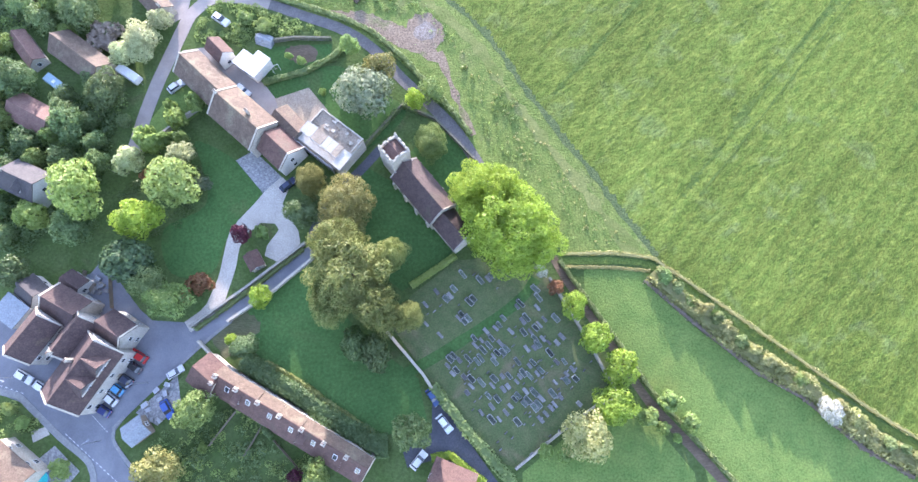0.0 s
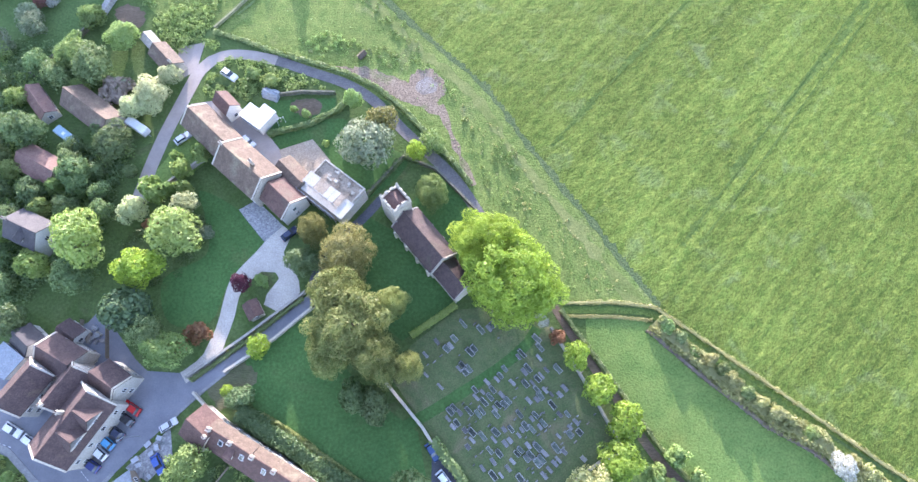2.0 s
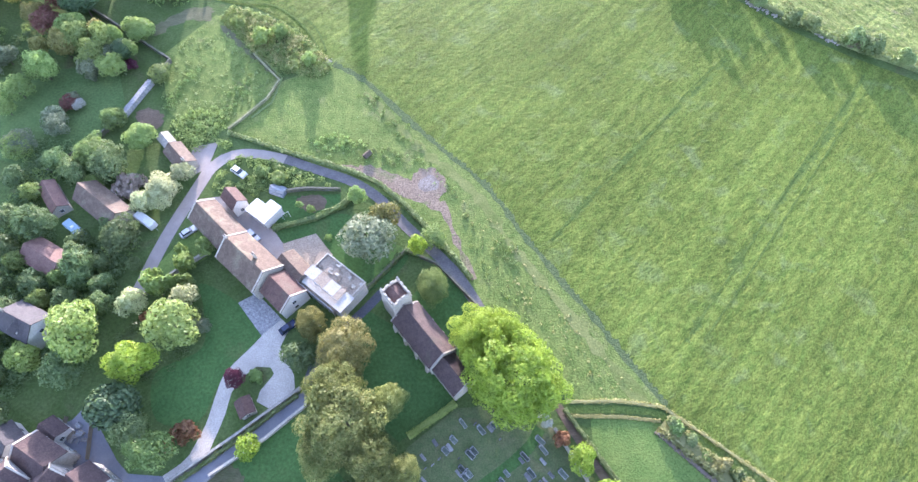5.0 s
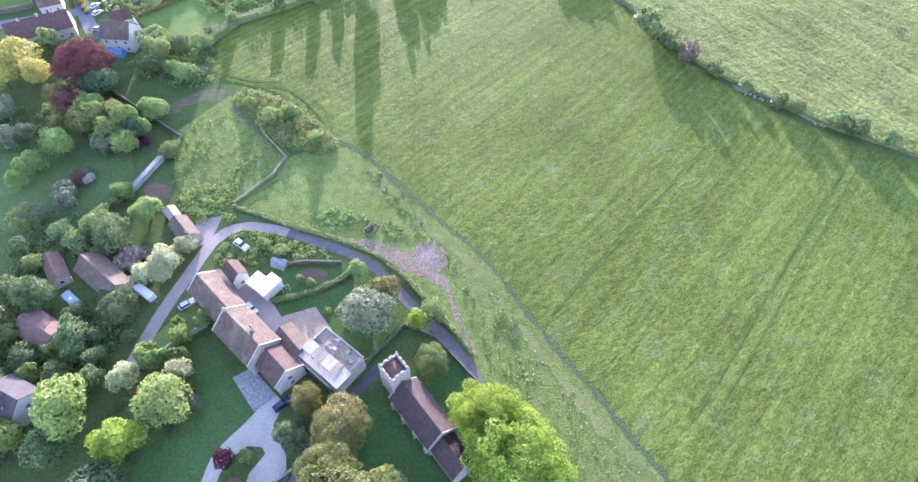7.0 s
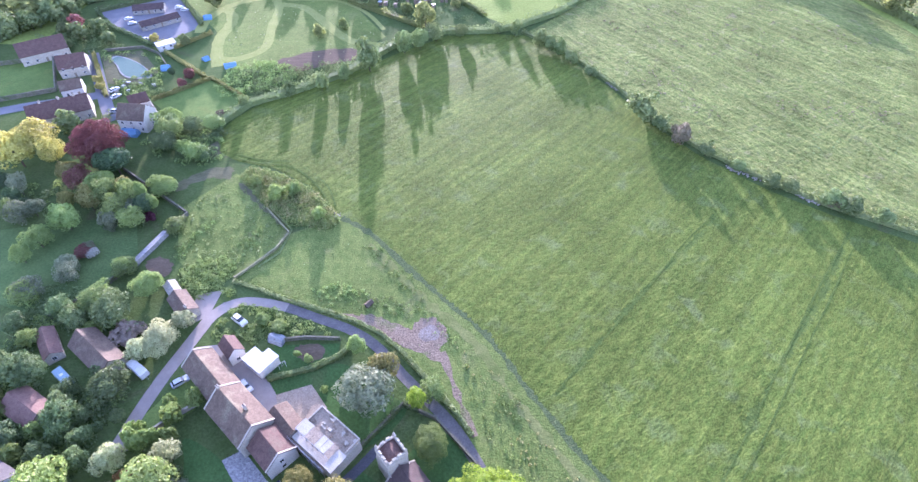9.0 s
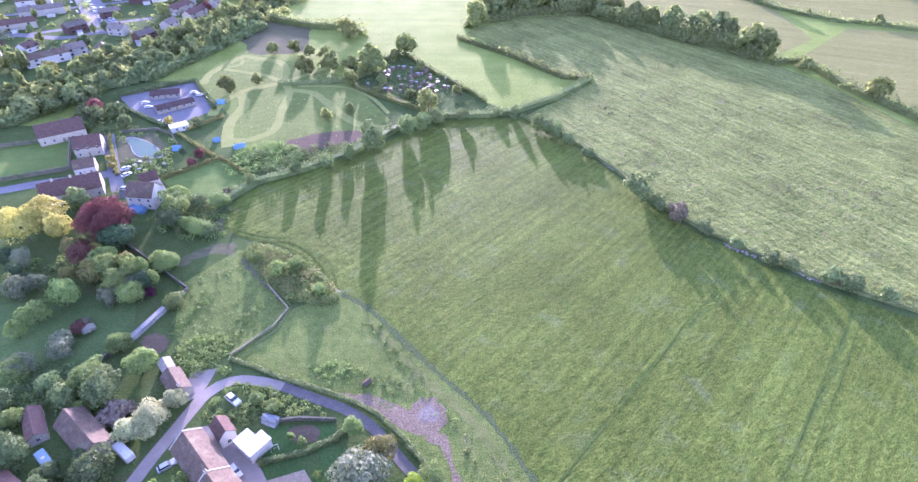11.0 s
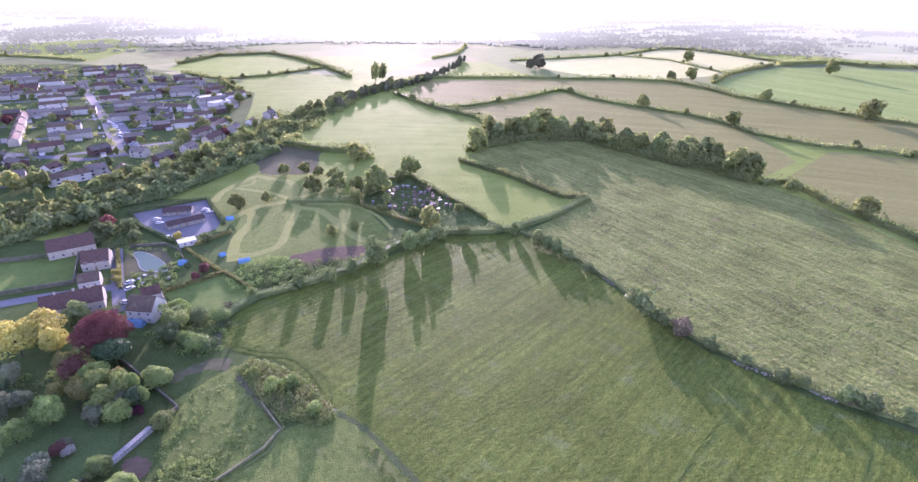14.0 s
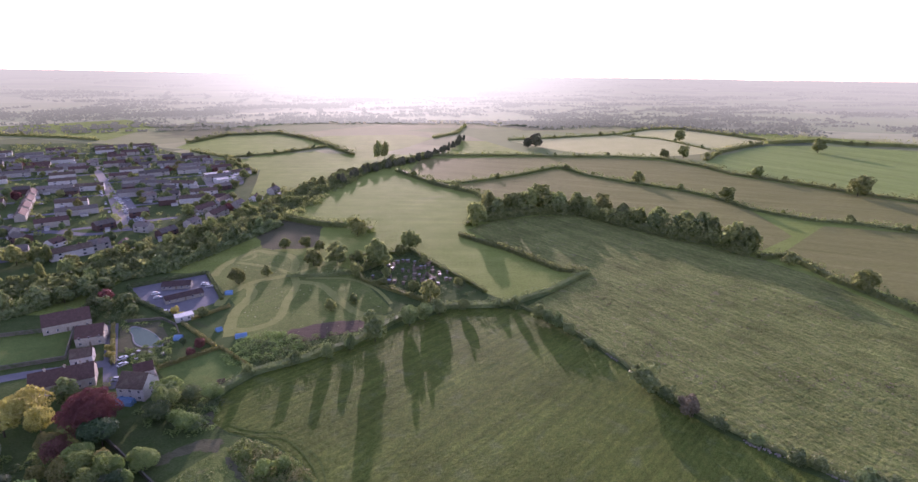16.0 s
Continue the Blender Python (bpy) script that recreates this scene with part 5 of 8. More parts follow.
# ---- hedges ----
hedge("dead_grass", [(42.6, 18.6), (53.4, 8.6), (65.4, -1.4), (75, -7), (86, -17), (96, -23)], 1.0, 0.35, "dead", "dead purplish grass below the ditch hedge", 24, 0.3, 0.5, "grass")
hedge("churchyard_hedge", [(-10, 17), (0, 24)], 1.5, 1.6, "fresh", "clipped bright green churchyard hedge", 60, 0.3, 0.12)
hedge("terrace_hedge", [(-45.5, 0.6), (-37.4, -3.9), (-27, -10.2), (-16.6, -16.6), (-14, -16.4)], 3.9, 2.8, "green", "tall dark hedge behind the terrace", 260, 0.34, 0.3)
hedge("drive_hedge", [(-57, 7.4), (-46, 16.0), (-34.6, 25.6)], 0.9, 1.0, "hedge", "low green hedge along the drive wall", 46, 0.3, 0.4)
# olive leaves put the sunlit side of the terrace hedge into colour
hedge("hedge_front", [(-40.7, 0.3), (-36.2, -2.0), (-29.0, -6.6), (-21.9, -11.2), (-17.2, -14.2)], 1.2, 1.6, "olive", "olive hedge along the lawn, coloured as if sunlit", 60, 0.3, 0.3)
hedge("lane_hedge", [(-64.8, 97.9), (-57.7, 95.6), (-47.6, 91.5), (-37.8, 88.4), (-28.1, 85), (-20.1, 80.5), (-13.3, 74.3), (-7.2, 67.2), (-1, 60), (3.6, 53.6)], 1.2, 1.0, "hedge", "low hedge along the lane", 36, 0.4)
hedge("garden_hedge", [(-47, 67), (-37, 70), (-30, 74), (-28, 77)], 1.3, 1.5, "hedge", "clipped green garden hedge", 50, 0.35, 0.15)
hedge("drive_hedge", [(-5, -4.5), (2, -13), (11, -23), (18, -34)], 2.2, 1.8, "hedge", "green hedge beside the driveway", 50, 0.4)
hedge("cottage_hedge", [(-5, -19), (-1, -18.4), (6, -24)], 1.6, 1.5, "lime", "bright green cottage hedge", 60, 0.3, 0.15)
hedge("ditch_hedge", [(44, 20), (55, 10), (67, 0), (76, -5), (87, -15), (97, -21), (130, -44)], 3.6, 1.7, "straw", "wild yellow-green hedge along the ditch", 95, 0.4, 0.5)
for i, (x, y) in enumerate(smooth_line([(45, 20), (55, 11.2), (67, 1.2), (77, -4.4), (88, -13.6), (99, -20)], 3.1)):
    if abs(x - 79) > 3:
        plant("hedge_bush", x + rng.uniform(-0.6, 0.6), y + rng.uniform(-0.6, 0.6), float(rng.uniform(1.1, 2.3)), float(rng.uniform(2.0, 3.6)), "shrub", ("straw", "light", "straw", "hedge")[int(rng.integers(0, 4))], "rounded bush in the wild ditch hedge", "bush", "ditch hedge bushes")
hedge("bank_grass", [(24, 24.6), (36, 24.8), (45, 23.6), (56, 15.6), (72, 3.6), (89, -9.4), (130, -36)], 0.8, 0.35, "straw", "pale long grass on the ditch bank", 50, 0.22, 0.7, "grass")
hedge("bank_grass_lower", [(24, 21.6), (36, 21.4), (44, 20.6)], 0.7, 0.3, "straw", "pale long grass on the ditch bank", 46, 0.24, 0.4, "grass")
hedge("crop_north_hedge", [(-95, 176), (-87, 191), (-70, 202), (-52, 217), (-34, 243), (-11, 259), (14, 261), (26, 266), (47, 282), (75, 313)], 4.5, 2.9, "hedge", "overgrown hedge beyond the crop", 26, 0.6, 0.6)
hedge("crop_east_hedge", [(29, 261), (48, 242), (67, 208), (76, 185), (90, 165), (108, 147), (123, 135), (144, 123), (195, 95)], 1.9, 1.5, "hedge", "low uneven hawthorn hedge between the fields", 26, 0.5, 0.7)
hedge("field_hedge", [(197, 346), (220, 352), (222, 309), (232, 284), (240, 255), (256, 190), (245, 130)], 5, 4, "field", "dark hedge between distant fields", 9, 1.2, 0.5)
hedge("field_hedge", [(-6, 386), (29, 353), (58, 316), (75, 313)], 4, 3.4, "field", "hedge round the small field", 10, 1.0, 0.5)
FIELD_HEDGES = [([(-38, 572), (0, 585), (62, 634), (113, 691), (125, 675), (140, 637), (188, 590), (223, 563), (246, 529), (258, 483), (274, 464), (294, 446), (320, 440), (358, 416), (470, 500)], 5),
                ([(-83, 758), (-34, 774), (85, 786), (126, 779), (204, 786), (275, 772)], 6), ([(275, 772), (309, 713), (323, 660), (362, 614), (393, 578), (412, 552), (442, 523), (520, 430)], 6),
                ([(333, 762), (383, 838), (450, 905), (513, 961)], 9), ([(-88, 648), (-38, 574), (10, 528), (22, 480), (0, 412)], 7), ([(283, 1063), (355, 1008), (387, 872)], 3),
                ([(-404, 778), (-329, 726), (-279, 766), (-223, 846)], 5), ([(-452, 862), (-436, 972), (-359, 1012), (-284, 942), (-223, 858), (-165, 765)], 8),
                ([(-65, 980), (-24, 1053), (-9, 1200)], 5), ([(69, 962), (125, 986), (283, 1070), (385, 1180)], 6), ([(385, 1180), (441, 1200), (483, 1146), (545, 1010)], 9),
                ([(524, 966), (643, 1008), (666, 963), (772, 945)], 12), ([(-610, 880), (-690, 908), (-806, 926), (-930, 930)], 6), ([(-320, 712), (-249, 618)], 5)]
for pts, wide in FIELD_HEDGES:
    hedge("field_hedge", pts, wide, wide * 0.62, "field", "uneven hedge between distant fields", 7, 1.3, 1.0, seed=len(pts) * 7 + wide)
hedge("wood_edge", [(10, 430), (36, 446), (60, 456), (98, 458), (139, 410), (180, 376), (196, 352)], 13, 7.5, "field", "undergrowth of the small wood", 40, 1.5, 0.75, "wood")
hedge("tree_belt", [(-262, 236), (-236, 284), (-221, 315), (-196, 339), (-177, 388), (-159, 472), (-136, 614), (-92, 699), (-60, 760)], 12, 5.0, "field", "long belt of trees along the railway", 50, 1.6, 0.45, "wood")
hedge("tree_belt", [(-250, 215), (-222, 244), (-206, 286), (-183, 306), (-166, 353), (-150, 406)], 8, 4.0, "hedge", "belt of light green trees", 44, 1.4, 0.5, "wood")
for pts in ([(-170, 231), (-160.2, 215.6), (-147, 195)], [(-138, 234), (-112, 212.2)], [(-135.5, 238), (-123.3, 254.4)]):
    hedge("yard_hedge", pts, 1.5, 1.6, "golden", "clipped yellow-green hedge beside the street", 24, 0.5, 0.25)
for pts in ([(-190, 276), (-157, 300.5), (-131, 262.5)], [(-190, 276), (-174, 258), (-146, 240)]):
    hedge("stable_hedge", pts, 1.8, 2.0, "green", "dark clipped hedge round the stable yard", 26, 0.5, 0.25)
hedge("plot_hedge", [(-150, 424), (-128, 412), (-112, 406), (-90, 404), (-72, 390)], 6, 5.5, "field", "dark bushes beyond the bare plot", 14, 1.1, 0.7, "wood")
hedge("park_hedge", [(-108, 298), (-84, 300), (-66, 306), (-50, 330)], 2.2, 2.2, "hedge", "clipped hedge between park and allotments", 14, 0.8, 0.4)
hedge("allotment_hedge", [(-77, 333), (-61, 293), (-20, 264)], 2.6, 2.4, "field", "overgrown hedge round the allotments", 20, 0.6, 0.5)
hedge("allotment_hedge", [(-77, 333), (-39, 348), (11, 279)], 2.6, 2.6, "field", "overgrown hedge round the allotments", 20, 0.6, 0.5)
hedge("villa_hedge", [(-127, 193), (-109, 211), (-88, 194)], 1.4, 1.6, "golden", "clipped yellow-green villa hedge", 30, 0.5, 0.15)

# ---- walls ----
wall_run("churchyard_wall", [(-15, 7), (-7, -2), (-5, -5)], 0.5, 1.4, M_STONE, "pale limestone churchyard wall")
wall_run("footpath_wall", [(21, 19), (29, 5), (35, -7)], 0.4, 1.1, M_RUBBLE, "grey rubble wall beside the footpath")
hedge("path_hedge", [(23.5, 23), (30.5, 12.5), (36.5, 3.5), (42.5, -6), (50, -14.6), (57.5, -23), (72, -42)], 0.9, 1.0, "hedge", "low green hedge beside the footpath", 40, 0.3, 0.3)
wall_run("garden_wall", [(-48, 78), (-40, 79.2), (-31, 79)], 0.35, 1.3, M_MOSSWALL, "grey stone kitchen garden wall")
wall_run("churchyard_wall", [(-22, 50), (-17, 56), (-13, 61), (-5, 57.5), (5, 46.5)], 0.4, 1.3, M_MOSSWALL, "ivy-grown rubble churchyard wall")
hedge("wall_ivy", [(-22, 50), (-17, 56), (-13, 61), (-9, 59.4)], 1.1, 1.6, "green", "dark ivy over the churchyard wall", 46, 0.3, 0.45)
wall_run("drive_wall", [(-58, 8), (-46, 17.2), (-34, 27)], 0.45, 1.3, M_RUBBLE, "rubble wall between drive and road")
wall_run("drive_wall", [(-50, 9.2), (-40, 16.4), (-32, 23.6)], 0.45, 1.2, M_STONE, "limestone wall beside the road")
wall_run("lane_wall", [(-74, 49), (-67, 56), (-62, 60)], 0.45, 1.4, M_RUBBLE, "grey rubble wall below the lane")
wall_run("front_wall", [(-56, 5), (-51, 0.4), (-48, -1.6)], 0.4, 1.2, M_STONE, "pale curved stone garden wall")
wall_run("park_wall", [(-122, 150), (-119, 148), (-88, 125.6), (-91.4, 116.5)], 0.4, 1.4, M_MOSSWALL, "tall grey rubble park wall")
# paler and broader here: the wall's sunlit face put into colour and shape
wall_run("park_wall", [(-91.4, 116.5), (-95.8, 103.4)], 1.5, 1.5, M_PAVING, "broad capped stretch of the park wall, coloured pale for sunlight")
wall_run("park_wall", [(-95.8, 103.4), (-101.2, 94.6), (-110, 84)], 0.4, 1.4, M_MOSSWALL, "grey rubble park wall below the lawn")
wall_run("field_wall", [(-63.3, 128.8), (-53.6, 118), (-56, 111), (-60.4, 105), (-65, 99.2)], 0.4, 0.8, M_FIELDWALL, "low pale dry stone field wall with lichen")
hedge("wall_growth", [(-63, 130), (-53.2, 119.4), (-54.6, 109.6), (-59.4, 103.8)], 0.7, 0.4, "hedge", "weeds and brambles along the old wall", 12, 0.25, 0.6, "weeds")
wall_run("bowling_wall", [(-222, 214), (-186, 227), (-170, 199), (-196, 187)], 0.45, 1.8, M_MOSSWALL, "stone wall round the square lawn")

# pavements, kerbs and road markings by the pub
M_KERB = material("kerb_concrete", (0.22, 0.22, 0.22), (0.29, 0.29, 0.28), 0.8, 0.9, 0.2, fine=4, third=(0.24, 0.24, 0.23), spots=0.4)


def raised_strip(name, pts, width, z, mat, label, category):
    line = smooth_line(pts, 1.5)
    bm = bmesh.new()
    rows = []
    for i, (x, y) in enumerate(line):
        a, b = line[max(i - 1, 0)], line[min(i + 1, len(line) - 1)]
        d = Vector((b[0] - a[0], b[1] - a[1])).normalized() * width / 2
        rows.append([bm.verts.new(p) for p in ((x - d.y, y + d.x, 0.0), (x - d.y, y + d.x, z), (x + d.y, y - d.x, z), (x + d.y, y - d.x, 0.0))])
    for p, q in zip(rows, rows[1:]):
        for k in range(3):
            bm.faces.new((p[k], q[k], q[k + 1], p[k + 1]))
    bmesh.ops.recalc_face_normals(bm, faces=bm.faces)
    me = bpy.data.meshes.new(name)
    bm.to_mesh(me)
    bm.free()
    me.materials.append(mat)
    return tagged(new(name, me), label, category, kind="structure")


raised_strip("pavement", [(-110, -1.5), (-98, -5.6), (-93.7, -6.4), (-90.8, -8.6), (-82.9, -15.1), (-76, -20.3), (-74.4, -26)], 1.3, 0.16, M_KERB, "pale concrete pavement with a kerb", "pavement")
raised_strip("pavement", [(-70.2, -10.8), (-72.1, -13), (-72, -15.3), (-69.8, -18.2), (-64.8, -23.7)], 0.7, 0.16, M_KERB, "curved pale kerb round the corner plot", "kerb")
raised_strip("pavement", [(-61, -1.6), (-55, 4.6), (-49.4, 9.4)], 0.6, 0.16, M_KERB, "pale kerb beside the road", "kerb")
marks = tagged(new("road_marking"), "dashed white road markings at the junction", "marking", kind="structure")
for (x0, y0), (x1, y1), n in (((-77, -10.6), (-73.2, -14.1), 7), ((-82.2, -14.2), (-69.6, -24), 14), ((-99, -4), (-92, -6.2), 6)):
    for i in range(n):
        a, b = (i + 0.1) / n, (i + 0.6) / n
        dx, dy = x1 - x0, y1 - y0
        k = 0.06 / math.hypot(dx, dy)
        bm = bmesh.new()
        bm.faces.new([bm.verts.new(p) for p in ((x0 + dx * a - dy * k, y0 + dy * a + dx * k, 0.058), (x0 + dx * a + dy * k, y0 + dy * a - dx * k, 0.058), (x0 + dx * b + dy * k, y0 + dy * b - dx * k, 0.058), (x0 + dx * b - dy * k, y0 + dy * b + dx * k, 0.058))])
        part("dash", bm, M_WHITE, marks)
strip("mown_strip", [(-13, -3), (-2.3, 2.8), (13.3, 13.1), (18, 19)], 2.4, 0.055, M_LAWN, "dark mown strip across the churchyard", "path", 0.1)
sheet("corner_garden_path", [(-89.5, -13.8), (-86.4, -12.8), (-85.4, -14.4), (-88.6, -16)], 0.05, M_GRAVEL, "pale gravel garden path", "path")
wall_run("churchyard_wall", [(12.5, -21.2), (22.6, -13.6), (30.4, -8.3), (35, -7)], 0.4, 0.9, M_RUBBLE, "low rubble wall below the graves")

# ---- buildings ----
WINDOWS = {}


def window_meshes(w, h):
    key = (w, h)
    if key not in WINDOWS:
        bm = solid((-w / 2, -0.06, 0, -w / 2 + 0.08, 0.04, h), (w / 2 - 0.08, -0.06, 0, w / 2, 0.04, h), (-w / 2 + 0.08, -0.06, 0, w / 2 - 0.08, 0.04, 0.08), (-w / 2 + 0.08, -0.06, h - 0.08, w / 2 - 0.08, 0.04, h), (-0.03, -0.05, 0.08, 0.03, 0.03, h - 0.08))
        fr = bpy.data.meshes.new("window")
        bm.to_mesh(fr)
        bm.free()
        fr.materials.append(M_WHITE)
        bm = solid((-w / 2 + 0.08, -0.02, 0.08, w / 2 - 0.08, 0.0, h - 0.08))
        pn = bpy.data.meshes.new("pane")
        bm.to_mesh(pn)
        bm.free()
        pn.materials.append(M_GLASS)
        WINDOWS[key] = fr, pn
    return WINDOWS[key]


def add_window(parent, x, y, z, turn, w=1.0, h=1.2, tilt=0):
    fr, pn = window_meshes(w, h)
    a = new("window", fr)
    a.parent = parent
    a.matrix_local = pose(x, y, z, 0, 0, turn) @ pose(0, 0, 0, tilt, 0, 0)
    b = new("pane", pn)
    b.parent = a
    return a


def chimney(parent, x, y, z, top, w=0.7, d=0.55, pots=2):
    bm = solid((x - w / 2, y - d / 2, z, x + w / 2, y + d / 2, top), (x - w / 2 - 0.07, y - d / 2 - 0.07, top - 0.25, x + w / 2 + 0.07, y + d / 2 + 0.07, top - 0.1))
    c = part("chimney", bm, M_STONE, parent)
    for i in range(pots):
        px = x + (i - (pots - 1) / 2) * 0.35
        bm = bmesh.new()
        bmesh.ops.create_cone(bm, segments=8, radius1=0.13, radius2=0.1, depth=0.4, cap_ends=True, matrix=Matrix.Translation((px, y, top + 0.2)))
        part("chimney_pot", bm, M_TILE, c)


def roof_slabs(L, W, eave, ridge, over=0.3, thick=0.16, side=0, end=0.15):
    """Two roof slopes that meet at the ridge; side -1 or 1 keeps one slope."""
    out = []
    run = W / 2
    slope = (ridge - eave) / run
    for s in (-1, 1):
        if side and s != side:
            continue
        bm = bmesh.new()
        ye, ze = s * (run + over), eave - slope * over
        n = max(1, int(L / 2.2))
        rows = []
        for i in range(n + 1):
            x = -L / 2 - end + (L + 2 * end) * i / n
            sag = rng.uniform(-0.04, 0.04) if 0 < i < n else 0
            rows.append([bm.verts.new(p) for p in ((x, ye, ze + thick), (x, 0, ridge + thick + sag), (x, 0, ridge + sag - 0.02), (x, ye, ze))])
        for p, q in zip(rows, rows[1:]):
            for k in range(4):
                bm.faces.new((p[k], q[k], q[(k + 1) % 4], p[(k + 1) % 4]))
        bm.faces.new(rows[0])
        bm.faces.new(rows[-1][::-1])
        bmesh.ops.recalc_face_normals(bm, faces=bm.faces)
        out.append(bm)
    return out


def gable_walls(L, W, eave, ridge):
    bm = bmesh.new()
    prof = [(-W / 2, 0), (W / 2, 0), (W / 2, eave), (0, ridge - 0.03), (-W / 2, eave)]
    a = [bm.verts.new((-L / 2, y, z)) for y, z in prof]
    b = [bm.verts.new((L / 2, y, z)) for y, z in prof]
    for i in range(5):
        bm.faces.new((a[i], b[i], b[(i + 1) % 5], a[(i + 1) % 5]))
    bm.faces.new(a[::-1])
    bm.faces.new(b)
    bmesh.ops.recalc_face_normals(bm, faces=bm.faces)
    return bm


def gable_coping(x, W, eave, ridge, t=0.35, rise=0.32):
    """A raised stone verge over a gable."""
    bm = bmesh.new()
    for s in (-1, 1):
        y0, z0, y1, z1 = s * (W / 2 + 0.32), eave - (ridge - eave) * 0.64 / W, 0, ridge
        vs = [bm.verts.new(p) for p in ((x - t / 2, y0, z0 - 0.1), (x + t / 2, y0, z0 - 0.1), (x + t / 2, y1, z1 - 0.1), (x - t / 2, y1, z1 - 0.1),
                                        (x - t / 2, y0, z0 + rise), (x + t / 2, y0, z0 + rise), (x + t / 2, y1, z1 + rise), (x - t / 2, y1, z1 + rise))]
        for f in ((0, 1, 2, 3), (4, 5, 6, 7), (0, 1, 5, 4), (1, 2, 6, 5), (2, 3, 7, 6), (3, 0, 4, 7)):
            bm.faces.new([vs[i] for i in f])
    bmesh.ops.recalc_face_normals(bm, faces=bm.faces)
    return bm


def house(name, x, y, yaw, L, W, eave, ridge, walls, roof, label, category="house", stacks=(), copings=(), per=3, storeys=2, skylights=(), ends=True, door=True, group="", dormers=(), dw=0.95):
    top = tagged(new(name), label, category, group)
    part("wall", gable_walls(L, W, eave, ridge), walls, top)
    for bm in roof_slabs(L, W, eave, ridge):
        part("roof", bm, roof, top)
    rc = solid((-L / 2 - 0.1, -0.12, ridge + 0.1, L / 2 + 0.1, 0.12, ridge + 0.26), bevel=0.05)
    part("ridge_tiles", rc, roof, top)
    for sx, sy in stacks:
        chimney(top, sx * L / 2, sy * W / 2, eave, ridge + 1.1)
    for c in copings:
        part("coping", gable_coping(c * (L / 2 - 0.05), W, eave, ridge), M_STONE, top)
    for s in range(storeys):
        z = 0.9 + s * 2.5
        if z + 1.2 > eave + 0.3 and s:
            break
        for i in range(per):
            px = (i + 0.5) / per * L - L / 2
            for sd in (-1, 1):
                if door and s == 0 and i == per // 2 and sd == -1:
                    d = part("door", solid((px - 0.45, -W / 2 - 0.05, 0, px + 0.45, -W / 2 + 0.03, 2.0), bevel=0.02), M_WOOD, top)
                    part("door_handle", solid((px + 0.3, -W / 2 - 0.1, 0.95, px + 0.38, -W / 2 - 0.05, 1.05)), M_METAL, d)
                else:
                    add_window(top, px, sd * (W / 2 + 0.01), z, 0 if sd < 0 else 180)
        if ends:
            for sd in (-1, 1):
                add_window(top, sd * (L / 2 + 0.01), 0, z, 90 * sd)
    for sx, sd in dormers:
        px, y1 = sx * L / 2, sd * W / 2 * 0.82
        z0, z1 = eave - 0.2, min(eave + 1.5, ridge - 0.1 - dw * 0.9)
        d = part("dormer", solid((px - dw, min(0, y1), z0, px + dw, max(0, y1), z1)), walls, top)
        bm = bmesh.new()
        for s in (-1, 1):
            a = [bm.verts.new(q) for q in ((px, sd * W * 0.02, z1 + dw * 1.1), (px, y1 + sd * 0.25, z1 + dw * 1.1), (px + s * (dw + 0.25), y1 + sd * 0.25, z1 - 0.15), (px + s * (dw + 0.25), sd * W * 0.02, z1 - 0.15))]
            b = [bm.verts.new((v.co.x, v.co.y, v.co.z + 0.14)) for v in a]
            for f in ((a[0], a[1], a[2], a[3]), (b[0], b[1], b[2], b[3])):
                bm.faces.new(f)
            for i in range(4):
                bm.faces.new((a[i], a[(i + 1) % 4], b[(i + 1) % 4], b[i]))
        bmesh.ops.recalc_face_normals(bm, faces=bm.faces)
        part("dormer_roof", bm, roof, d)
        add_window(top, px, y1 + sd * 0.02, eave + 0.1, 0 if sd < 0 else 180)
    slope = math.degrees(math.atan2(ridge - eave, W / 2))
    for sx, sd, k in skylights:
        yy = sd * W / 2 * (1 - k)
        zz = eave + (ridge - eave) * k + 0.2
        a = new("skylight", SKY_FRAME)
        a.parent = top
        a.matrix_local = pose(sx * L / 2, yy, zz, 0, 0, 180 if sd > 0 else 0) @ pose(0, 0, 0, slope, 0, 0)
        b = new("pane", SKY_PANE)
        b.parent = a
    top.matrix_world = pose(x, y, 0, 0, 0, yaw)
    return top


def flat_mesh(name, bm, mat):
    me = bpy.data.meshes.new(name)
    bm.to_mesh(me)
    bm.free()
    me.materials.append(mat)
    return me


SKY_FRAME = flat_mesh("skylight", solid((-0.5, -0.65, 0, 0.5, 0.65, 0.1)), M_WHITE)
SKY_PANE = flat_mesh("pane", solid((-0.4, -0.55, 0.1, 0.4, 0.55, 0.12)), M_GLASS)

# manor range
house("manor_barn", -59.4, 65.9, -43, 13.6, 7.4, 4.5, 7.5, M_STONE, M_TILE_BROWN, "long stone barn range with a brown tiled roof", "barn", copings=(-1,), per=4, storeys=1)
house("manor_house", -49.2, 55.5, -41, 13.8, 8.8, 5.3, 9.0, M_STONE, M_TILE_BROWN, "stone manor house with a brown tiled roof and parapets", copings=(-1, 1), per=4, stacks=((-0.95, 0), (0.3, 0.3)))
house("manor_wing", -40.2, 48.3, -43, 7.6, 7.2, 4.5, 7.4, M_RENDER, M_TILE, "lower rendered wing of the manor with a red-brown roof", copings=(1,), per=2)
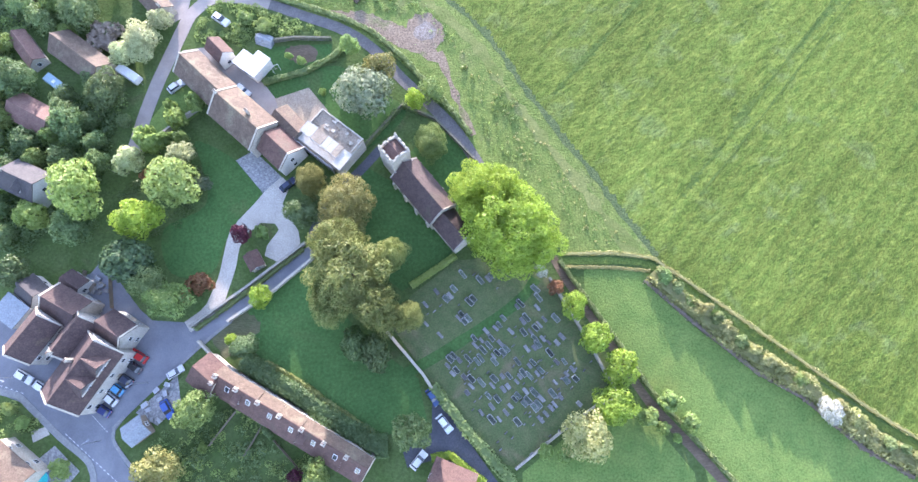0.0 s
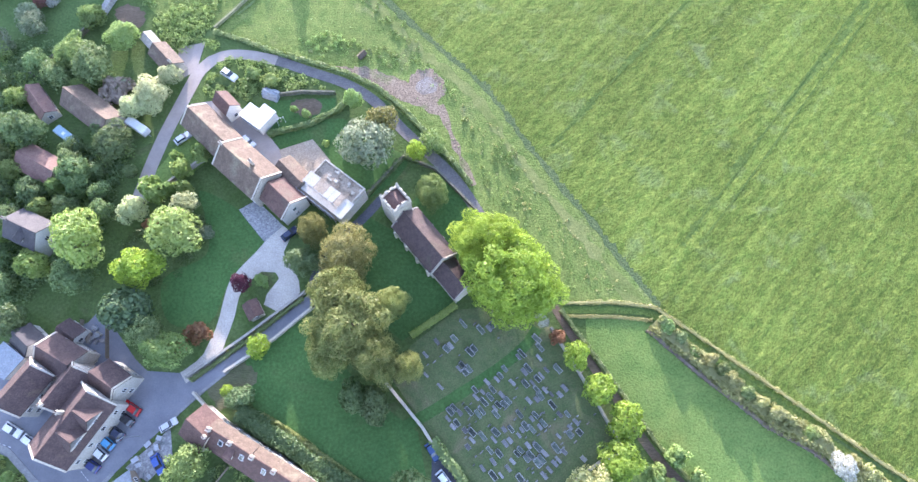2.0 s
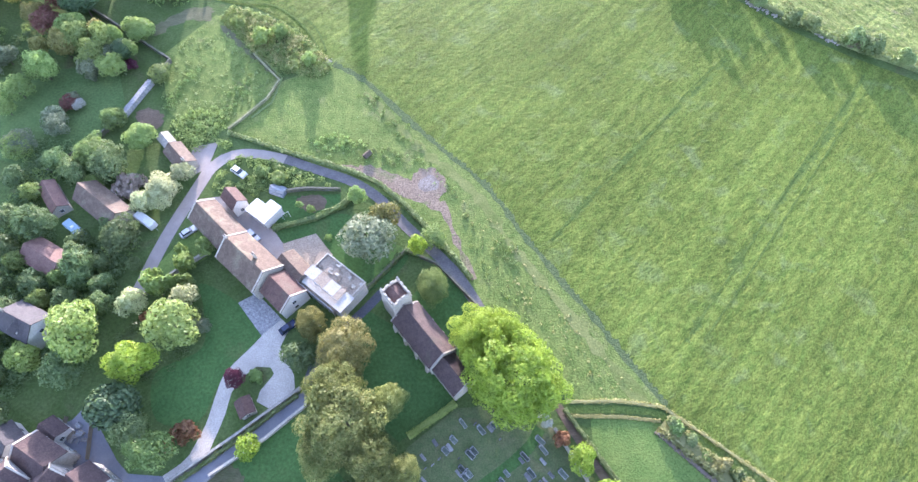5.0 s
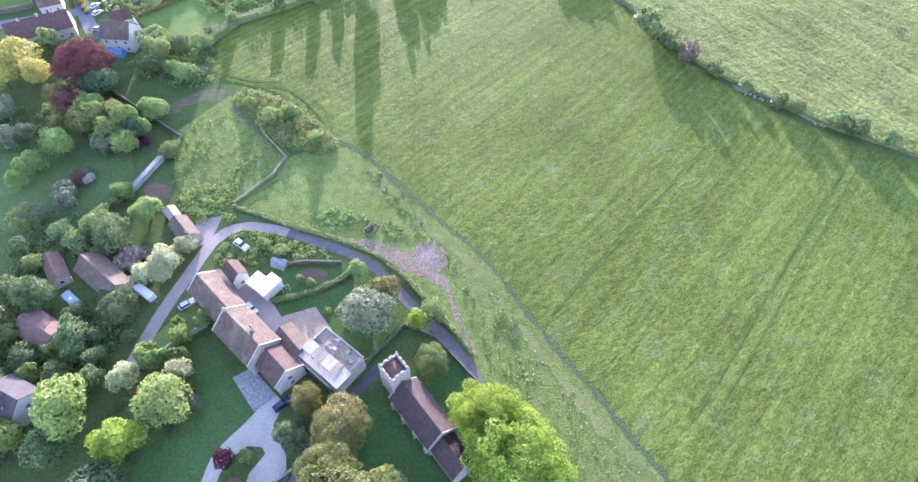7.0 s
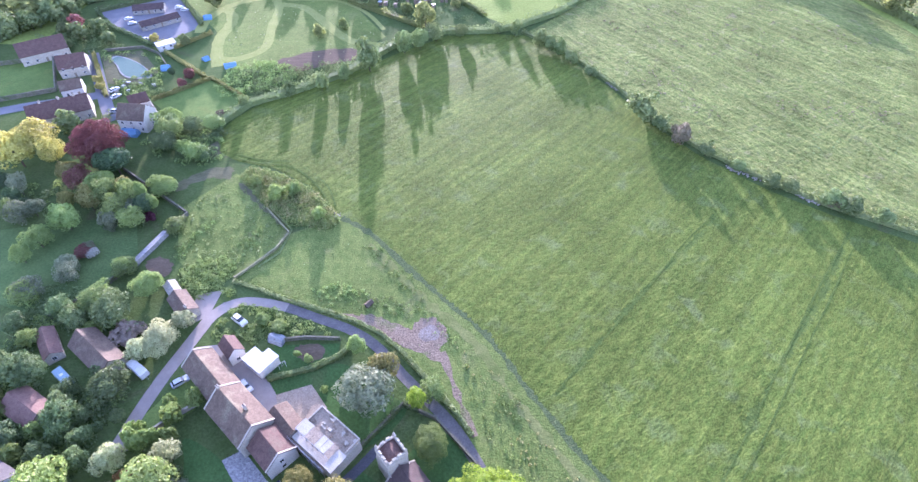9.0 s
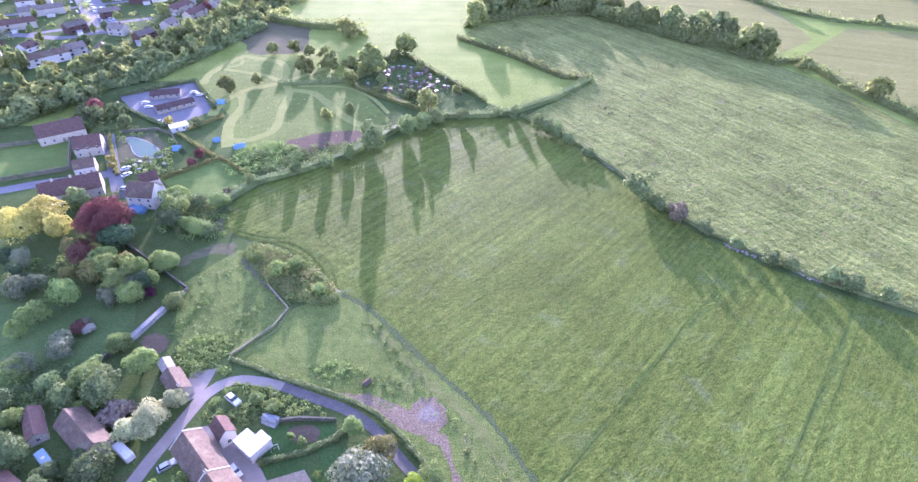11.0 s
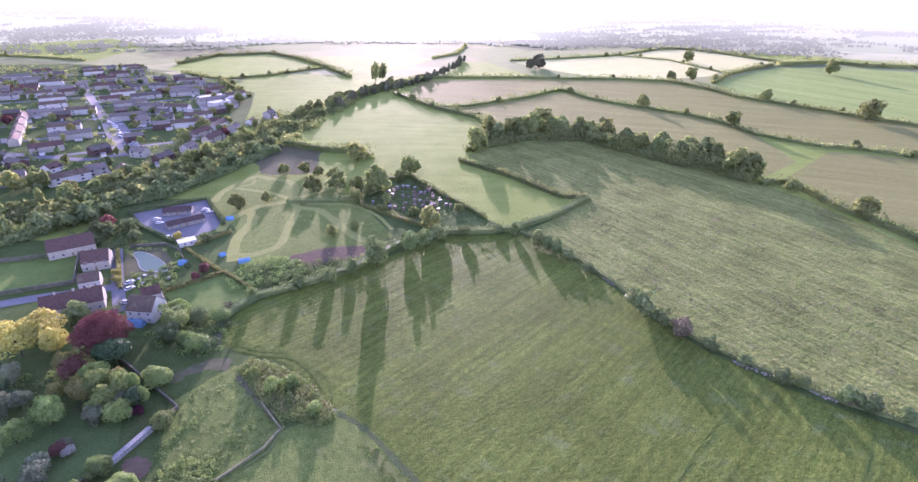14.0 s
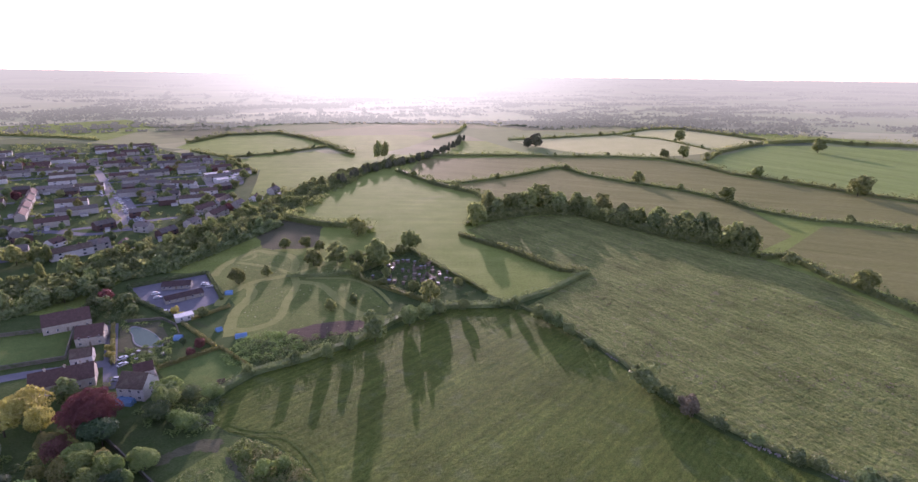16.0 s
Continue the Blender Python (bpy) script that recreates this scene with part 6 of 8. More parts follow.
house("manor_link", -38.9, 54.6, -45, 8.0, 5.4, 3.8, 5.4, M_STONE, M_TILE_BROWN, "low tiled link behind the manor", per=2, storeys=1, door=False)


def site_block():
    """The part under renovation: a white sheeted roof on scaffold beside a littered flat roof."""
    top = tagged(new("renovated_wing"), "half-built manor wing with white sheeted roof and scaffold", "house")
    part("wall", solid((-6.2, -4.2, 0, 6.2, 4.6, 4.6)), M_PUBWALL, top)
    part("flat_roof", solid((-6.4, 0.2, 4.6, 6.0, 4.9, 4.8)), M_SITE, top)
    part("parapet", solid((-6.4, 4.6, 4.8, 6.0, 4.9, 5.3), (-6.4, 0.2, 4.8, -6.1, 4.6, 5.3), (5.7, 0.2, 4.8, 6.0, 4.6, 5.3)), M_STONE, top)
    for i in range(7):
        part("sheet", solid((-6.4 + i * 1.55, -2.6 + 0.02 * (i % 2), 6.2 + 0.03 * (i % 2), -4.9 + i * 1.55, 0.3, 6.28 + 0.03 * (i % 2))), M_PUBWALL if i in (0, 1, 4, 5) else M_SITE, top, "pale roofing sheet")
    part("white_gable", solid((4.6, -4.4, 4.6, 7.0, 0.2, 6.0)), M_PUBWALL, top)
    for i in range(7):
        for yy in (-4.9, -2.7):
            part("scaffold_pole", solid((-6.4 + i * 1.8, yy - 0.04, 0, -6.32 + i * 1.8, yy + 0.04, 6.3)), M_METAL, top)
    for yy, zz in ((-4.9, 2.0), (-4.9, 4.0), (-2.7, 6.1), (-4.9, 5.0)):
        part("scaffold_rail", solid((-6.5, yy - 0.04, zz, 5.0, yy + 0.04, zz + 0.08)), M_METAL, top)
    for zz in (2.0, 4.0):
        part("scaffold_deck", solid((-6.4, -4.85, zz - 0.06, 4.8, -4.25, zz)), M_WOOD, top)
    for i in range(22):
        px, py = rng.uniform(-5.6, 5.2), rng.uniform(0.8, 4.2)
        part("building_material", solid((px, py, 4.8, px + rng.uniform(0.4, 1.1), py + rng.uniform(0.3, 0.8), 4.8 + rng.uniform(0.15, 0.5))), M_STONE if i % 2 else M_WOOD, top)
    top.matrix_world = pose(-28.9, 50.2, 0, 0, 0, -38)


site_block()
house("coach_house", -57.2, 74.0, -46, 5.4, 4.0, 3.7, 5.7, M_RENDER, M_TILE, "small rendered coach house with a red tiled roof", per=2, stacks=())


def flat_building(name, x, y, yaw, plan, h, roofmat, wallmat, label, over=0.25):
    top = tagged(new(name), label, "outbuilding")
    part("wall", prism(plan, 0, h), wallmat, top)
    cx = sum(p[0] for p in plan) / len(plan)
    cy = sum(p[1] for p in plan) / len(plan)
    grow = [(cx + (px - cx) * 1.06, cy + (py - cy) * 1.06) for px, py in plan]
    part("flat_roof", prism(grow, h, h + 0.2), roofmat, top)
    xs = [p[0] for p in plan]
    y0 = min(p[1] for p in plan)
    for k in (0.3, 0.7):
        add_window(top, min(xs) + (max(xs) - min(xs)) * k, y0 - 0.01, 1.0, 0)
    top.matrix_world = pose(x, y, 0, 0, 0, yaw)


flat_building("garage_block", -49.3, 71.4, -36, [(-3.3, -2.9), (3.3, -2.9), (3.3, 2.9), (-0.4, 2.9), (-0.4, 1.2), (-3.3, 1.2)], 3.2, M_WHITE, M_RENDER, "garage block with a flat white roof")
house("old_barn", -90.4, 72.3, -36, 15.0, 6.8, 3.2, 6.0, M_STONE, M_TILE_BROWN, "long stone barn with a brown tiled roof", "barn", per=3, storeys=1)
house("low_barn", -99.7, 57.4, -28, 11, 6.5, 2.8, 4.6, M_STONE, M_REDTILE, "low barn with a red tiled roof half under trees", "barn", per=2, storeys=1)
house("low_barn", -104.5, 75, -50, 10, 4, 2.4, 3.8, M_STONE, M_REDTILE, "low barn with a red tiled roof half under trees", "barn", per=2, storeys=1)
house("lane_cottage", -75.0, 88.0, -47, 8.4, 4.9, 2.7, 4.5, M_STONE, M_TILE_BROWN, "stone cottage with a red tiled roof by the lane", per=3, stacks=((0.9, 0),))
house("cottage_outhouse", -80.4, 94.0, -47, 4.4, 3.0, 2.2, 3.0, M_STONE, M_RUBBLE, "low outhouse with a pale sheet roof", "outbuilding", per=1, storeys=1, door=False)
house("west_house", -96.6, 40.2, -24, 8.5, 7, 5, 7.6, M_RENDER, M_DARKSLATE, "white rendered house with dormer and dark slate roof", per=2, stacks=((-0.9, 0),), dormers=((0.1, -1),))

# terrace, pub and neighbours
def terrace_cottage(x, y, yaw, L, ridge, label, back=3.9, front=1.7, stack=True, dormer=False):
    """One cottage of the row: a short slope to the lawn, a long slope down to the gardens."""
    top = tagged(new("terrace_cottage"), label, "cottage", "terrace cottages")
    ef, eb = 5.0, ridge - back * 0.72
    bm = bmesh.new()
    prof = [(-back, 0), (front, 0), (front, ef), (0, ridge - 0.04), (-back, eb)]
    a = [bm.verts.new((-L / 2, q, z)) for q, z in prof]
    b = [bm.verts.new((L / 2, q, z)) for q, z in prof]
    for i in range(5):
        bm.faces.new((a[i], b[i], b[(i + 1) % 5], a[(i + 1) % 5]))
    bm.faces.new(a[::-1])
    bm.faces.new(b)
    bmesh.ops.recalc_face_normals(bm, faces=bm.faces)
    part("wall", bm, M_STONE, top)
    for ye, ze in ((front + 0.25, ef - 0.2), (-back - 0.3, eb - 0.22)):
        bm = bmesh.new()
        rows = []
        for i in range(4):
            px = -L / 2 + L * i / 3
            sag = float(rng.uniform(-0.05, 0.05)) if 0 < i < 3 else 0
            rows.append([bm.verts.new(q) for q in ((px, ye, ze + 0.16), (px, ye / 2, (ze + ridge) / 2 + 0.16 + sag), (px, 0, ridge + 0.16 + sag), (px, 0, ridge - 0.02), (px, ye, ze))])
        for p, q in zip(rows, rows[1:]):
            for i in range(5):
                bm.faces.new((p[i], q[i], q[(i + 1) % 5], p[(i + 1) % 5]))
        bm.faces.new(rows[0])
        bm.faces.new(rows[-1][::-1])
        bmesh.ops.recalc_face_normals(bm, faces=bm.faces)
        # back slope takes a darker tile, its shade put into the colour
        part("roof", bm, M_TILE if ye < 0 else M_TILE_BROWN, top)
    part("ridge_tiles", solid((-L / 2, -0.14, ridge + 0.1, L / 2, 0.14, ridge + 0.28), bevel=0.05), M_TILE, top)
    if stack:
        chimney(top, -L / 2 + 0.4, -0.2, ridge - 1.0, ridge + 1.0, 0.8, 0.8)
    for px in (-0.25, 0.25):
        add_window(top, px * L, -back - 0.01, 0.9, 0)
        add_window(top, px * L, front + 0.01, 1.0, 180)
        add_window(top, px * L, front + 0.01, 3.2, 180)
    part("door", solid((-0.45, -back - 0.05, 0, 0.45, -back + 0.03, 2.0), bevel=0.02), M_WOOD, top)
    slope = math.degrees(math.atan(0.72))
    sky = new("skylight", SKY_FRAME)
    sky.parent = top
    sky.matrix_local = pose(L * 0.18, -1.5, ridge - 1.5 * 0.72 + 0.2, slope, 0, 0)
    pane = new("pane", SKY_PANE)
    pane.parent = sky
    if dormer:
        d = part("dormer", solid((-L * 0.3 - 0.7, -2.9, ridge - 2.6, -L * 0.3 + 0.7, -0.9, ridge - 0.75)), M_RENDER, top)
        part("dormer_roof", solid((-L * 0.3 - 0.9, -3.1, ridge - 0.75, -L * 0.3 + 0.9, -0.6, ridge - 0.6)), M_TILE, d)
        add_window(top, -L * 0.3, -2.92, ridge - 2.1, 0, 0.9, 0.9)
    top.matrix_world = pose(x, y, 0, 0, 0, yaw)


for i in range(7):
    k = (i + 0.5) / 7
    terrace_cottage(-49.2 + 32.0 * k, -1.9 - 18.2 * k, -29.4 + (1.2 if i < 3 else -0.6), 5.25, 6.5 + (0.0, 0.3, 0.1, 0.35, 0.0, 0.25, 0.1)[i], "stone terrace cottage with a brown tiled catslide roof", dormer=i in (1, 4))
house("terrace_end", -51.6, -2.2, -38, 5.8, 6.8, 4.2, 6.4, M_STONE, M_TILE, "gabled end cottage of the row with a red-brown roof", "cottage", stacks=((0.85, 0),), per=2)

house("south_cottage", -1.2, -24, -22, 9, 8, 3, 6, M_RENDER, M_TILE, "cottage with a pinkish tiled roof", per=2, storeys=1)
house("garage", -83.9, 17.2, -31, 4.8, 4.4, 2.4, 3.8, M_RENDER, M_PUBTILE, "small garage with a dark tiled roof", "garage", per=1, storeys=1)
house("grey_roof_house", -92.3, 15.7, -38, 5, 5, 3, 5, M_RENDER, M_DARKSLATE, "outbuilding with a grey slate roof", per=1, storeys=1)
house("pub", -88.4, 5.9, 57, 9.8, 6.6, 5.6, 8.6, M_PUBWALL, M_PUBTILE, "pale rendered pub wing with a red tiled roof", copings=(-1, 1), per=3)
house("pub", -79.4, 5.8, 59, 9.2, 6.0, 5.8, 9.0, M_PUBWALL, M_PUBTILE, "pale rendered pub wing with a red tiled roof", copings=(-1, 1), per=3, stacks=((-0.9, 0),))
house("pub", -76.6, -1.4, 59, 14.6, 9.4, 6.0, 9.4, M_PUBWALL, M_PUBTILE, "largest pub wing with a red-brown roof and dormers", copings=(-1, 1), per=4, stacks=((0.2, 0.4),), dormers=((-0.2, -1), (0.42, -1)), dw=2.1)
house("pub", -71.6, 7.0, -32, 6.5, 6.0, 5.0, 7.8, M_PUBWALL, M_PUBTILE, "short gabled pub wing", copings=(1,), per=2)
house("pub", -83.0, 12.0, -28, 8.5, 6.6, 5.0, 7.6, M_PUBWALL, M_PUBTILE, "rear pub wing with a dark red roof", copings=(-1,), per=2)
house("garden_shed", -66.3, -13.4, 38, 4.4, 4.2, 2.2, 3.3, M_WOOD, M_LEAD, "garden shed with a grey sheet roof", "shed", per=1, storeys=1)
house("garden_shed", -45.0, 22.6, -59, 3.8, 3.0, 2, 2.9, M_STONE, M_TILE, "little stone shed with a red tiled roof", "shed", per=1, storeys=1)
house("corner_house", -90.6, -21.0, -36, 10.5, 7.6, 4.6, 6.8, M_STONE, M_TILE_BROWN, "corner house with a brown tiled roof", per=2)
flat_building("flat_roof_store", -95.6, 11.3, -34, [(-3, -2.6), (3, -2.6), (3, 2.6), (-3, 2.6)], 3.5, M_LEAD, M_RENDER, "store with a pale grey flat roof")

# houses farther up the village
house("village_house", -190.6, 229.2, 36, 19, 12, 4.2, 8, M_STONE, M_TILE, "large house with a brown roof beside the square lawn", per=5)
house("village_house", -169.5, 215.6, 24, 11, 10, 4.4, 8, M_STONE, M_TILE, "pale stone village house with a brown roof", per=3)
house("village_house", -156.0, 179.6, 30, 21, 10.5, 4.2, 8, M_STONE, M_TILE, "row of pale stone cottages with brown roofs", per=6, stacks=((-0.5, 0), (0.1, 0), (0.6, 0)))
house("village_house", -124.4, 175.4, -4, 10.5, 9.0, 5.4, 9.4, M_RENDER, M_TILE_BROWN, "white gabled villa with a brown roof", per=3)
house("village_house", -129.5, 188, 32, 7, 5, 3.5, 6, M_RENDER, M_TILE, "small annexe with a red roof", per=2, storeys=1)
house("village_house", -161.6, 198, 27, 8, 7, 3.6, 6, M_RENDER, M_TILE_BROWN, "village house with a brown roof", per=2)
house("stable_block", -163.5, 278.5, 15, 15, 6.4, 2.3, 3.9, M_RUBBLE, M_PUBTILE, "long stable block with a brown roof", "barn", per=5, storeys=1)
house("stable_block", -152.2, 263.6, 41, 19, 6, 2.3, 3.7, M_RUBBLE, M_PUBTILE, "long stable block with a brown roof", "barn", per=5, storeys=1)
flat_building("white_store", -139.3, 238.8, 39, [(-4, -2.4), (4, -2.4), (4, 2.4), (-4, 2.4)], 2.6, M_WHITE, M_RENDER, "white roofed store by the yard")


# ---- the church ----
def church():
    top = tagged(new("church"), "small stone church with battlemented tower and slate roofs", "church")
    L, W, eave, ridge = 14.4, 7.0, 5.0, 8.6
    nave = part("nave_wall", gable_walls(L, W, eave, ridge), M_STONE, top)
    for bm in roof_slabs(L, W, eave, ridge, end=0.0):
        part("nave_roof", bm, M_SLATE, top)
    part("ridge_tiles", solid((-L / 2, -0.12, ridge + 0.1, L / 2, 0.12, ridge + 0.28), bevel=0.05), M_SLATE, top)
    for s in (-1, 1):
        part("coping", gable_coping(s * (L / 2 - 0.1), W, eave, ridge, 0.3, 0.3), M_RUBBLE, top)
    # chancel
    cl, cw, ce, cr = 7.8, 5.7, 4.2, 6.9
    ch = new("chancel")
    ch.parent = top
    ch.location = (L / 2 + cl / 2, -0.2, 0)
    part("wall", gable_walls(cl, cw, ce, cr), M_STONE, ch)
    for bm in roof_slabs(cl, cw, ce, cr, end=0.0):
        part("roof", bm, M_SLATE, ch)
    part("coping", gable_coping(cl / 2 - 0.1, cw, ce, cr, 0.3, 0.3), M_RUBBLE, ch)
    # tower
    tx, half, th = -L / 2 - 2.35, 2.4, 10.6
    tw = new("tower")
    tw.parent = top
    tw.location = (tx, 0.0, 0)
    part("shaft", solid((-half, -half, 0, half, half, th)), M_STONE, tw)
    part("string_course", solid((-half - 0.12, -half - 0.12, th - 0.25, half + 0.12, half + 0.12, th)), M_STONE, tw)
    t = 0.45
    bm = solid((-half, -half, th, half, -half + t, th + 0.8), (-half, half - t, th, half, half, th + 0.8), (-half, -half + t, th, -half + t, half - t, th + 0.8), (half - t, -half + t, th, half, half - t, th + 0.8))
    part("parapet", bm, M_STONE, tw)
    for s in (-1, 1):
        for k in range(4):
            u = -half + 0.35 + k * (2 * half - 0.7) / 3
            part("merlon", solid((u - 0.42, s * (half - t / 2) - t / 2, th + 0.8, u + 0.42, s * (half - t / 2) + t / 2, th + 1.5), bevel=0.03), M_STONE, tw)
            if 0 < k < 3:
                part("merlon", solid((s * (half - t / 2) - t / 2, u - 0.42, th + 0.8, s * (half - t / 2) + t / 2, u + 0.42, th + 1.5), bevel=0.03), M_STONE, tw)
        for s2 in (-1, 1):
            bm = bmesh.new()
            bmesh.ops.create_cone(bm, segments=4, radius1=0.32, radius2=0.02, depth=1.1, cap_ends=True, matrix=Matrix.Translation((s * (half - t / 2), s2 * (half - t / 2), th + 2.05)))
            part("pinnacle", bm, M_STONE, tw)
    inner = half - t
    for bm in roof_slabs(2 * inner - 0.2, 2 * inner - 0.2, th + 0.1, th + 0.9, over=0.0, end=0.0):
        part("tower_roof", bm, M_TILE, tw)
    for s in (-1, 1):
        for dx in (-1, 1):
            part("buttress", solid((dx * half - (0.0 if dx > 0 else 0.5), s * half - 0.45 * (s > 0), 0, dx * half + (0.5 if dx > 0 else 0.0), s * half + 0.45 * (s < 0), 6.5), bevel=0.04), M_STONE, tw)
    # buttresses and pointed windows on the nave
    for sd in (-1, 1):
        for k in range(4):
            px = -L / 2 + 1.2 + k * (L - 2.4) / 3
            part("buttress", solid((px - 0.3, min(sd * W / 2, sd * (W / 2 + 0.6)), 0, px + 0.3, max(sd * W / 2, sd * (W / 2 + 0.6)), 3.8), bevel=0.04), M_STONE, top)
        for k in range(3):
            px = -L / 2 + 3.3 + k * (L - 2.4) / 3
            bm = bmesh.new()
            pts = [(-0.55, 0), (0.55, 0), (0.55, 1.5), (0, 2.3), (-0.55, 1.5)]
            y0 = sd * (W / 2 + 0.02)
            vs = [bm.verts.new((px + a, y0, 1.5 + b)) for a, b in pts]
            f = bm.faces.new(vs)
            bmesh.ops.solidify(bm, geom=[f], thickness=0.06)
            part("window", bm, M_GLASS, top)
    # small cross on the chancel roof slope's end gable
    part("gable_cross", solid((L / 2 + cl - 0.2, -0.28, cr + 0.4, L / 2 + cl - 0.06, -0.12, cr + 1.3), (L / 2 + cl - 0.2, -0.55, cr + 0.85, L / 2 + cl - 0.06, -0.28, cr + 1.0), (L / 2 + cl - 0.2, -0.12, cr + 0.85, L / 2 + cl - 0.06, 0.15, cr + 1.0)), M_STONE, top)
    top.matrix_world = pose(-7.3, 38.0, 0, 0, 0, -50.5)


church()

# ---- cars ----
def car_parts(colour):
    m = plain("car_paint", colour, 0.25, 0.0, 0.6)
    bm = bmesh.new()
    prof = [(-2.1, 0.35), (-2.12, 0.75), (-1.95, 0.95), (-1.1, 1.0), (0.9, 1.0), (1.9, 0.85), (2.1, 0.65), (2.08, 0.35)]
    a = [bm.verts.new((x, -0.86 if z < 0.9 else -0.78, z)) for x, z in prof]
    b = [bm.verts.new((x, 0.86 if z < 0.9 else 0.78, z)) for x, z in prof]
    n = len(prof)
    for i in range(n):
        bm.faces.new((a[i], a[(i + 1) % n], b[(i + 1) % n], b[i]))
    bm.faces.new(a[::-1])
    bm.faces.new(b)
    bmesh.ops.recalc_face_normals(bm, faces=bm.faces)
    body = flat_mesh("body", bm, m)
    bm = bmesh.new()
    lo = [bm.verts.new(p) for p in ((-1.75, -0.76, 0.98), (0.95, -0.76, 0.98), (0.95, 0.76, 0.98), (-1.75, 0.76, 0.98))]
    hi = [bm.verts.new(p) for p in ((-1.35, -0.6, 1.42), (0.3, -0.6, 1.42), (0.3, 0.6, 1.42), (-1.35, 0.6, 1.42))]
    for i in range(4):
        bm.faces.new((lo[i], lo[(i + 1) % 4], hi[(i + 1) % 4], hi[i]))
    bm.faces.new(hi)
    bmesh.ops.recalc_face_normals(bm, faces=bm.faces)
    cabin = flat_mesh("glasshouse", bm, M_GLASS)
    roof = flat_mesh("roof", solid((-1.38, -0.62, 1.42, 0.33, 0.62, 1.48), bevel=0.02), m)
    return body, cabin, roof


def disc(radius, depth, mat, name, seg=14):
    bm = bmesh.new()
    bmesh.ops.create_cone(bm, segments=seg, radius1=radius, radius2=radius, depth=depth, cap_ends=True, matrix=pose(0, 0, 0, 90, 0, 0))
    return flat_mesh(name, bm, mat)


TYRE = disc(0.32, 0.2, M_TYRE, "tyre")
RIM = disc(0.2, 0.22, M_METAL, "rim", 10)
HEAD = flat_mesh("headlight", solid((-0.05, -0.16, -0.07, 0.04, 0.16, 0.07), bevel=0.02), M_WHITE)
TAIL = flat_mesh("tail_light", solid((-0.04, -0.14, -0.09, 0.04, 0.14, 0.09), bevel=0.02), M_LAMPRED)


def car(x, y, yaw, colour, word, where, size=1.0, tall=1.0):
    top = tagged(new("car"), f"{word} parked {where}", "car", "parked cars")
    for me in car_parts(colour):
        part(me.name.split(".")[0], me, None, top)
    for wx in (-1.3, 1.3):
        for wy in (-0.78, 0.78):
            w = new("wheel", TYRE)
            w.parent = top
            w.location = (wx, wy, 0.32)
            q = new("rim", RIM)
            q.parent = w
    for sy in (-0.6, 0.6):
        for me, px in ((HEAD, 2.08), (TAIL, -2.1)):
            o = new(me.name, me)
            o.parent = top
            o.location = (px, sy, 0.68)
    top.matrix_world = pose(x, y, 0.13, 0, 0, yaw) @ Matrix.Diagonal((size, size, size * tall, 1))
    return top


car(-68.5, 1.8, 150, (0.5, 0.02, 0.02), "bright red car", "on asphalt beside the pub")
car(-69.4, -0.4, 147, (0.03, 0.03, 0.035), "black car", "on asphalt beside the pub", 0.95)
car(-71.0, -3.0, 149, (0.04, 0.05, 0.09), "dark navy car", "on asphalt beside the pub")
car(-72.6, -4.9, 147, (0.12, 0.36, 0.62), "light blue car", "on asphalt beside the pub")
car(-73.7, -6.9, 145, (0.75, 0.75, 0.75), "white car", "on asphalt beside the pub")
car(-74.8, -9.3, 150, (0.03, 0.04, 0.16), "dark blue car", "on asphalt beside the pub")
car(-92.4, -2.6, -27, (0.78, 0.78, 0.78), "white car", "along the road by the pub")
car(-88.2, -4.9, -30, (0.78, 0.78, 0.78), "white car", "along the road by the pub", 0.95)
car(-60.9, -9.2, -55, (0.05, 0.10, 0.35), "blue estate car", "in a gravel garden", 1.0, 1.2)
car(-68.0, 65.8, 40, (0.6, 0.62, 0.65), "silver car", "on the lane verge")
car(-58.8, 84.1, -35, (0.78, 0.78, 0.78), "white van", "in rough garden ground", 1.1, 1.35)
car(-51.6, 64.9, -43, (0.75, 0.75, 0.76), "white car", "in the farm court")
car(-39.0, 40.8, 41, (0.02, 0.03, 0.08), "dark blue car", "on the gravel forecourt")
car(-7.6, -19.4, 50, (0.78, 0.78, 0.78), "white car", "on the dark driveway")
car(-2.3, -12.2, -50, (0.7, 0.74, 0.78), "pale silver car", "on the dark driveway")
car(-4.8, -6.8, -55, (0.04, 0.08, 0.2), "dark blue car", "at the top of the driveway", 0.95)
car(-60.2, -1.6, 33, (0.6, 0.6, 0.62), "silver car", "beside the road junction", 0.9)
for x, y, yaw in ((-146, 200, 60), (-143, 195, 60), (-170, 268, 30), (-166, 263, 25), (-150, 283, 20), (-146, 280, 20), (-138, 184, 0), (-152, 246, 35)):
    car(x, y, yaw, (0.7, 0.72, 0.74), "pale car", "by the upper village houses")


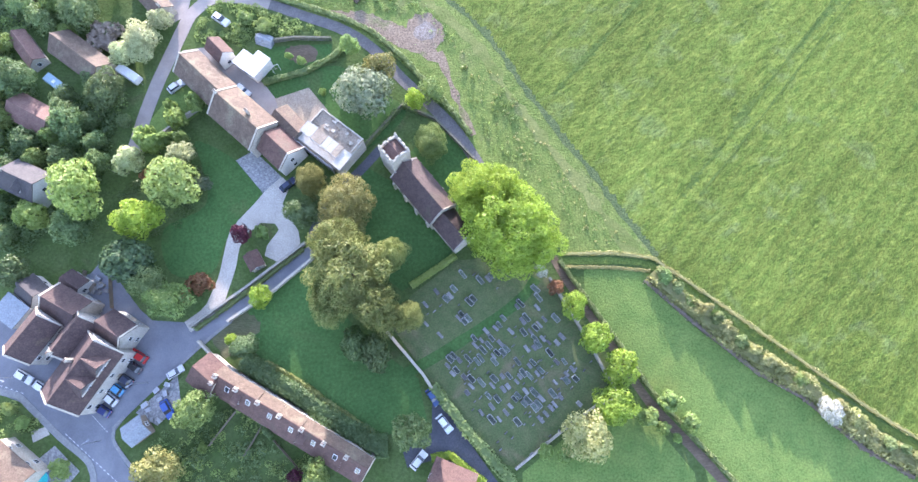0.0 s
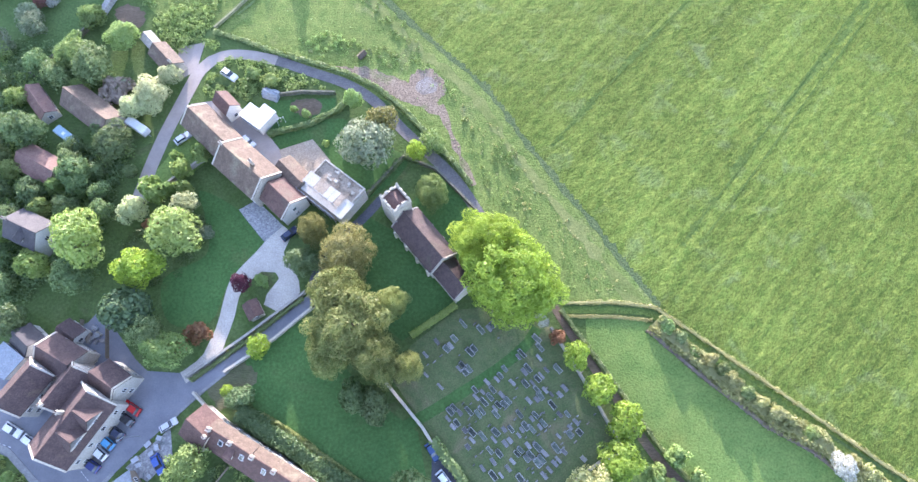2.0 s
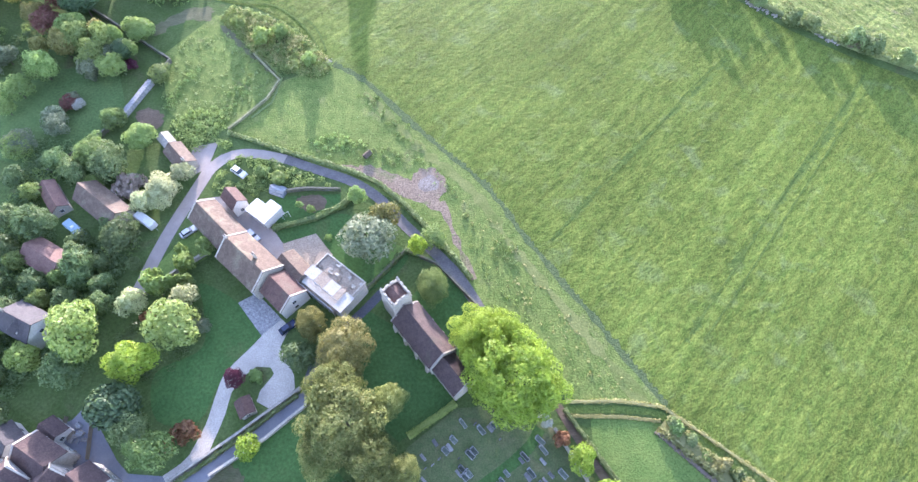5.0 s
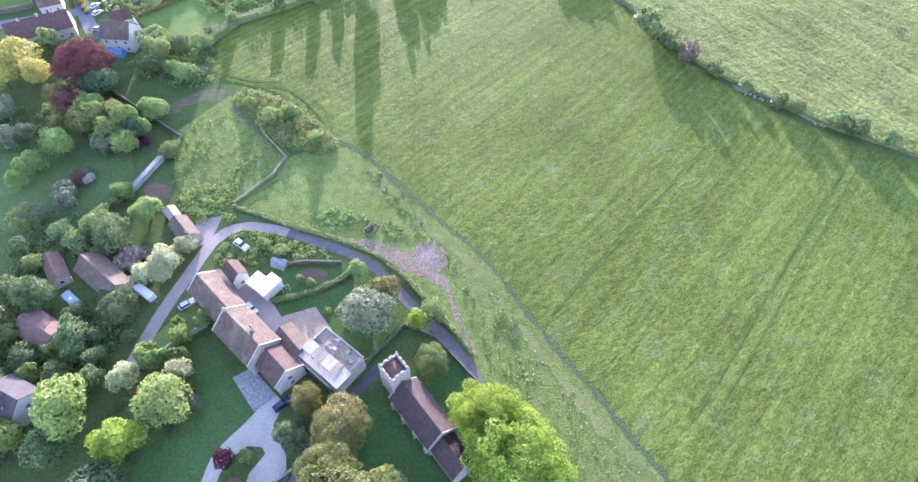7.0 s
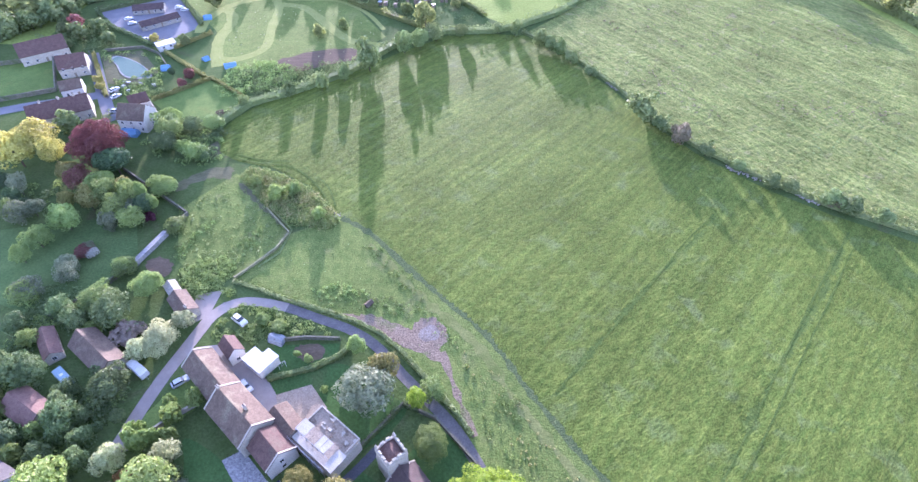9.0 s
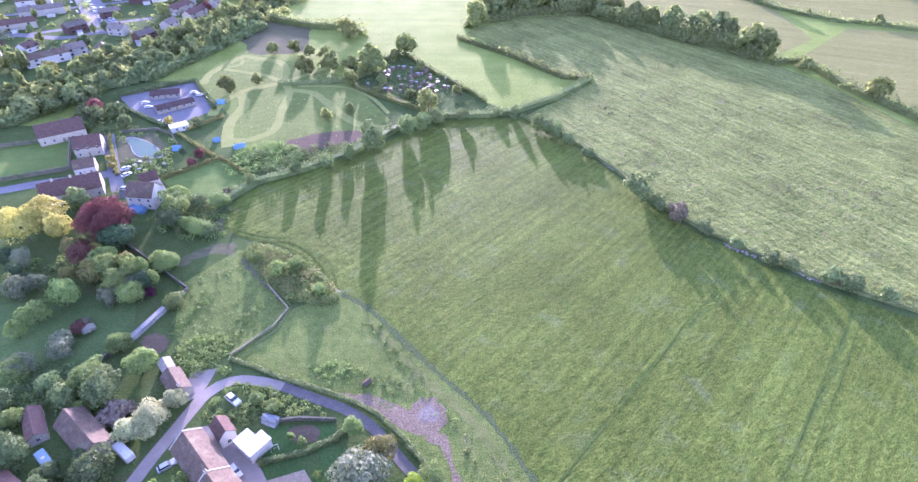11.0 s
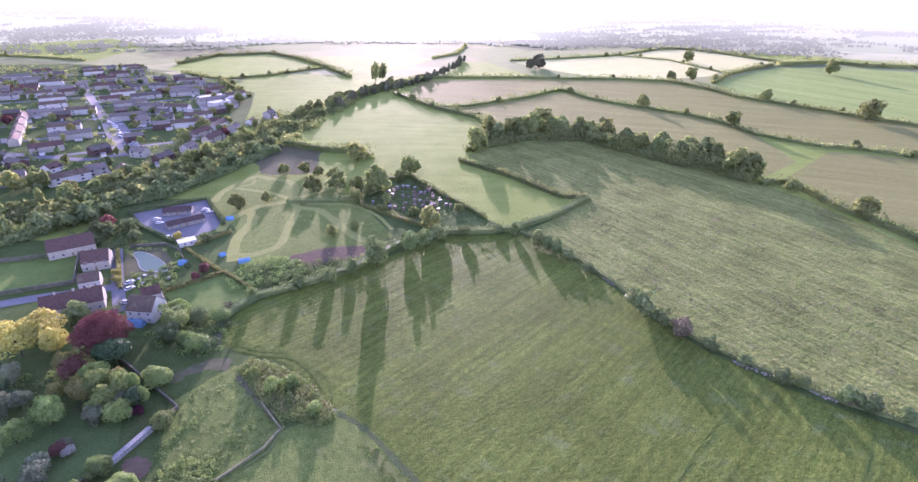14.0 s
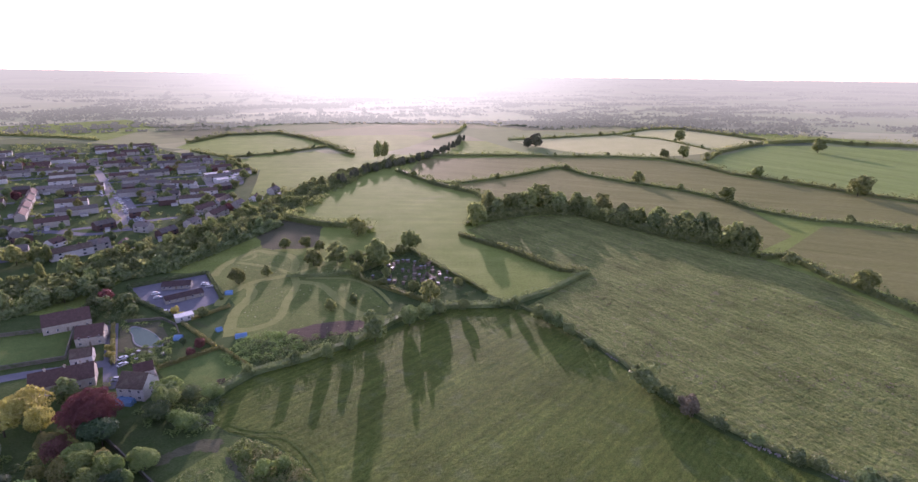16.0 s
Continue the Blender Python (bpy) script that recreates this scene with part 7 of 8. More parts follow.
def caravan(x, y, yaw, mat, label, L=6.4):
    top = tagged(new("caravan"), label, "caravan")
    part("body", solid((-L / 2, -1.1, 0.5, L / 2, 1.1, 2.5), bevel=0.18), mat, top)
    part("roof_hatch", solid((-0.4, -0.4, 2.5, 0.4, 0.4, 2.62), bevel=0.03), M_WHITE, top)
    for k in (-0.3, 0.25):
        add_window(top, k * L, -1.11, 1.3, 0, 1.0, 0.8)
    part("door", solid((0.2, 1.08, 0.6, 0.8, 1.14, 2.2), bevel=0.02), M_METAL, top)
    part("tow_bar", solid((L / 2, -0.06, 0.5, L / 2 + 0.9, 0.06, 0.6)), M_METAL, top)
    for wy in (-1.0, 1.0):
        w = new("wheel", TYRE)
        w.parent = top
        w.location = (0, wy, 0.32)
    part("jockey_leg", solid((L / 2 - 0.3, -0.05, 0, L / 2 - 0.2, 0.05, 0.55), (-L / 2 + 0.2, -0.05, 0, -L / 2 + 0.3, 0.05, 0.55)), M_METAL, top)
    top.matrix_world = pose(x, y, 0, 0, 0, yaw)


caravan(-79.3, 68.6, -34, M_WHITE, "white touring caravan on grass", 6.2)
caravan(-96.4, 66.0, -36, M_PALEBLUE, "pale blue old trailer under trees", 6.0)

# ---- street lamps and a garden frame ----
for x, y, a in ((-66.1, -3.8, 210), (-74.5, -15.6, 40), (-93.8, -2.7, 330)):
    top = tagged(new("street_lamp"), "tall slim grey street lamp beside the road", "street lamp", "street lamps")
    bm = bmesh.new()
    bmesh.ops.create_cone(bm, segments=10, radius1=0.1, radius2=0.05, depth=6.0, cap_ends=True, matrix=Matrix.Translation((0, 0, 3.0)))
    part("pole", bm, M_METAL, top)
    part("arm", solid((0, -0.035, 5.9, 1.2, 0.035, 5.97)), M_METAL, top)
    part("lamp_head", solid((0.9, -0.13, 5.84, 1.6, 0.13, 5.99), bevel=0.04), M_LEAD, top)
    top.matrix_world = pose(x, y, 0, 0, 0, a)
top = tagged(new("swing_frame"), "small white tubular swing frame on the lawn", "swing")
for s in (-1, 1):
    for k in (-1, 1):
        leg = part("leg", solid((-0.04, -0.04, 0, 0.04, 0.04, 2.0)), M_WHITE, top)
        leg.matrix_local = pose(s * 0.9, k * 0.55, 0, k * 15, 0, 0)
part("crossbar", solid((-1.0, -0.04, 1.9, 1.0, 0.04, 1.98)), M_WHITE, top)
part("seat", solid((-0.25, -0.12, 0.5, 0.25, 0.12, 0.54), bevel=0.01), M_WOOD, top)
for s in (-1, 1):
    part("rope", solid((s * 0.22 - 0.015, -0.015, 0.54, s * 0.22 + 0.015, 0.015, 1.9)), M_WHITE, top)
top.matrix_world = pose(-44.2, 70.8, 0.02, 0, 0, 30)

# ---- graves ----
def grave_ledger():
    top = tagged(new("grave"), "low grey stone grave ledger in worn grass", "grave", "graves")
    part("plinth", solid((-0.95, -0.42, 0, 0.95, 0.42, 0.12), bevel=0.02), M_GRAVESTONE, top)
    part("slab", solid((-0.88, -0.36, 0.12, 0.88, 0.36, 0.26), bevel=0.03), M_GRAVESTONE, top)
    return top


def grave_kerbed():
    top = tagged(new("grave"), "kerbed grave with chippings and upright stone", "grave", "graves")
    part("grave_bed", solid((-1.0, -0.42, 0, 1.0, 0.42, 0.1)), M_GRAVECHIP, top)
    for a in ((-1.1, -0.55, 0, 1.1, -0.42, 0.22), (-1.1, 0.42, 0, 1.1, 0.55, 0.22), (1.0, -0.42, 0, 1.1, 0.42, 0.22), (-1.1, -0.42, 0, -1.0, 0.42, 0.22)):
        part("kerb", solid(a, bevel=0.015), M_GRAVEKERB, top)
    part("headstone", solid((-1.28, -0.42, 0, -1.12, 0.42, 0.95), bevel=0.04), M_GRAVESLATE, top)
    return top


def grave_upright():
    top = tagged(new("headstone"), "upright grey headstone in worn grass", "headstone", "graves")
    pts = [(-0.34, 0), (0.34, 0), (0.34, 0.75), (0.2, 0.95), (0, 1.02), (-0.2, 0.95), (-0.34, 0.75)]
    bm = bmesh.new()
    lo = [bm.verts.new((-0.07, y, z)) for y, z in pts]
    hi = [bm.verts.new((0.07, y, z)) for y, z in pts]
    for i in range(len(pts)):
        bm.faces.new((lo[i], lo[(i + 1) % len(pts)], hi[(i + 1) % len(pts)], hi[i]))
    bm.faces.new(lo[::-1])
    bm.faces.new(hi)
    bmesh.ops.recalc_face_normals(bm, faces=bm.faces)
    part("stone", bm, M_GRAVESTONE, top)
    part("base", solid((-0.16, -0.42, 0, 0.16, 0.42, 0.14), bevel=0.02), M_GRAVESTONE, top)
    return top


LEDGERS = [(-6.7, 13), (-4.3, 15.9), (-1.1, 17.2), (0.6, 15.6), (1.8, 19.6), (2.9, 18.9), (2.4, 10.4), (-6.5, 8.7), (-3.4, 6.3), (0.6, 1.8), (-1.7, -0.3), (3.2, 1.3), (5.1, 6.6), (6.7, 7.2), (8.6, 5.3), (10.2, 3.4), (6.9, 0.1), (8.2, -1.5), (12, 1.3), (13.6, -0.7), (11.9, -2.2), (10.2, 2.2), (7.7, 4.3), (9.2, 5.9), (3.8, 2.8), (4.3, 4.7), (0.9, -1.5), (0, 0.3)]
LEDGERS += [(11.3, -4.6), (17.2, 13.7), (13.9, 12.7), (14.9, 9.4), (10.9, 10.4), (19.8, 13.7), (18.2, 12.4), (19.7, 9.8), (22.2, 9.1), (20.5, 4.7), (15.6, 3.4), (17.2, 5.3), (21, 1.8), (17.7, -2.2), (16.1, -0.3), (12.8, -8.2), (10.3, -5.2), (6.3, -8.2), (5.5, -10), (8.3, -13), (12.7, -11.8), (13.7, -10.9), (17.1, -9.4), (10.8, -10), (23.8, -0.3), (25.1, 1.6), (23.4, 6), (26.5, -8.2), (20.3, -6.4)]
KERBED = [(3.9, 14.3), (3.4, -2.8), (6.9, -6.1), (9, -7.6), (5.6, -3.8), (12.9, -2.2), (14.7, -8.2), (18, -1.5), (24, -3.4), (17.7, 7.9), (19.2, 15.6), (22.6, 7.4), (13.3, -12.9), (7.7, -12), (25.4, 0.0), (16.9, -5.8)]
UPRIGHTS = [(3.7, -9.4), (2.1, -4), (5.3, -7), (9.8, 0.3), (16.2, 2.4), (13.1, 5.9), (19.5, 5.9), (22, 4.1), (26.2, -2.2), (27.9, -1.2), (29.5, 0.6), (24.3, -2.2), (22.2, -5.2), (20.9, -6.1), (19, -7.6), (15.8, -10), (13.9, -11.8), (10.7, -14.1), (8.9, -15.9), (9.5, -17.4), (12, -15.1), (15.9, -18.2), (18.3, -11.2), (20, -14.7), (21.9, -13.6), (2.8, -0.3), (4.2, -0.9), (1.5, 2.8), (8.5, 1.5), (11.1, 3.0), (18.7, 0.9), (14.7, -4)]
PLOTS = [(-0.4, 16.5), (5.5, 18.5), (1.6, 19.8), (1.5, 10.7), (2.8, 10.0), (17.9, 16.5), (18.5, 14.6), (14.5, 13.3), (10.6, 10.0), (22.2, 10.0), (26.8, 10.0), (17.5, 5.6), (4.1, 5.6), (7.3, 4.1), (9.1, 2.5), (11.1, 3.3), (-0.4, 1.9), (2.8, 1.2), (4.7, 0.6), (8.5, 0.6), (0.2, -1.2)]
PLOTS += [(3.4, -3.0), (13.5, 0.6), (14.7, -1.8), (11.6, -2.4), (20.6, 2.5), (18.5, -1.2), (16.0, -2.4), (23.7, 0.6), (26.0, -3.0), (7.1, -6.6), (9.0, -7.2), (12.7, -7.2), (17.1, -6.0), (17.0, -9.0), (13.2, -11.9), (7.7, -11.4), (20.9, -6.1), (8.4, -3.0), (6.0, 3.1), (7.9, 5.6), (15.0, 6.9)]
clear = lambda p, others, d: all(math.hypot(p[0] - q[0], p[1] - q[1]) > d for q in others)
LEDGERS = [p for p in LEDGERS if clear(p, PLOTS, 1.9)]
KERBED = PLOTS + [p for p in KERBED if clear(p, PLOTS + LEDGERS, 2.0)]
UPRIGHTS = [p for p in UPRIGHTS if clear(p, PLOTS + LEDGERS + KERBED, 1.4)]
graverows = np.random.default_rng(17)
for i in range(-9, 10):
    for j in range(-5, 6):
        gx, gy = 12.5 + i * 1.55 * 0.743 + j * 2.9 * 0.669, -0.5 + i * 1.55 * 0.669 - j * 2.9 * 0.743
        gx, gy = gx + float(graverows.uniform(-0.3, 0.3)), gy + float(graverows.uniform(-0.3, 0.3))
        if graverows.random() < 0.8 and -0.6 < gx < 27 and -13 < gy < 9.5 and inside(np.array([gx]), np.array([gy]), [(-2, 2), (14, 12), (24, 4), (28, -5), (14, -16), (4, -10)])[0] and clear((gx, gy), PLOTS + LEDGERS + KERBED, 1.3):
            (UPRIGHTS if graverows.random() < 0.35 else LEDGERS).append((gx, gy))
for i in range(-7, 9):
    for j in range(-3, 4):
        gx, gy = 1.0 + i * 1.7 * 0.743 + j * 2.9 * 0.669 + float(graverows.uniform(-0.3, 0.3)), 13.0 + i * 1.7 * 0.669 - j * 2.9 * 0.743 + float(graverows.uniform(-0.3, 0.3))
        if graverows.random() < 0.55 and inside(np.array([gx]), np.array([gy]), [(-9, 10.5), (-3, 17), (2, 20.5), (9, 19), (10, 17), (-4, 7)])[0] and clear((gx, gy), PLOTS + LEDGERS + KERBED, 1.4):
            (UPRIGHTS if graverows.random() < 0.4 else LEDGERS if graverows.random() < 0.6 else KERBED).append((gx, gy))
for x, y in list(KERBED + LEDGERS):
    side = 1.08 if graverows.random() < 0.5 else -1.08
    q = (x + side * 0.743, y + side * 0.669)
    if graverows.random() < 0.42 and clear(q, PLOTS + LEDGERS + KERBED, 1.0) and clear(q, UPRIGHTS, 0.8) and -5 < q[0] < 25:
        (KERBED if graverows.random() < 0.6 else LEDGERS).append(q)
for maker, places in ((grave_ledger, LEDGERS), (grave_kerbed, KERBED), (grave_upright, UPRIGHTS)):
    first = None
    for x, y in places:
        m = pose(x, y, 0.1, float(rng.uniform(-2, 2)), float(rng.uniform(-2, 2)), -48 + float(rng.uniform(-5, 5))) @ Matrix.Diagonal((float(rng.uniform(0.66, 1.0)), float(rng.uniform(0.7, 1.1)), float(rng.uniform(0.85, 1.2)), 1))
        if first is None:
            first = maker()
            first.matrix_basis = m
            first_scale = m.to_scale()
        else:
            k = Matrix.Diagonal((1 / first_scale.x, 1 / first_scale.y, 1 / first_scale.z, 1))
            copy_thing(first, m @ k)


stone = None
for i in range(11):
    for (x0, y0), (x1, y1) in (((28.6, 3.4), (14.6, -12.4)), ((26.2, -0.9), (20.2, -9.5))):
        if rng.random() < 0.3:
            continue
        x, y = x0 + (x1 - x0) * i / 10 + rng.uniform(-0.2, 0.2), y0 + (y1 - y0) * i / 10
        if stone is None:
            stone = tagged(new("grave_marker"), "small pale stone marker in a row", "grave marker", "grave markers")
            part("plinth", solid((-0.32, -0.17, 0, 0.32, 0.17, 0.12), bevel=0.02), M_GRAVESTONE, stone)
            part("tablet", solid((-0.26, -0.12, 0.12, 0.26, 0.12, 0.2), bevel=0.02), M_GRAVEKERB, stone)
            stone.matrix_basis = pose(x, y, 0.06, 0, 0, 42)
        else:
            copy_thing(stone, pose(x, y, 0.06, 0, 0, 42 + float(rng.uniform(-6, 6))))


# ---- the housing estate ----
def estate_house(L, W, eave, ridge, walls, roof, label):
    top = tagged(new("estate_house"), label, "house", "estate houses")
    part("wall", gable_walls(L, W, eave, ridge), walls, top)
    for bm in roof_slabs(L, W, eave, ridge):
        part("roof", bm, roof, top)
    part("chimney", solid((L * 0.2, -0.4, eave, L * 0.2 + 0.9, 0.4, ridge + 1.0)), M_TILE, top)
    for px in (-0.28, 0.28):
        for z in (0.9, 3.3):
            fr, pn = window_meshes(1.8, 1.2)
            w = new("window", pn)
            w.parent = top
            w.location = (px * L, -W / 2 - 0.02, z)
    return top


protos = []
for L, W, e, r, wm, rm, lab in ((12, 7.6, 4.8, 7.4, M_PUBWALL, M_ESTATE_ROOF, "pair of pale rendered houses with a brown roof"), (30, 7.6, 4.8, 7.2, M_PUBWALL, M_ESTATE_ROOF, "long row of white estate houses with a dark roof"),
                                (22, 7.4, 4.8, 7.4, M_STONE, M_TILE, "row of estate houses with red tiled roofs"), (14, 7.6, 4.8, 7.2, M_TILE, M_ESTATE_ROOF, "brick house pair with a dark slate roof"),
                                (10, 9, 3, 5.6, M_WHITE, M_TILE, "white bungalow with a red tiled roof"), (24, 7.6, 5.0, 7.4, M_RENDER, M_TILE_BROWN, "white row of houses under a grey-brown roof")):
    protos.append((L, estate_house(L, W, e, r, wm, rm, lab)))
ESTATE = [(-698, 818), (-625, 839), (-527, 826), (-461, 786), (-374, 728), (-330, 700), (-262, 640), (-240, 570), (-226, 487), (-228, 430), (-233, 393), (-234, 353), (-240, 325), (-262, 309), (-300, 280), (-560, 420)]
c33, s33 = math.cos(radians(33)), math.sin(radians(33))
used, spots = set(), []


def estate_place(k, x, y, yaw):
    """One house or row of the estate; the first of a kind is the one that the others copy."""
    m = pose(x, y, 0, 0, 0, yaw)
    if k in used:
        copy_thing(protos[k][1], m)
    else:
        used.add(k)
        protos[k][1].matrix_basis = m
    spots.append((x, y, protos[k][0] / 2))


# rows that stand out: along the street, round its green and at the near edge
for k, x, y, yaw in ((1, -402, 506, 25), (5, -376, 518, 25), (2, -360, 412, -57), (2, -376, 436, -57), (2, -392, 460, -57), (2, -408, 484, -57), (1, -322, 540, 4), (5, -292, 538, -2), (3, -277, 388, 60), (5, -258, 326, 50), (4, -284, 347, 75), (4, -234, 346, -55),
                     (0, -250, 342, 48), (5, -222, 470, 86), (2, -226, 442, 75), (1, -274, 578, 45), (3, -248, 530, 52), (5, -262, 606, 52), (0, -332, 366, -20), (3, -312, 352, -20), (5, -420, 540, 40), (0, -463, 650, 40), (1, -300, 320, 35), (0, -244, 384, -10)):
    estate_place(k, x, y, yaw)
for k, x, y, yaw in ((0, -214, 398, 82), (2, -208, 428, 80), (0, -203, 458, 84), (4, -199, 488, 86), (3, -220, 372, 70), (0, -192, 516, 80)):
    estate_place(k, x, y, yaw)
free = lambda x, y, half: all(math.hypot(x - a, y - b) > half + h * 0.55 + 5 for a, b, h in spots)
off_street = lambda x, y: abs((x + 436) * 209 + (y - 618) * 159) / 262.6 > 13
for v in range(-15, 9):
    pv = v * 31.0
    pu = -420.0
    while pu < 420:
        k = int(rng.choice(6, p=(0.2, 0.26, 0.14, 0.14, 0.06, 0.2)))
        half = protos[k][0] / 2
        pu += half
        wob = 5 * math.sin(pu / 90 + v)
        x, y = -400 + pu * c33 - (pv + wob) * s33 + float(rng.uniform(-1, 1)), 560 + pu * s33 + (pv + wob) * c33 + float(rng.uniform(-2, 2))
        if inside(np.array([x]), np.array([y]), ESTATE)[0] and free(x, y, half) and off_street(x, y) and rng.random() < 0.9:
            estate_place(k, x, y, 33 + 5 * math.cos(pu / 90 + v) + float(rng.uniform(-3, 3)) + (180 if v % 2 else 0))
        pu += half + float(rng.uniform(2, 9))
for v in range(-15, 9, 2):
    a = []
    for pu in range(-420, 421, 15):
        pv = v * 31.0 + 15.5
        x, y = -400 + pu * c33 - pv * s33, 560 + pu * s33 + pv * c33
        if inside(np.array([x]), np.array([y]), ESTATE)[0]:
            a.append((x, y))
    if len(a) > 3:
        strip("estate_road", a[::3] + [a[-1]], 6.0, 0.05, M_ASPHALT, "grey estate road between houses", "road")
strip("estate_street", [(-455, 643), (-436, 618), (-353, 512), (-277, 409), (-262, 388)], 8, 0.06, M_LANE, "long straight street of the estate", "road")
sheet("estate_car_park", [(-345, 497), (-334, 508), (-256, 408), (-270, 402)], 0.05, M_ASPHALT, "grey car park beside the street", "car park")
strip("estate_road", [(-351, 385), (-310, 378), (-278, 374), (-262, 386), (-238, 392)], 7, 0.055, M_ASPHALT, "grey road along the near edge of the estate", "road")
sheet("works_yard", [(-300, 590), (-262, 618), (-240, 560), (-256, 520)], 0.05, M_LANE, "pale yard between flat sheds", "yard")
for x, y, a, L, W in ((-282, 594, 45, 26, 14), (-262, 566, 52, 20, 12), (-258, 588, 50, 16, 9)):
    flat_building("works_shed", x, y, a, [(-L / 2, -W / 2), (L / 2, -W / 2), (L / 2, W / 2), (-L / 2, W / 2)], 4.6, M_LEAD, M_RENDER, "flat pale metal-roofed shed at the edge of the estate")
shed = None
for i in range(80):
    x, y, half = spots[int(rng.integers(0, len(spots)))]
    a = float(rng.uniform(-half, half))
    sd = 8.5 if i % 2 else -8.5
    m = pose(x + a * c33 - sd * s33, y + a * s33 + sd * c33, 0, 0, 0, 33 + float(rng.choice([0, 90])))
    if shed is None:
        shed = tagged(new("estate_garage"), "small flat-roofed garage or porch behind houses", "garage", "estate garages")
        part("wall", solid((-1.6, -2.6, 0, 1.6, 2.6, 2.3)), M_RENDER, shed)
        part("roof", solid((-1.75, -2.75, 2.3, 1.75, 2.75, 2.45)), M_PAVING, shed)
        part("door", solid((-1.2, -2.66, 0.02, 1.2, -2.6, 2.0)), M_WHITE, shed)
        shed.matrix_basis = m
    else:
        copy_thing(shed, m)
for i in range(210):
    x, y, half = spots[int(rng.integers(0, len(spots)))]
    a, sd = float(rng.uniform(-half - 4, half + 4)), (1 if i % 2 else -1) * float(rng.uniform(9, 16))
    plant("estate_tree", x + a * c33 - sd * s33, y + a * s33 + sd * c33, float(rng.uniform(2.4, 5.4)), float(rng.uniform(5, 9)), "far", ("field", "green", "golden", "copper")[int(rng.choice(4, p=(0.5, 0.3, 0.13, 0.07)))], "garden tree among the estate houses", "tree", "estate trees")
proto = car(-340, 515, -54, (0.6, 0.62, 0.65), "silver car", "along the estate street")
white_proto = car(-330, 484, -54, (0.8, 0.8, 0.8), "white van", "along the estate street", 1.1, 1.35)
for i in range(58):
    t = rng.random()
    if i % 3 == 0:
        x, y, half = spots[int(rng.integers(0, len(spots)))]
        a = float(rng.uniform(-half, half))
        x, y, yaw = x + a * c33 + 7.5 * s33, y + a * s33 - 7.5 * c33, 33 + float(rng.choice([0, 90]))
    elif i % 3 == 1:
        sd = 5.5 if rng.random() < 0.5 else -5.5
        x, y, yaw = -436 + 159 * t + sd * 0.8, 618 - 209 * t + sd * 0.6, -53
    else:
        x, y, yaw = -338 + 76 * t + float(rng.choice([-3.5, 3.5])), 503 - 98 * t, 33
    copy_thing(proto if rng.random() < 0.6 else white_proto, pose(x, y, 0.13, 0, 0, yaw + float(rng.uniform(-6, 6))))


# ---- undergrowth, distant woods and clutter ----
def scrub(name, outline, count, lo, hi, colour, label, seed, keep_off=(), size=0.5, per=46, category="undergrowth"):
    """Low uneven bushes over an outline, joined, too many to count."""
    r = np.random.default_rng(seed)
    xs, ys = [p[0] for p in outline], [p[1] for p in outline]
    px, py = r.uniform(min(xs), max(xs), count * 3), r.uniform(min(ys), max(ys), count * 3)
    ok = inside(px, py, outline)
    for cx, cy, cr in keep_off:
        ok &= np.hypot(px - cx, py - cy) > cr
    px, py = px[ok][:count], py[ok][:count]
    rad = r.uniform(lo, hi, len(px))
    k = np.repeat(np.arange(len(px)), per)
    d = r.normal(0, 1, (len(k), 3))
    d[:, 2] = np.abs(d[:, 2]) + 0.1
    d /= np.linalg.norm(d, axis=1)[:, None]
    p = d * (rad[k] * r.uniform(0.75, 1.1, len(k)))[:, None]
    p[:, 0] += px[k]
    p[:, 1] += py[k]
    p[:, 2] = np.clip(p[:, 2] * 1.05, 0.03, None)
    vs, fs = leaves(p, d, size, r)
    vs = vs.reshape(-1, 4, 3)
    vs[:, :, :] = p[:, None, :] + (vs - p[:, None, :]) * (rad[k] / hi)[:, None, None]
    return tagged(new(name, mesh_of(name, vs.reshape(-1, 3), fs, [LEAF[colour]])), label, category, kind="stuff")


OFF = [(-88, 73, 9), (-94, 67, 5), (-82, 78, 5), (-99.7, 57.4, 7), (-101.5, 72.7, 8), (-94.5, 41, 7), (-73.2, 85.4, 8), (-79, 68.6, 5), (-96.4, 66, 5), (-75, 50, 8), (-74, 60, 7), (-71, 72, 6), (-58.8, 84.1, 3.5), (-57.4, 74, 5), (-83, 17.6, 5), (-90, 15.6, 6), (-96, 12.5, 8)]
scrub("undergrowth", [(-118, 96), (-112, 30), (-98, 24), (-84, 40), (-80, 62), (-84, 80), (-100, 92)], 420, 0.8, 2.2, "green", "tangled green undergrowth of old gardens", 31, OFF)
scrub("undergrowth", [(-118, 90), (-112, 36), (-98, 28), (-84, 40), (-80, 62), (-84, 80), (-98, 88)], 170, 0.7, 1.9, "light", "lighter green garden bushes", 32, OFF)
scrub("garden_plants", [(-66, 84), (-60, 90), (-48, 88), (-36, 83), (-34, 80), (-48, 80), (-55, 76), (-64, 79)], 130, 0.5, 1.3, "light", "bright rough garden plants inside the bend", 33, OFF, 0.4)
scrub("meadow_weeds", [(-86, 107), (-92, 126), (-82, 142), (-68, 136), (-55, 118), (-66, 101), (-75, 98)], 420, 0.2, 0.6, "hedge", "low weeds and tussocks in the paddock", 34, (), 0.3, 16, "weeds")
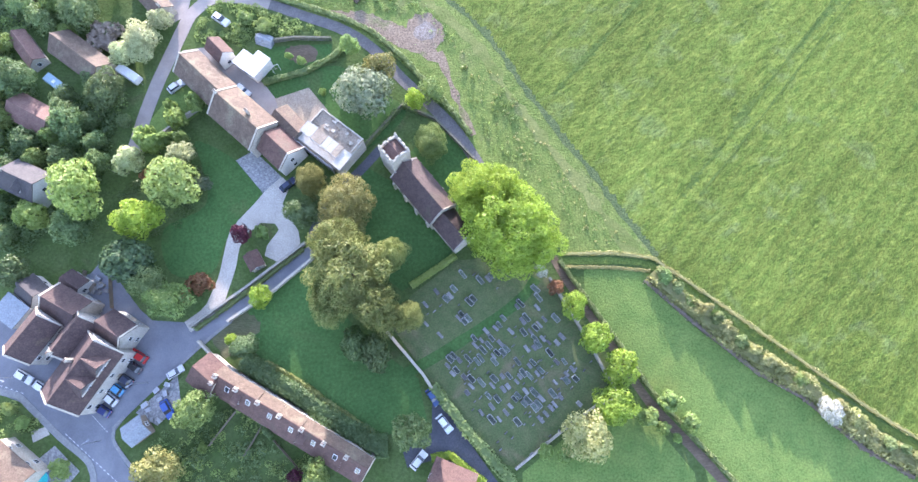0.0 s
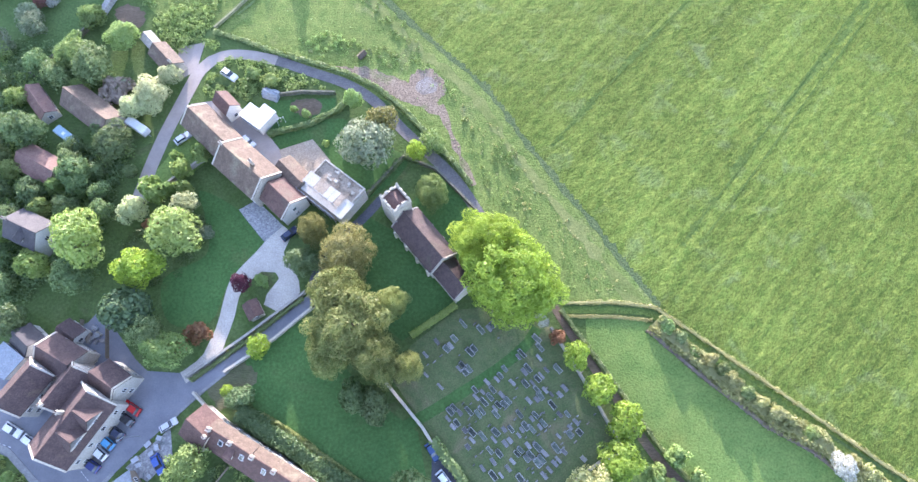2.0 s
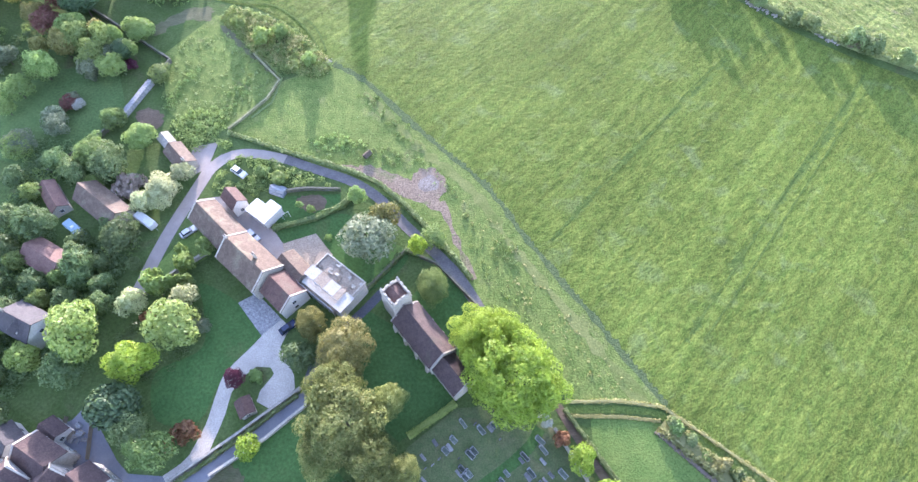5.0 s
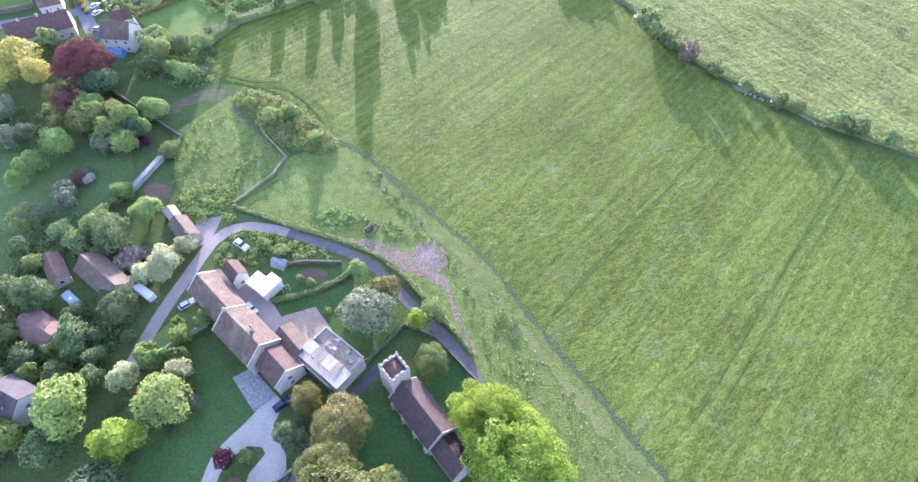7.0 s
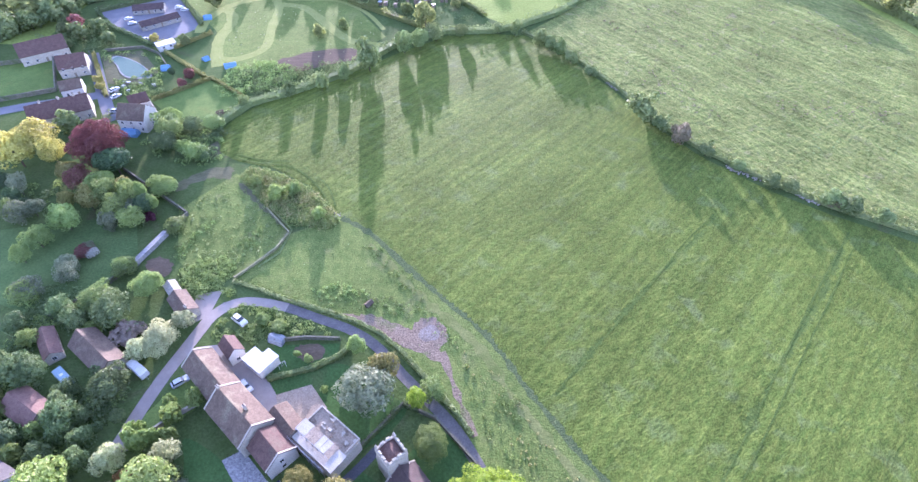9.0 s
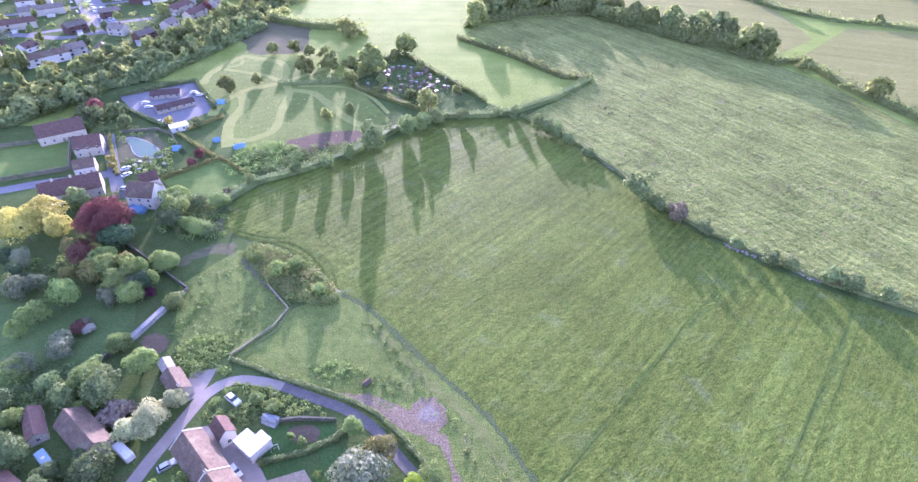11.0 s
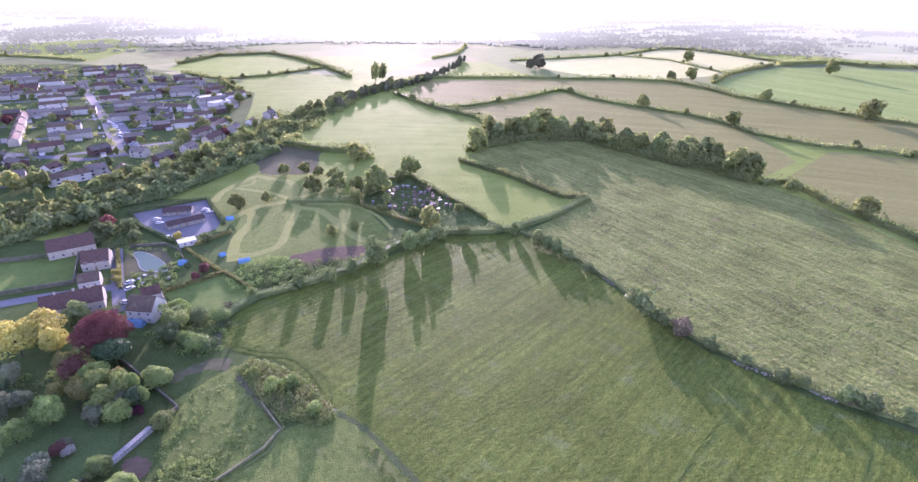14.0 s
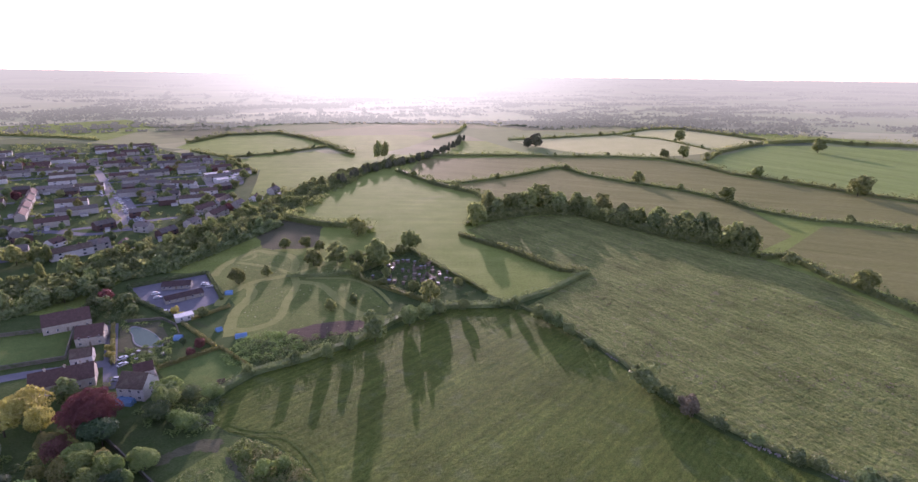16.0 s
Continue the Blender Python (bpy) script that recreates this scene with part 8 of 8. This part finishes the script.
scrub("meadow_weeds", [(-66, 96), (-40, 124), (-10, 96), (14, 66), (30, 42), (10, 46), (-8, 70), (-40, 88)], 90, 0.08, 0.22, "hedge", "scattered low weeds in the meadow", 35, (), 0.3, 14, "weeds")
scrub("lane_bushes", [(-80, 98), (-68, 100), (-62, 94), (-66, 92), (-74, 92)], 40, 0.6, 1.5, "light", "bushes at the bend of the lane", 36, (), 0.4)
scrub("back_gardens", [(-58, -4), (-36, -18), (-30, -24), (-62, -26), (-66, -20)], 60, 0.5, 1.4, "green", "shrubs of the back gardens", 37, ((-53.4, -9, 4), (-60.9, -9.2, 4), (-65.9, -13.4, 4)), 0.4)
scrub("corner_garden", [(-100, -8), (-92, -9), (-84, -16), (-78, -22), (-80, -27), (-100, -14)], 40, 0.6, 1.6, "light", "rounded shrubs of a corner garden", 38, ((-90, -20, 7),), 0.4)
scrub("park_planting", [(-150, 128), (-124, 146), (-98, 122), (-102, 118), (-122, 128), (-150, 118)], 60, 0.8, 1.8, "green", "mixed shrubs under the park trees", 39)
scrub("park_planting", [(-150, 140), (-124, 146), (-102, 126), (-106, 118), (-124, 130), (-150, 130)], 40, 0.6, 1.6, "light", "lighter shrubs under the park trees", 61)
scrub("wall_shrubs", [(-122, 160), (-96, 150), (-84, 152), (-88, 166), (-98, 172), (-118, 166)], 60, 0.6, 1.9, "light", "shrubs at the field gateway", 62)
scrub("meadow_weeds", [(-2, 80), (10, 70), (30, 40), (40, 26), (30, 27), (16, 46), (6, 62)], 230, 0.12, 0.4, "straw", "scattered dry tussocks beside the field track", 94, (), 0.26, 12, "weeds")
scrub("meadow_weeds", [(4, 62), (12, 54), (24, 34), (28, 27), (18, 28), (10, 42)], 120, 0.15, 0.45, "light", "scattered fresh weeds in the meadow", 95, (), 0.26, 12, "weeds")
scrub("lane_weeds", [(-48, 93), (-30, 96), (-8, 90), (0, 80), (-4, 77), (-10, 87), (-26, 89), (-40, 90)], 120, 0.2, 0.7, "light", "rough weeds round the bare earth", 96, (), 0.3, 16, "weeds")
house("field_shelter", -25.0, 90.6, 50, 2.2, 1.0, 0.9, 1.3, M_BARK, M_BARK, "small dark timber field shelter in the meadow", "shed", per=0, storeys=1, ends=False, door=False)
scrub("meadow_bushes", [(8, 60), (14, 56), (16, 62), (10, 68)], 26, 0.3, 0.8, "light", "clump of low bushes in the meadow", 75, (), 0.3, 24)
scrub("lane_weeds", [(-82, 101), (-78, 106), (-69, 108), (-66, 103), (-66.4, 99), (-70, 95), (-76, 97)], 190, 0.35, 1.0, "light", "tall bright weeds above the lane", 63, (), 0.36, 26)
scrub("lane_weeds", [(-70, 106), (-67, 118), (-63, 121), (-62, 112), (-66, 104)], 60, 0.3, 0.8, "light", "clumps of bright weeds in the paddock", 102, (), 0.34, 22, "weeds")
scrub("lane_weeds", [(-86, 107), (-84, 116), (-80, 124), (-78.6, 122), (-82, 112), (-83, 106)], 46, 0.3, 0.9, "light", "bright weeds along the shaded paddock edge", 103, (), 0.34, 22, "weeds")
scrub("meadow_weeds", [(-44, 95), (-34, 98.6), (-27, 95.6), (-29, 92.4), (-38, 92)], 70, 0.25, 0.7, "light", "clump of bright weeds in the meadow", 104, (), 0.34, 22, "weeds")
scrub("meadow_weeds", [(-28, 116), (-17, 105), (-8, 94), (-12, 92), (-20, 101), (-30, 112)], 60, 0.3, 0.75, "light", "bright weeds beside the crop margin", 105, (), 0.34, 22, "weeds")
def tumbled(pts, count, seed):
    """Loose stones of a fallen wall, heaped along a line."""
    r = np.random.default_rng(seed)
    line = np.array(straight_line(pts, 0.6))
    bm = bmesh.new()
    for i in range(count):
        c = line[int(r.integers(0, len(line)))] + r.normal(0, 0.45, 2)
        a, w, h = r.uniform(0, 3.14), r.uniform(0.16, 0.42), r.uniform(0.15, 0.6)
        ring = [(c[0] + w * r.uniform(0.7, 1.2) * math.cos(a + q), c[1] + w * r.uniform(0.6, 1.1) * math.sin(a + q)) for q in (0, 1.5, 3.1, 4.7)]
        prism(ring, 0, h, bm)
    me = bpy.data.meshes.new("fallen_stones")
    bm.to_mesh(me)
    bm.free()
    me.materials.append(M_RUBBLE)
    tagged(new("fallen_stones", me), "pale loose stones of a fallen field wall", "stones", kind="stuff")


tumbled([(96.2, 155.2), (99.4, 152.2), (104.4, 148.6)], 60, 1)
tumbled([(114.6, 140.4), (120.4, 136)], 40, 2)
tumbled([(62.6, 214), (66.4, 207.4)], 40, 3)
tumbled([(-39.6, 126.6), (-41, 124.6)], 26, 4)
scrub("hedge_foot_growth", [(70, 206), (77.5, 190), (92, 169), (110, 150.5), (126, 138), (148, 125), (149, 128), (127, 142), (111.5, 154), (94, 172.5), (80, 193), (72, 209)], 150, 0.3, 0.9, "straw", "dry bushy growth beside the hedge", 101, (), 0.4, 20, "weeds")
scrub("dead_weeds", [(72, 236), (96, 224), (104, 188), (96, 186), (78, 212)], 130, 0.3, 0.8, "dry", "brownish dead weeds in the rough pasture", 106, (), 0.5, 14, "weeds")
scrub("dead_weeds", [(124, 200), (150, 202), (174, 196), (176, 184), (152, 184), (130, 190)], 150, 0.3, 0.9, "dry", "brownish dead weeds in the rough pasture", 107, (), 0.5, 14, "weeds")
scrub("dead_weeds", [(60, 290), (110, 300), (190, 290), (200, 250), (120, 236), (80, 250)], 170, 0.4, 1.1, "dry", "scattered brown weeds in the rough pasture", 108, (), 0.6, 12, "weeds")
scrub("rough_weeds", [(126, 186), (168, 190), (176, 170), (140, 158), (116, 172)], 150, 0.25, 0.7, "hedge", "green weed clumps in the rough pasture", 109, (), 0.45, 14, "weeds")
scrub("lane_weeds", [(-40, 92), (-26, 96), (-10, 92), (-14, 86), (-28, 89)], 50, 0.2, 0.6, "hedge", "rough weeds beside the bare earth", 64, (), 0.3, 20)
scrub("verge_weeds", [(-6, 78), (4, 62), (8, 52), (12, 56), (2, 72)], 40, 0.2, 0.7, "light", "tussocks beside the lane", 65, (), 0.3, 20)
scrub("manor_border", [(-78, 26), (-66, 28), (-62, 32), (-58, 44), (-68, 46), (-78, 40)], 60, 0.6, 1.8, "green", "dense shrub border beside the lawn", 66, ((-75, 50, 8),), 0.4)
scrub("field_corner_thicket", [(-77, 145), (-74, 150), (-65, 147), (-53, 140), (-44, 131), (-39, 124), (-42, 120), (-49, 121), (-55, 122), (-67, 134)], 460, 0.5, 1.8, "light", "sprawling thicket at the field corner", 40, (), 0.45)
scrub("field_corner_thicket", [(-77, 145), (-74, 150), (-65, 147), (-53, 140), (-44, 131), (-39, 124), (-42, 120), (-49, 121), (-55, 122), (-67, 134)], 260, 0.6, 1.9, "straw", "pale twiggy growth over the thicket", 112, (), 0.34, 40)
scrub("park_grass", [(-154, 298), (-147, 354), (-107, 334), (-72, 312), (-38, 254), (-53, 234), (-81, 226), (-101, 219), (-114, 231), (-122, 257)], 160, 0.1, 0.3, "pale", "long uneven park grass", 51, (), 0.4, 12, "grass")
scrub("park_edge_thicket", [(-102, 216), (-80, 222), (-52, 228), (-50, 219), (-72, 203), (-86, 196)], 120, 0.9, 2.4, "hedge", "thicket between park and crop", 41)
scrub("park_edge_thicket", [(-105, 204), (-103, 217), (-97, 225), (-88, 227), (-78, 223), (-72, 214), (-80, 203), (-91, 199), (-98, 195)], 170, 0.8, 2.2, "light", "dense pale scrub between park and crop", 74, (), 0.5)
scrub("villa_planting", [(-170, 236), (-140, 232), (-128, 205), (-122, 180), (-134, 190), (-150, 205)], 60, 0.6, 1.8, "light", "garden shrubs round the pool", 42, ((-148, 220, 11), (-123, 174, 7), (-129, 188, 5), (-139, 239, 6)))
scrub("copse", [(-122, 180), (-104, 182), (-88, 172), (-96, 158), (-112, 158)], 60, 1.0, 2.6, "green", "bushes behind the villa", 43, ((-123, 174, 7),))
scrub("allotment_plants", [(-77, 333), (-39, 348), (11, 279), (-20, 264), (-61, 293)], 330, 0.4, 1.4, "green", "plants and bushes on the allotments", 44, (), 0.5, 24)
scrub("belt_trees", [(-262, 240), (-236, 296), (-206, 336), (-186, 384), (-168, 470), (-146, 600), (-120, 640), (-128, 560), (-146, 420), (-168, 350), (-190, 300), (-222, 240), (-244, 214)], 330, 2.6, 6.5, "field", "dense trees along the railway", 45, (), 1.7, 60, "wood")
scrub("belt_trees", [(-262, 240), (-236, 296), (-206, 336), (-186, 384), (-168, 470), (-146, 600), (-120, 640), (-128, 560), (-146, 420), (-168, 350), (-190, 300), (-222, 240), (-244, 214)], 130, 2.2, 5.0, "hedge", "lighter trees along the railway", 46, (), 1.5, 60, "wood")


scrub("estate_gardens", ESTATE, 760, 1.0, 3.2, "field", "trees and bushes of the estate gardens", 71, (), 1.2, 34, "wood")
scrub("estate_gardens", ESTATE, 200, 1.0, 3.0, "light", "lighter bushes of the estate gardens", 72, (), 1.2, 34, "wood")


def far_woods():
    """Hedgerows, copses and woods of the distance, too many to count, in rows along the field edges."""
    r = np.random.default_rng(9)
    vs, fs, o = [], [], 0
    for i in range(330):
        d = 1180 * (3.9 ** r.random() ** 1.15)
        az = r.uniform(-0.86, 0.86)
        x0, y0 = d * math.sin(az), d * math.cos(az)
        if y0 < 1190 and -470 < x0 < 820:
            continue
        a = 0.5 + r.choice([0.0, 0.0, 1.57]) + r.normal(0, 0.22)
        ln = r.uniform(90, 420)
        wide = r.uniform(1.5, 4) if r.random() < 0.8 else r.uniform(14, 45)
        n = int(ln / 7 * (1 + wide / 9))
        t = r.random(n) * ln
        bow = r.normal(0, 0.12) * ln
        off = r.normal(0, wide, n) + bow * np.sin(t / ln * math.pi)
        px = x0 + math.cos(a) * t - math.sin(a) * off
        py = y0 + math.sin(a) * t + math.cos(a) * off
        size = r.uniform(1.6, 4.2, n) * (1.25 if wide > 10 else 0.85)
        k = np.repeat(np.arange(n), 4)
        dd = r.normal(0, 1, (len(k), 3))
        dd /= np.linalg.norm(dd, axis=1)[:, None]
        p = np.stack([px[k], py[k], land(px, py)[k] + size[k] * 0.8], 1) + dd * size[k][:, None] * (1.0, 1.0, 0.7)
        v, f = leaves(p, dd, 4.4, r)
        vs.append(v)
        fs.append(f + o)
        o += len(v)
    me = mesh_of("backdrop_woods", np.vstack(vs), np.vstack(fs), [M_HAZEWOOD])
    tagged(new("backdrop_woods", me), "hedgerows and woods of the distant country under a painted haze glow", "wood", kind="stuff")


far_woods()

# pool garden, tents and sheds up the village
pool = tagged(new("garden_pool"), "covered oval garden pool with pale paved rim", "pool")
oval = smooth_line([(-12.4, 6.4), (-10.8, 9), (-2, 5.2), (5.6, -1), (10.4, -7.2), (6.8, -8.8), (1.2, -8.2), (-3.4, -4.6), (-7.8, 1.4)], 0.8, True)
part("rim", prism([(x * 1.1, y * 1.12) for x, y in oval], 0, 0.12), M_PAVING, pool)
part("water", prism(oval, 0.12, 0.17), M_POOL, pool)
pool.matrix_world = pose(-146.8, 220.0, 0.12)
sheet("pool_terrace", [(-166, 230), (-150, 236), (-134, 216), (-140, 203), (-152, 206)], 0.045, M_SOIL, "brownish paved ground round the pool", "terrace")


def tent(x, y, yaw, L, W, h, mat, label, category="tent"):
    top = tagged(new("tent"), label, category)
    bm = bmesh.new()
    prof = [(-W * 0.62, 0.0), (-W / 2, h * 0.55), (-W * 0.2, h * 0.95), (0, h), (W * 0.2, h * 0.95), (W / 2, h * 0.55), (W * 0.6, 0)]
    a = [bm.verts.new((-L / 2, y_, z)) for y_, z in prof]
    b = [bm.verts.new((L / 2, y_, z)) for y_, z in prof]
    for i in range(len(prof) - 1):
        bm.faces.new((a[i], b[i], b[i + 1], a[i + 1]))
    bm.faces.new(a)
    bm.faces.new(b[::-1])
    bmesh.ops.subdivide_edges(bm, edges=list(bm.edges), cuts=2, use_grid_fill=True)
    for v in bm.verts:
        if v.co.z > 0.1:
            v.co += Vector(rng.normal(0, 0.11, 3))
    bmesh.ops.recalc_face_normals(bm, faces=bm.faces)
    part("cover", bm, mat, top)
    for s in (-1, 1):
        part("end_pole", solid((s * L / 2 - 0.04, -0.04, 0, s * L / 2 + 0.04, 0.04, h + 0.3)), M_METAL, top)
    top.matrix_world = pose(x, y, 0, 0, 0, yaw)


tent(-131, 271, 20, 4, 3, 1.8, M_BLUE, "bright blue tarpaulin shelter in the park")
tent(-117.3, 228, 50, 2.8, 2.4, 1.5, M_BLUE, "bright blue tarpaulin shelter in the park")
tent(-104.5, 222.6, 25, 5.2, 3.2, 1.5, M_BLUE, "large bright blue tarpaulin shelter in the park")
tent(-132, 219, 10, 3.4, 3, 1.9, M_BLUE, "blue garden gazebo beside the pool")
tent(-125.6, 169, -4, 6.2, 2.6, 2.6, M_BLUE, "blue canopy behind the villa")
tent(-47.4, 78.6, -20, 4.2, 2.4, 1.9, M_LEAD, "grey-blue garden shelter by the wall", "shelter")
house("garden_shed", -95.6, 182.0, 30, 3, 2.4, 1.9, 2.8, M_WOOD, M_TILE, "little summer house on the villa lawn", "shed", per=1, storeys=1)
for i in range(70):
    u, v = rng.random(), rng.random()
    x, y = -72 + 78 * u * (0.7 + 0.3 * v) , 296 + 36 * v - 24 * u + 6
    if not inside(np.array([x]), np.array([y]), [(-77, 333), (-39, 348), (11, 279), (-20, 264), (-61, 293)])[0]:
        continue
    s = float(rng.uniform(1.2, 2.4))
    top = tagged(new("allotment_shed"), "small shed with a pale sheet roof", "shed", "allotment sheds")
    part("wall", solid((-s / 2, -s * 0.4, 0, s / 2, s * 0.4, 1.9)), M_WOOD, top)
    part("roof", solid((-s / 2 - 0.15, -s * 0.4 - 0.15, 1.9, s / 2 + 0.15, s * 0.4 + 0.15, 2.0)), (M_LEAD, M_WOOD, M_TILE_BROWN, M_PAVING)[i % 4], top)
    part("door", solid((-0.35, -s * 0.4 - 0.04, 0.05, 0.35, -s * 0.4, 1.8)), M_WOOD, top)
    top.matrix_world = pose(x, y, 0, 0, 0, float(rng.uniform(0, 90)))


# street walls and garden clutter up the village
wall_run("street_wall", [(-173, 233), (-162, 216.5), (-150, 197)], 0.35, 1.0, M_MOSSWALL, "low stone wall along the village street")
wall_run("pool_wall", [(-166, 234), (-150, 238), (-140, 232), (-133, 222)], 0.35, 1.3, M_MOSSWALL, "curved stone wall behind the pool")
wall_run("villa_wall", [(-134, 196), (-128, 192), (-121, 183), (-117, 178)], 0.35, 1.4, M_RUBBLE, "pale stone wall beside the villa")
scrub("village_gardens", [(-205, 246), (-176, 258), (-160, 238), (-172, 232), (-186, 232), (-200, 236)], 70, 0.8, 2.4, "hedge", "bushes of the village back gardens", 81, ((-189, 230, 12),))
scrub("village_gardens", [(-150, 205), (-138, 216), (-126, 206), (-128, 196), (-140, 196)], 36, 0.5, 1.6, "green", "bushes between pool and annexe", 82, ((-129.5, 188, 5),))
scrub("village_gardens", [(-166, 182), (-150, 192), (-138, 184), (-136, 172), (-150, 166)], 40, 0.6, 1.8, "hedge", "bushes before the cottages", 83, ((-156, 180, 9), (-148, 184, 6)))
for i in range(7):
    x, y = float(rng.uniform(-147, -127)), float(rng.uniform(199, 208))
    top = tagged(new("garden_box"), "pale box or planter in a village garden", "planter", "garden clutter")
    s = float(rng.uniform(0.8, 1.8))
    part("box", solid((-s / 2, -s * 0.35, 0, s / 2, s * 0.35, s * 0.45), bevel=0.04), (M_STONE, M_LEAD, M_PAVING, M_WOOD)[i % 4], top)
    part("lid", solid((-s / 2 - 0.04, -s * 0.35 - 0.04, s * 0.45, s / 2 + 0.04, s * 0.35 + 0.04, s * 0.45 + 0.06)), M_METAL, top)
    top.matrix_world = pose(x, y, 0.02, 0, 0, float(rng.uniform(0, 180)))


# back-garden fences, clutter and posts
def fence(pts, label):
    top = tagged(new("fence"), label, "fence")
    line = smooth_line(pts, 1.8)
    for (x0, y0), (x1, y1) in zip(line, line[1:]):
        d = Vector((x1 - x0, y1 - y0))
        a = math.degrees(math.atan2(d.y, d.x))
        o = part("panel", solid((0.06, -0.025, 0.05, d.length - 0.06, 0.025, 1.4)), M_WOOD, top)
        o.matrix_local = pose(x0, y0, 0, 0, 0, a)
        o = part("post", solid((-0.06, -0.06, 0, 0.06, 0.06, 1.55), bevel=0.01), M_WOOD, top)
        o.matrix_local = pose(x0, y0, 0, 0, 0, a)


fence([(-51.4, -16.5), (-46.5, -9.6)], "weathered wooden fence between back gardens")
fence([(-43.9, -18.5), (-40.4, -12)], "weathered wooden fence between back gardens")
fence([(-38, -15.5), (-31.5, -22)], "weathered wooden fence between back gardens")
fence([(-36, -24), (-50, -26)], "weathered wooden fence at the garden end")
hedge("back_hedge", [(-43, -9.5), (-38.5, -15)], 1.0, 1.5, "green", "green hedge between back gardens", 50, 0.35, 0.2)
for i, (x, y) in enumerate(((-65.2, -9.4), (-64.2, -11.4), (-66, -8.4), (-63.9, -5.4), (-61.8, -4.2), (-63, -7.2), (-62.6, -11.6), (-62.0, -6.0))):
    top = tagged(new("garden_box"), "pale box or planter in a cluttered garden", "planter", "garden clutter")
    s = float(rng.uniform(0.7, 1.4))
    part("box", solid((-s / 2, -s * 0.35, 0, s / 2, s * 0.35, s * 0.5), bevel=0.04), (M_WHITE, M_LEAD, M_STONE, M_WOOD)[i % 4], top)
    part("lid", solid((-s / 2 - 0.04, -s * 0.35 - 0.04, s * 0.5, s / 2 + 0.04, s * 0.35 + 0.04, s * 0.5 + 0.06)), M_METAL, top)
    top.matrix_world = pose(x, y, 0.02, 0, 0, float(rng.uniform(0, 180)))
for i in range(16):
    x, y = float(rng.uniform(-82, -77)), float(rng.uniform(11.2, 19))
    top = tagged(new("crate"), "stacked pallet or crate in the pub yard", "crate", "pub yard clutter")
    s = float(rng.uniform(0.7, 1.5))
    part("crate_body", solid((-s / 2, -s * 0.35, 0, s / 2, s * 0.35, s * 0.45), bevel=0.03), (M_WOOD, M_PAVING, M_LEAD, M_STONE)[i % 4], top)
    for k in range(3):
        part("slat", solid((-s / 2 - 0.03, -s * 0.3 + k * s * 0.25, s * 0.45, s / 2 + 0.03, -s * 0.3 + k * s * 0.25 + 0.12, s * 0.45 + 0.04)), M_WOOD, top)
    top.matrix_world = pose(x, y, 0.06, 0, 0, float(rng.uniform(0, 180)))
fence([(-83, 20.5), (-82.6, 14.4), (-80.4, 10.6)], "weathered wooden fence round the pub yard")
fence([(-77.2, 19), (-75.8, 12)], "weathered wooden fence round the pub yard")
scrub("back_gardens", [(-56, -4), (-36, -14), (-26, -22), (-22, -28), (-60, -28), (-62, -16)], 60, 0.3, 1.1, "light", "shrubs and beds of the back gardens", 73, ((-53.4, -9, 4), (-60.9, -9.2, 3.5)), 0.35)
sheet("garden_gravel", [(-68, -10), (-60, -2.2), (-58.6, -8), (-63, -12.6)], 0.04, M_PAVING, "gravelled cluttered side garden", "garden")
pond = tagged(new("paddling_pool"), "round turquoise paddling pool on paving", "pool")
ring = [(1.5 * math.cos(2 * math.pi * i / 20), 1.5 * math.sin(2 * math.pi * i / 20)) for i in range(20)]
part("wall", prism(ring, 0, 0.5), M_BLUE, pond)
part("water", prism([(x * 0.93, y * 0.93) for x, y in ring], 0.5, 0.52), plain("turquoise_water", (0.05, 0.5, 0.5), 0.1), pond)
pond.matrix_world = pose(-85.4, -23.0, 0.02)
sheet("corner_terrace", [(-90, -22), (-84, -16.6), (-78, -21.6), (-82, -27)], 0.03, M_PAVING, "pale paved corner garden terrace", "terrace")

scrub("back_gardens", [(-58, -8), (-48, -9), (-30, -20), (-22, -27), (-34, -34), (-60, -24)], 110, 0.4, 1.4, "light", "light green shrubs and borders of the back gardens", 91, ((-53.4, -9, 4), (-60.9, -9.2, 3.5), (-47, -13, 3), (-38, -17, 2.5)), 0.34)
scrub("back_gardens", [(-60, -12), (-46, -12), (-34, -22), (-26, -30), (-44, -34), (-62, -24)], 40, 0.4, 1.3, "green", "evergreen shrubs of the back gardens", 92, ((-53.4, -9, 4), (-60.9, -9.2, 3.5), (-47, -13, 3), (-38, -17, 2.5)), 0.34)
scrub("estate_gardens", [(-234, 350), (-214, 338), (-198, 392), (-182, 462), (-166, 530), (-196, 548), (-226, 480)], 130, 1.2, 3.4, "field", "bushes and trees of the gardens beside the railway", 93, ((-214, 398, 6), (-208, 428, 7), (-203, 458, 6), (-199, 488, 6)), 1.2, 34, "wood")
for pts, wide in FIELD_HEDGES:
    for x, y in smooth_line(pts, 32)[1:-1]:
        if rng.random() < 0.6:
            plant("hedge_tree", x + float(rng.normal(0, 3)), y + float(rng.normal(0, 3)), float(rng.uniform(2.2, 4.8)), float(rng.uniform(3.6, 8)), "hedgetree", "field", "small rounded tree in a distant hedge", "tree", "distant hedge trees")
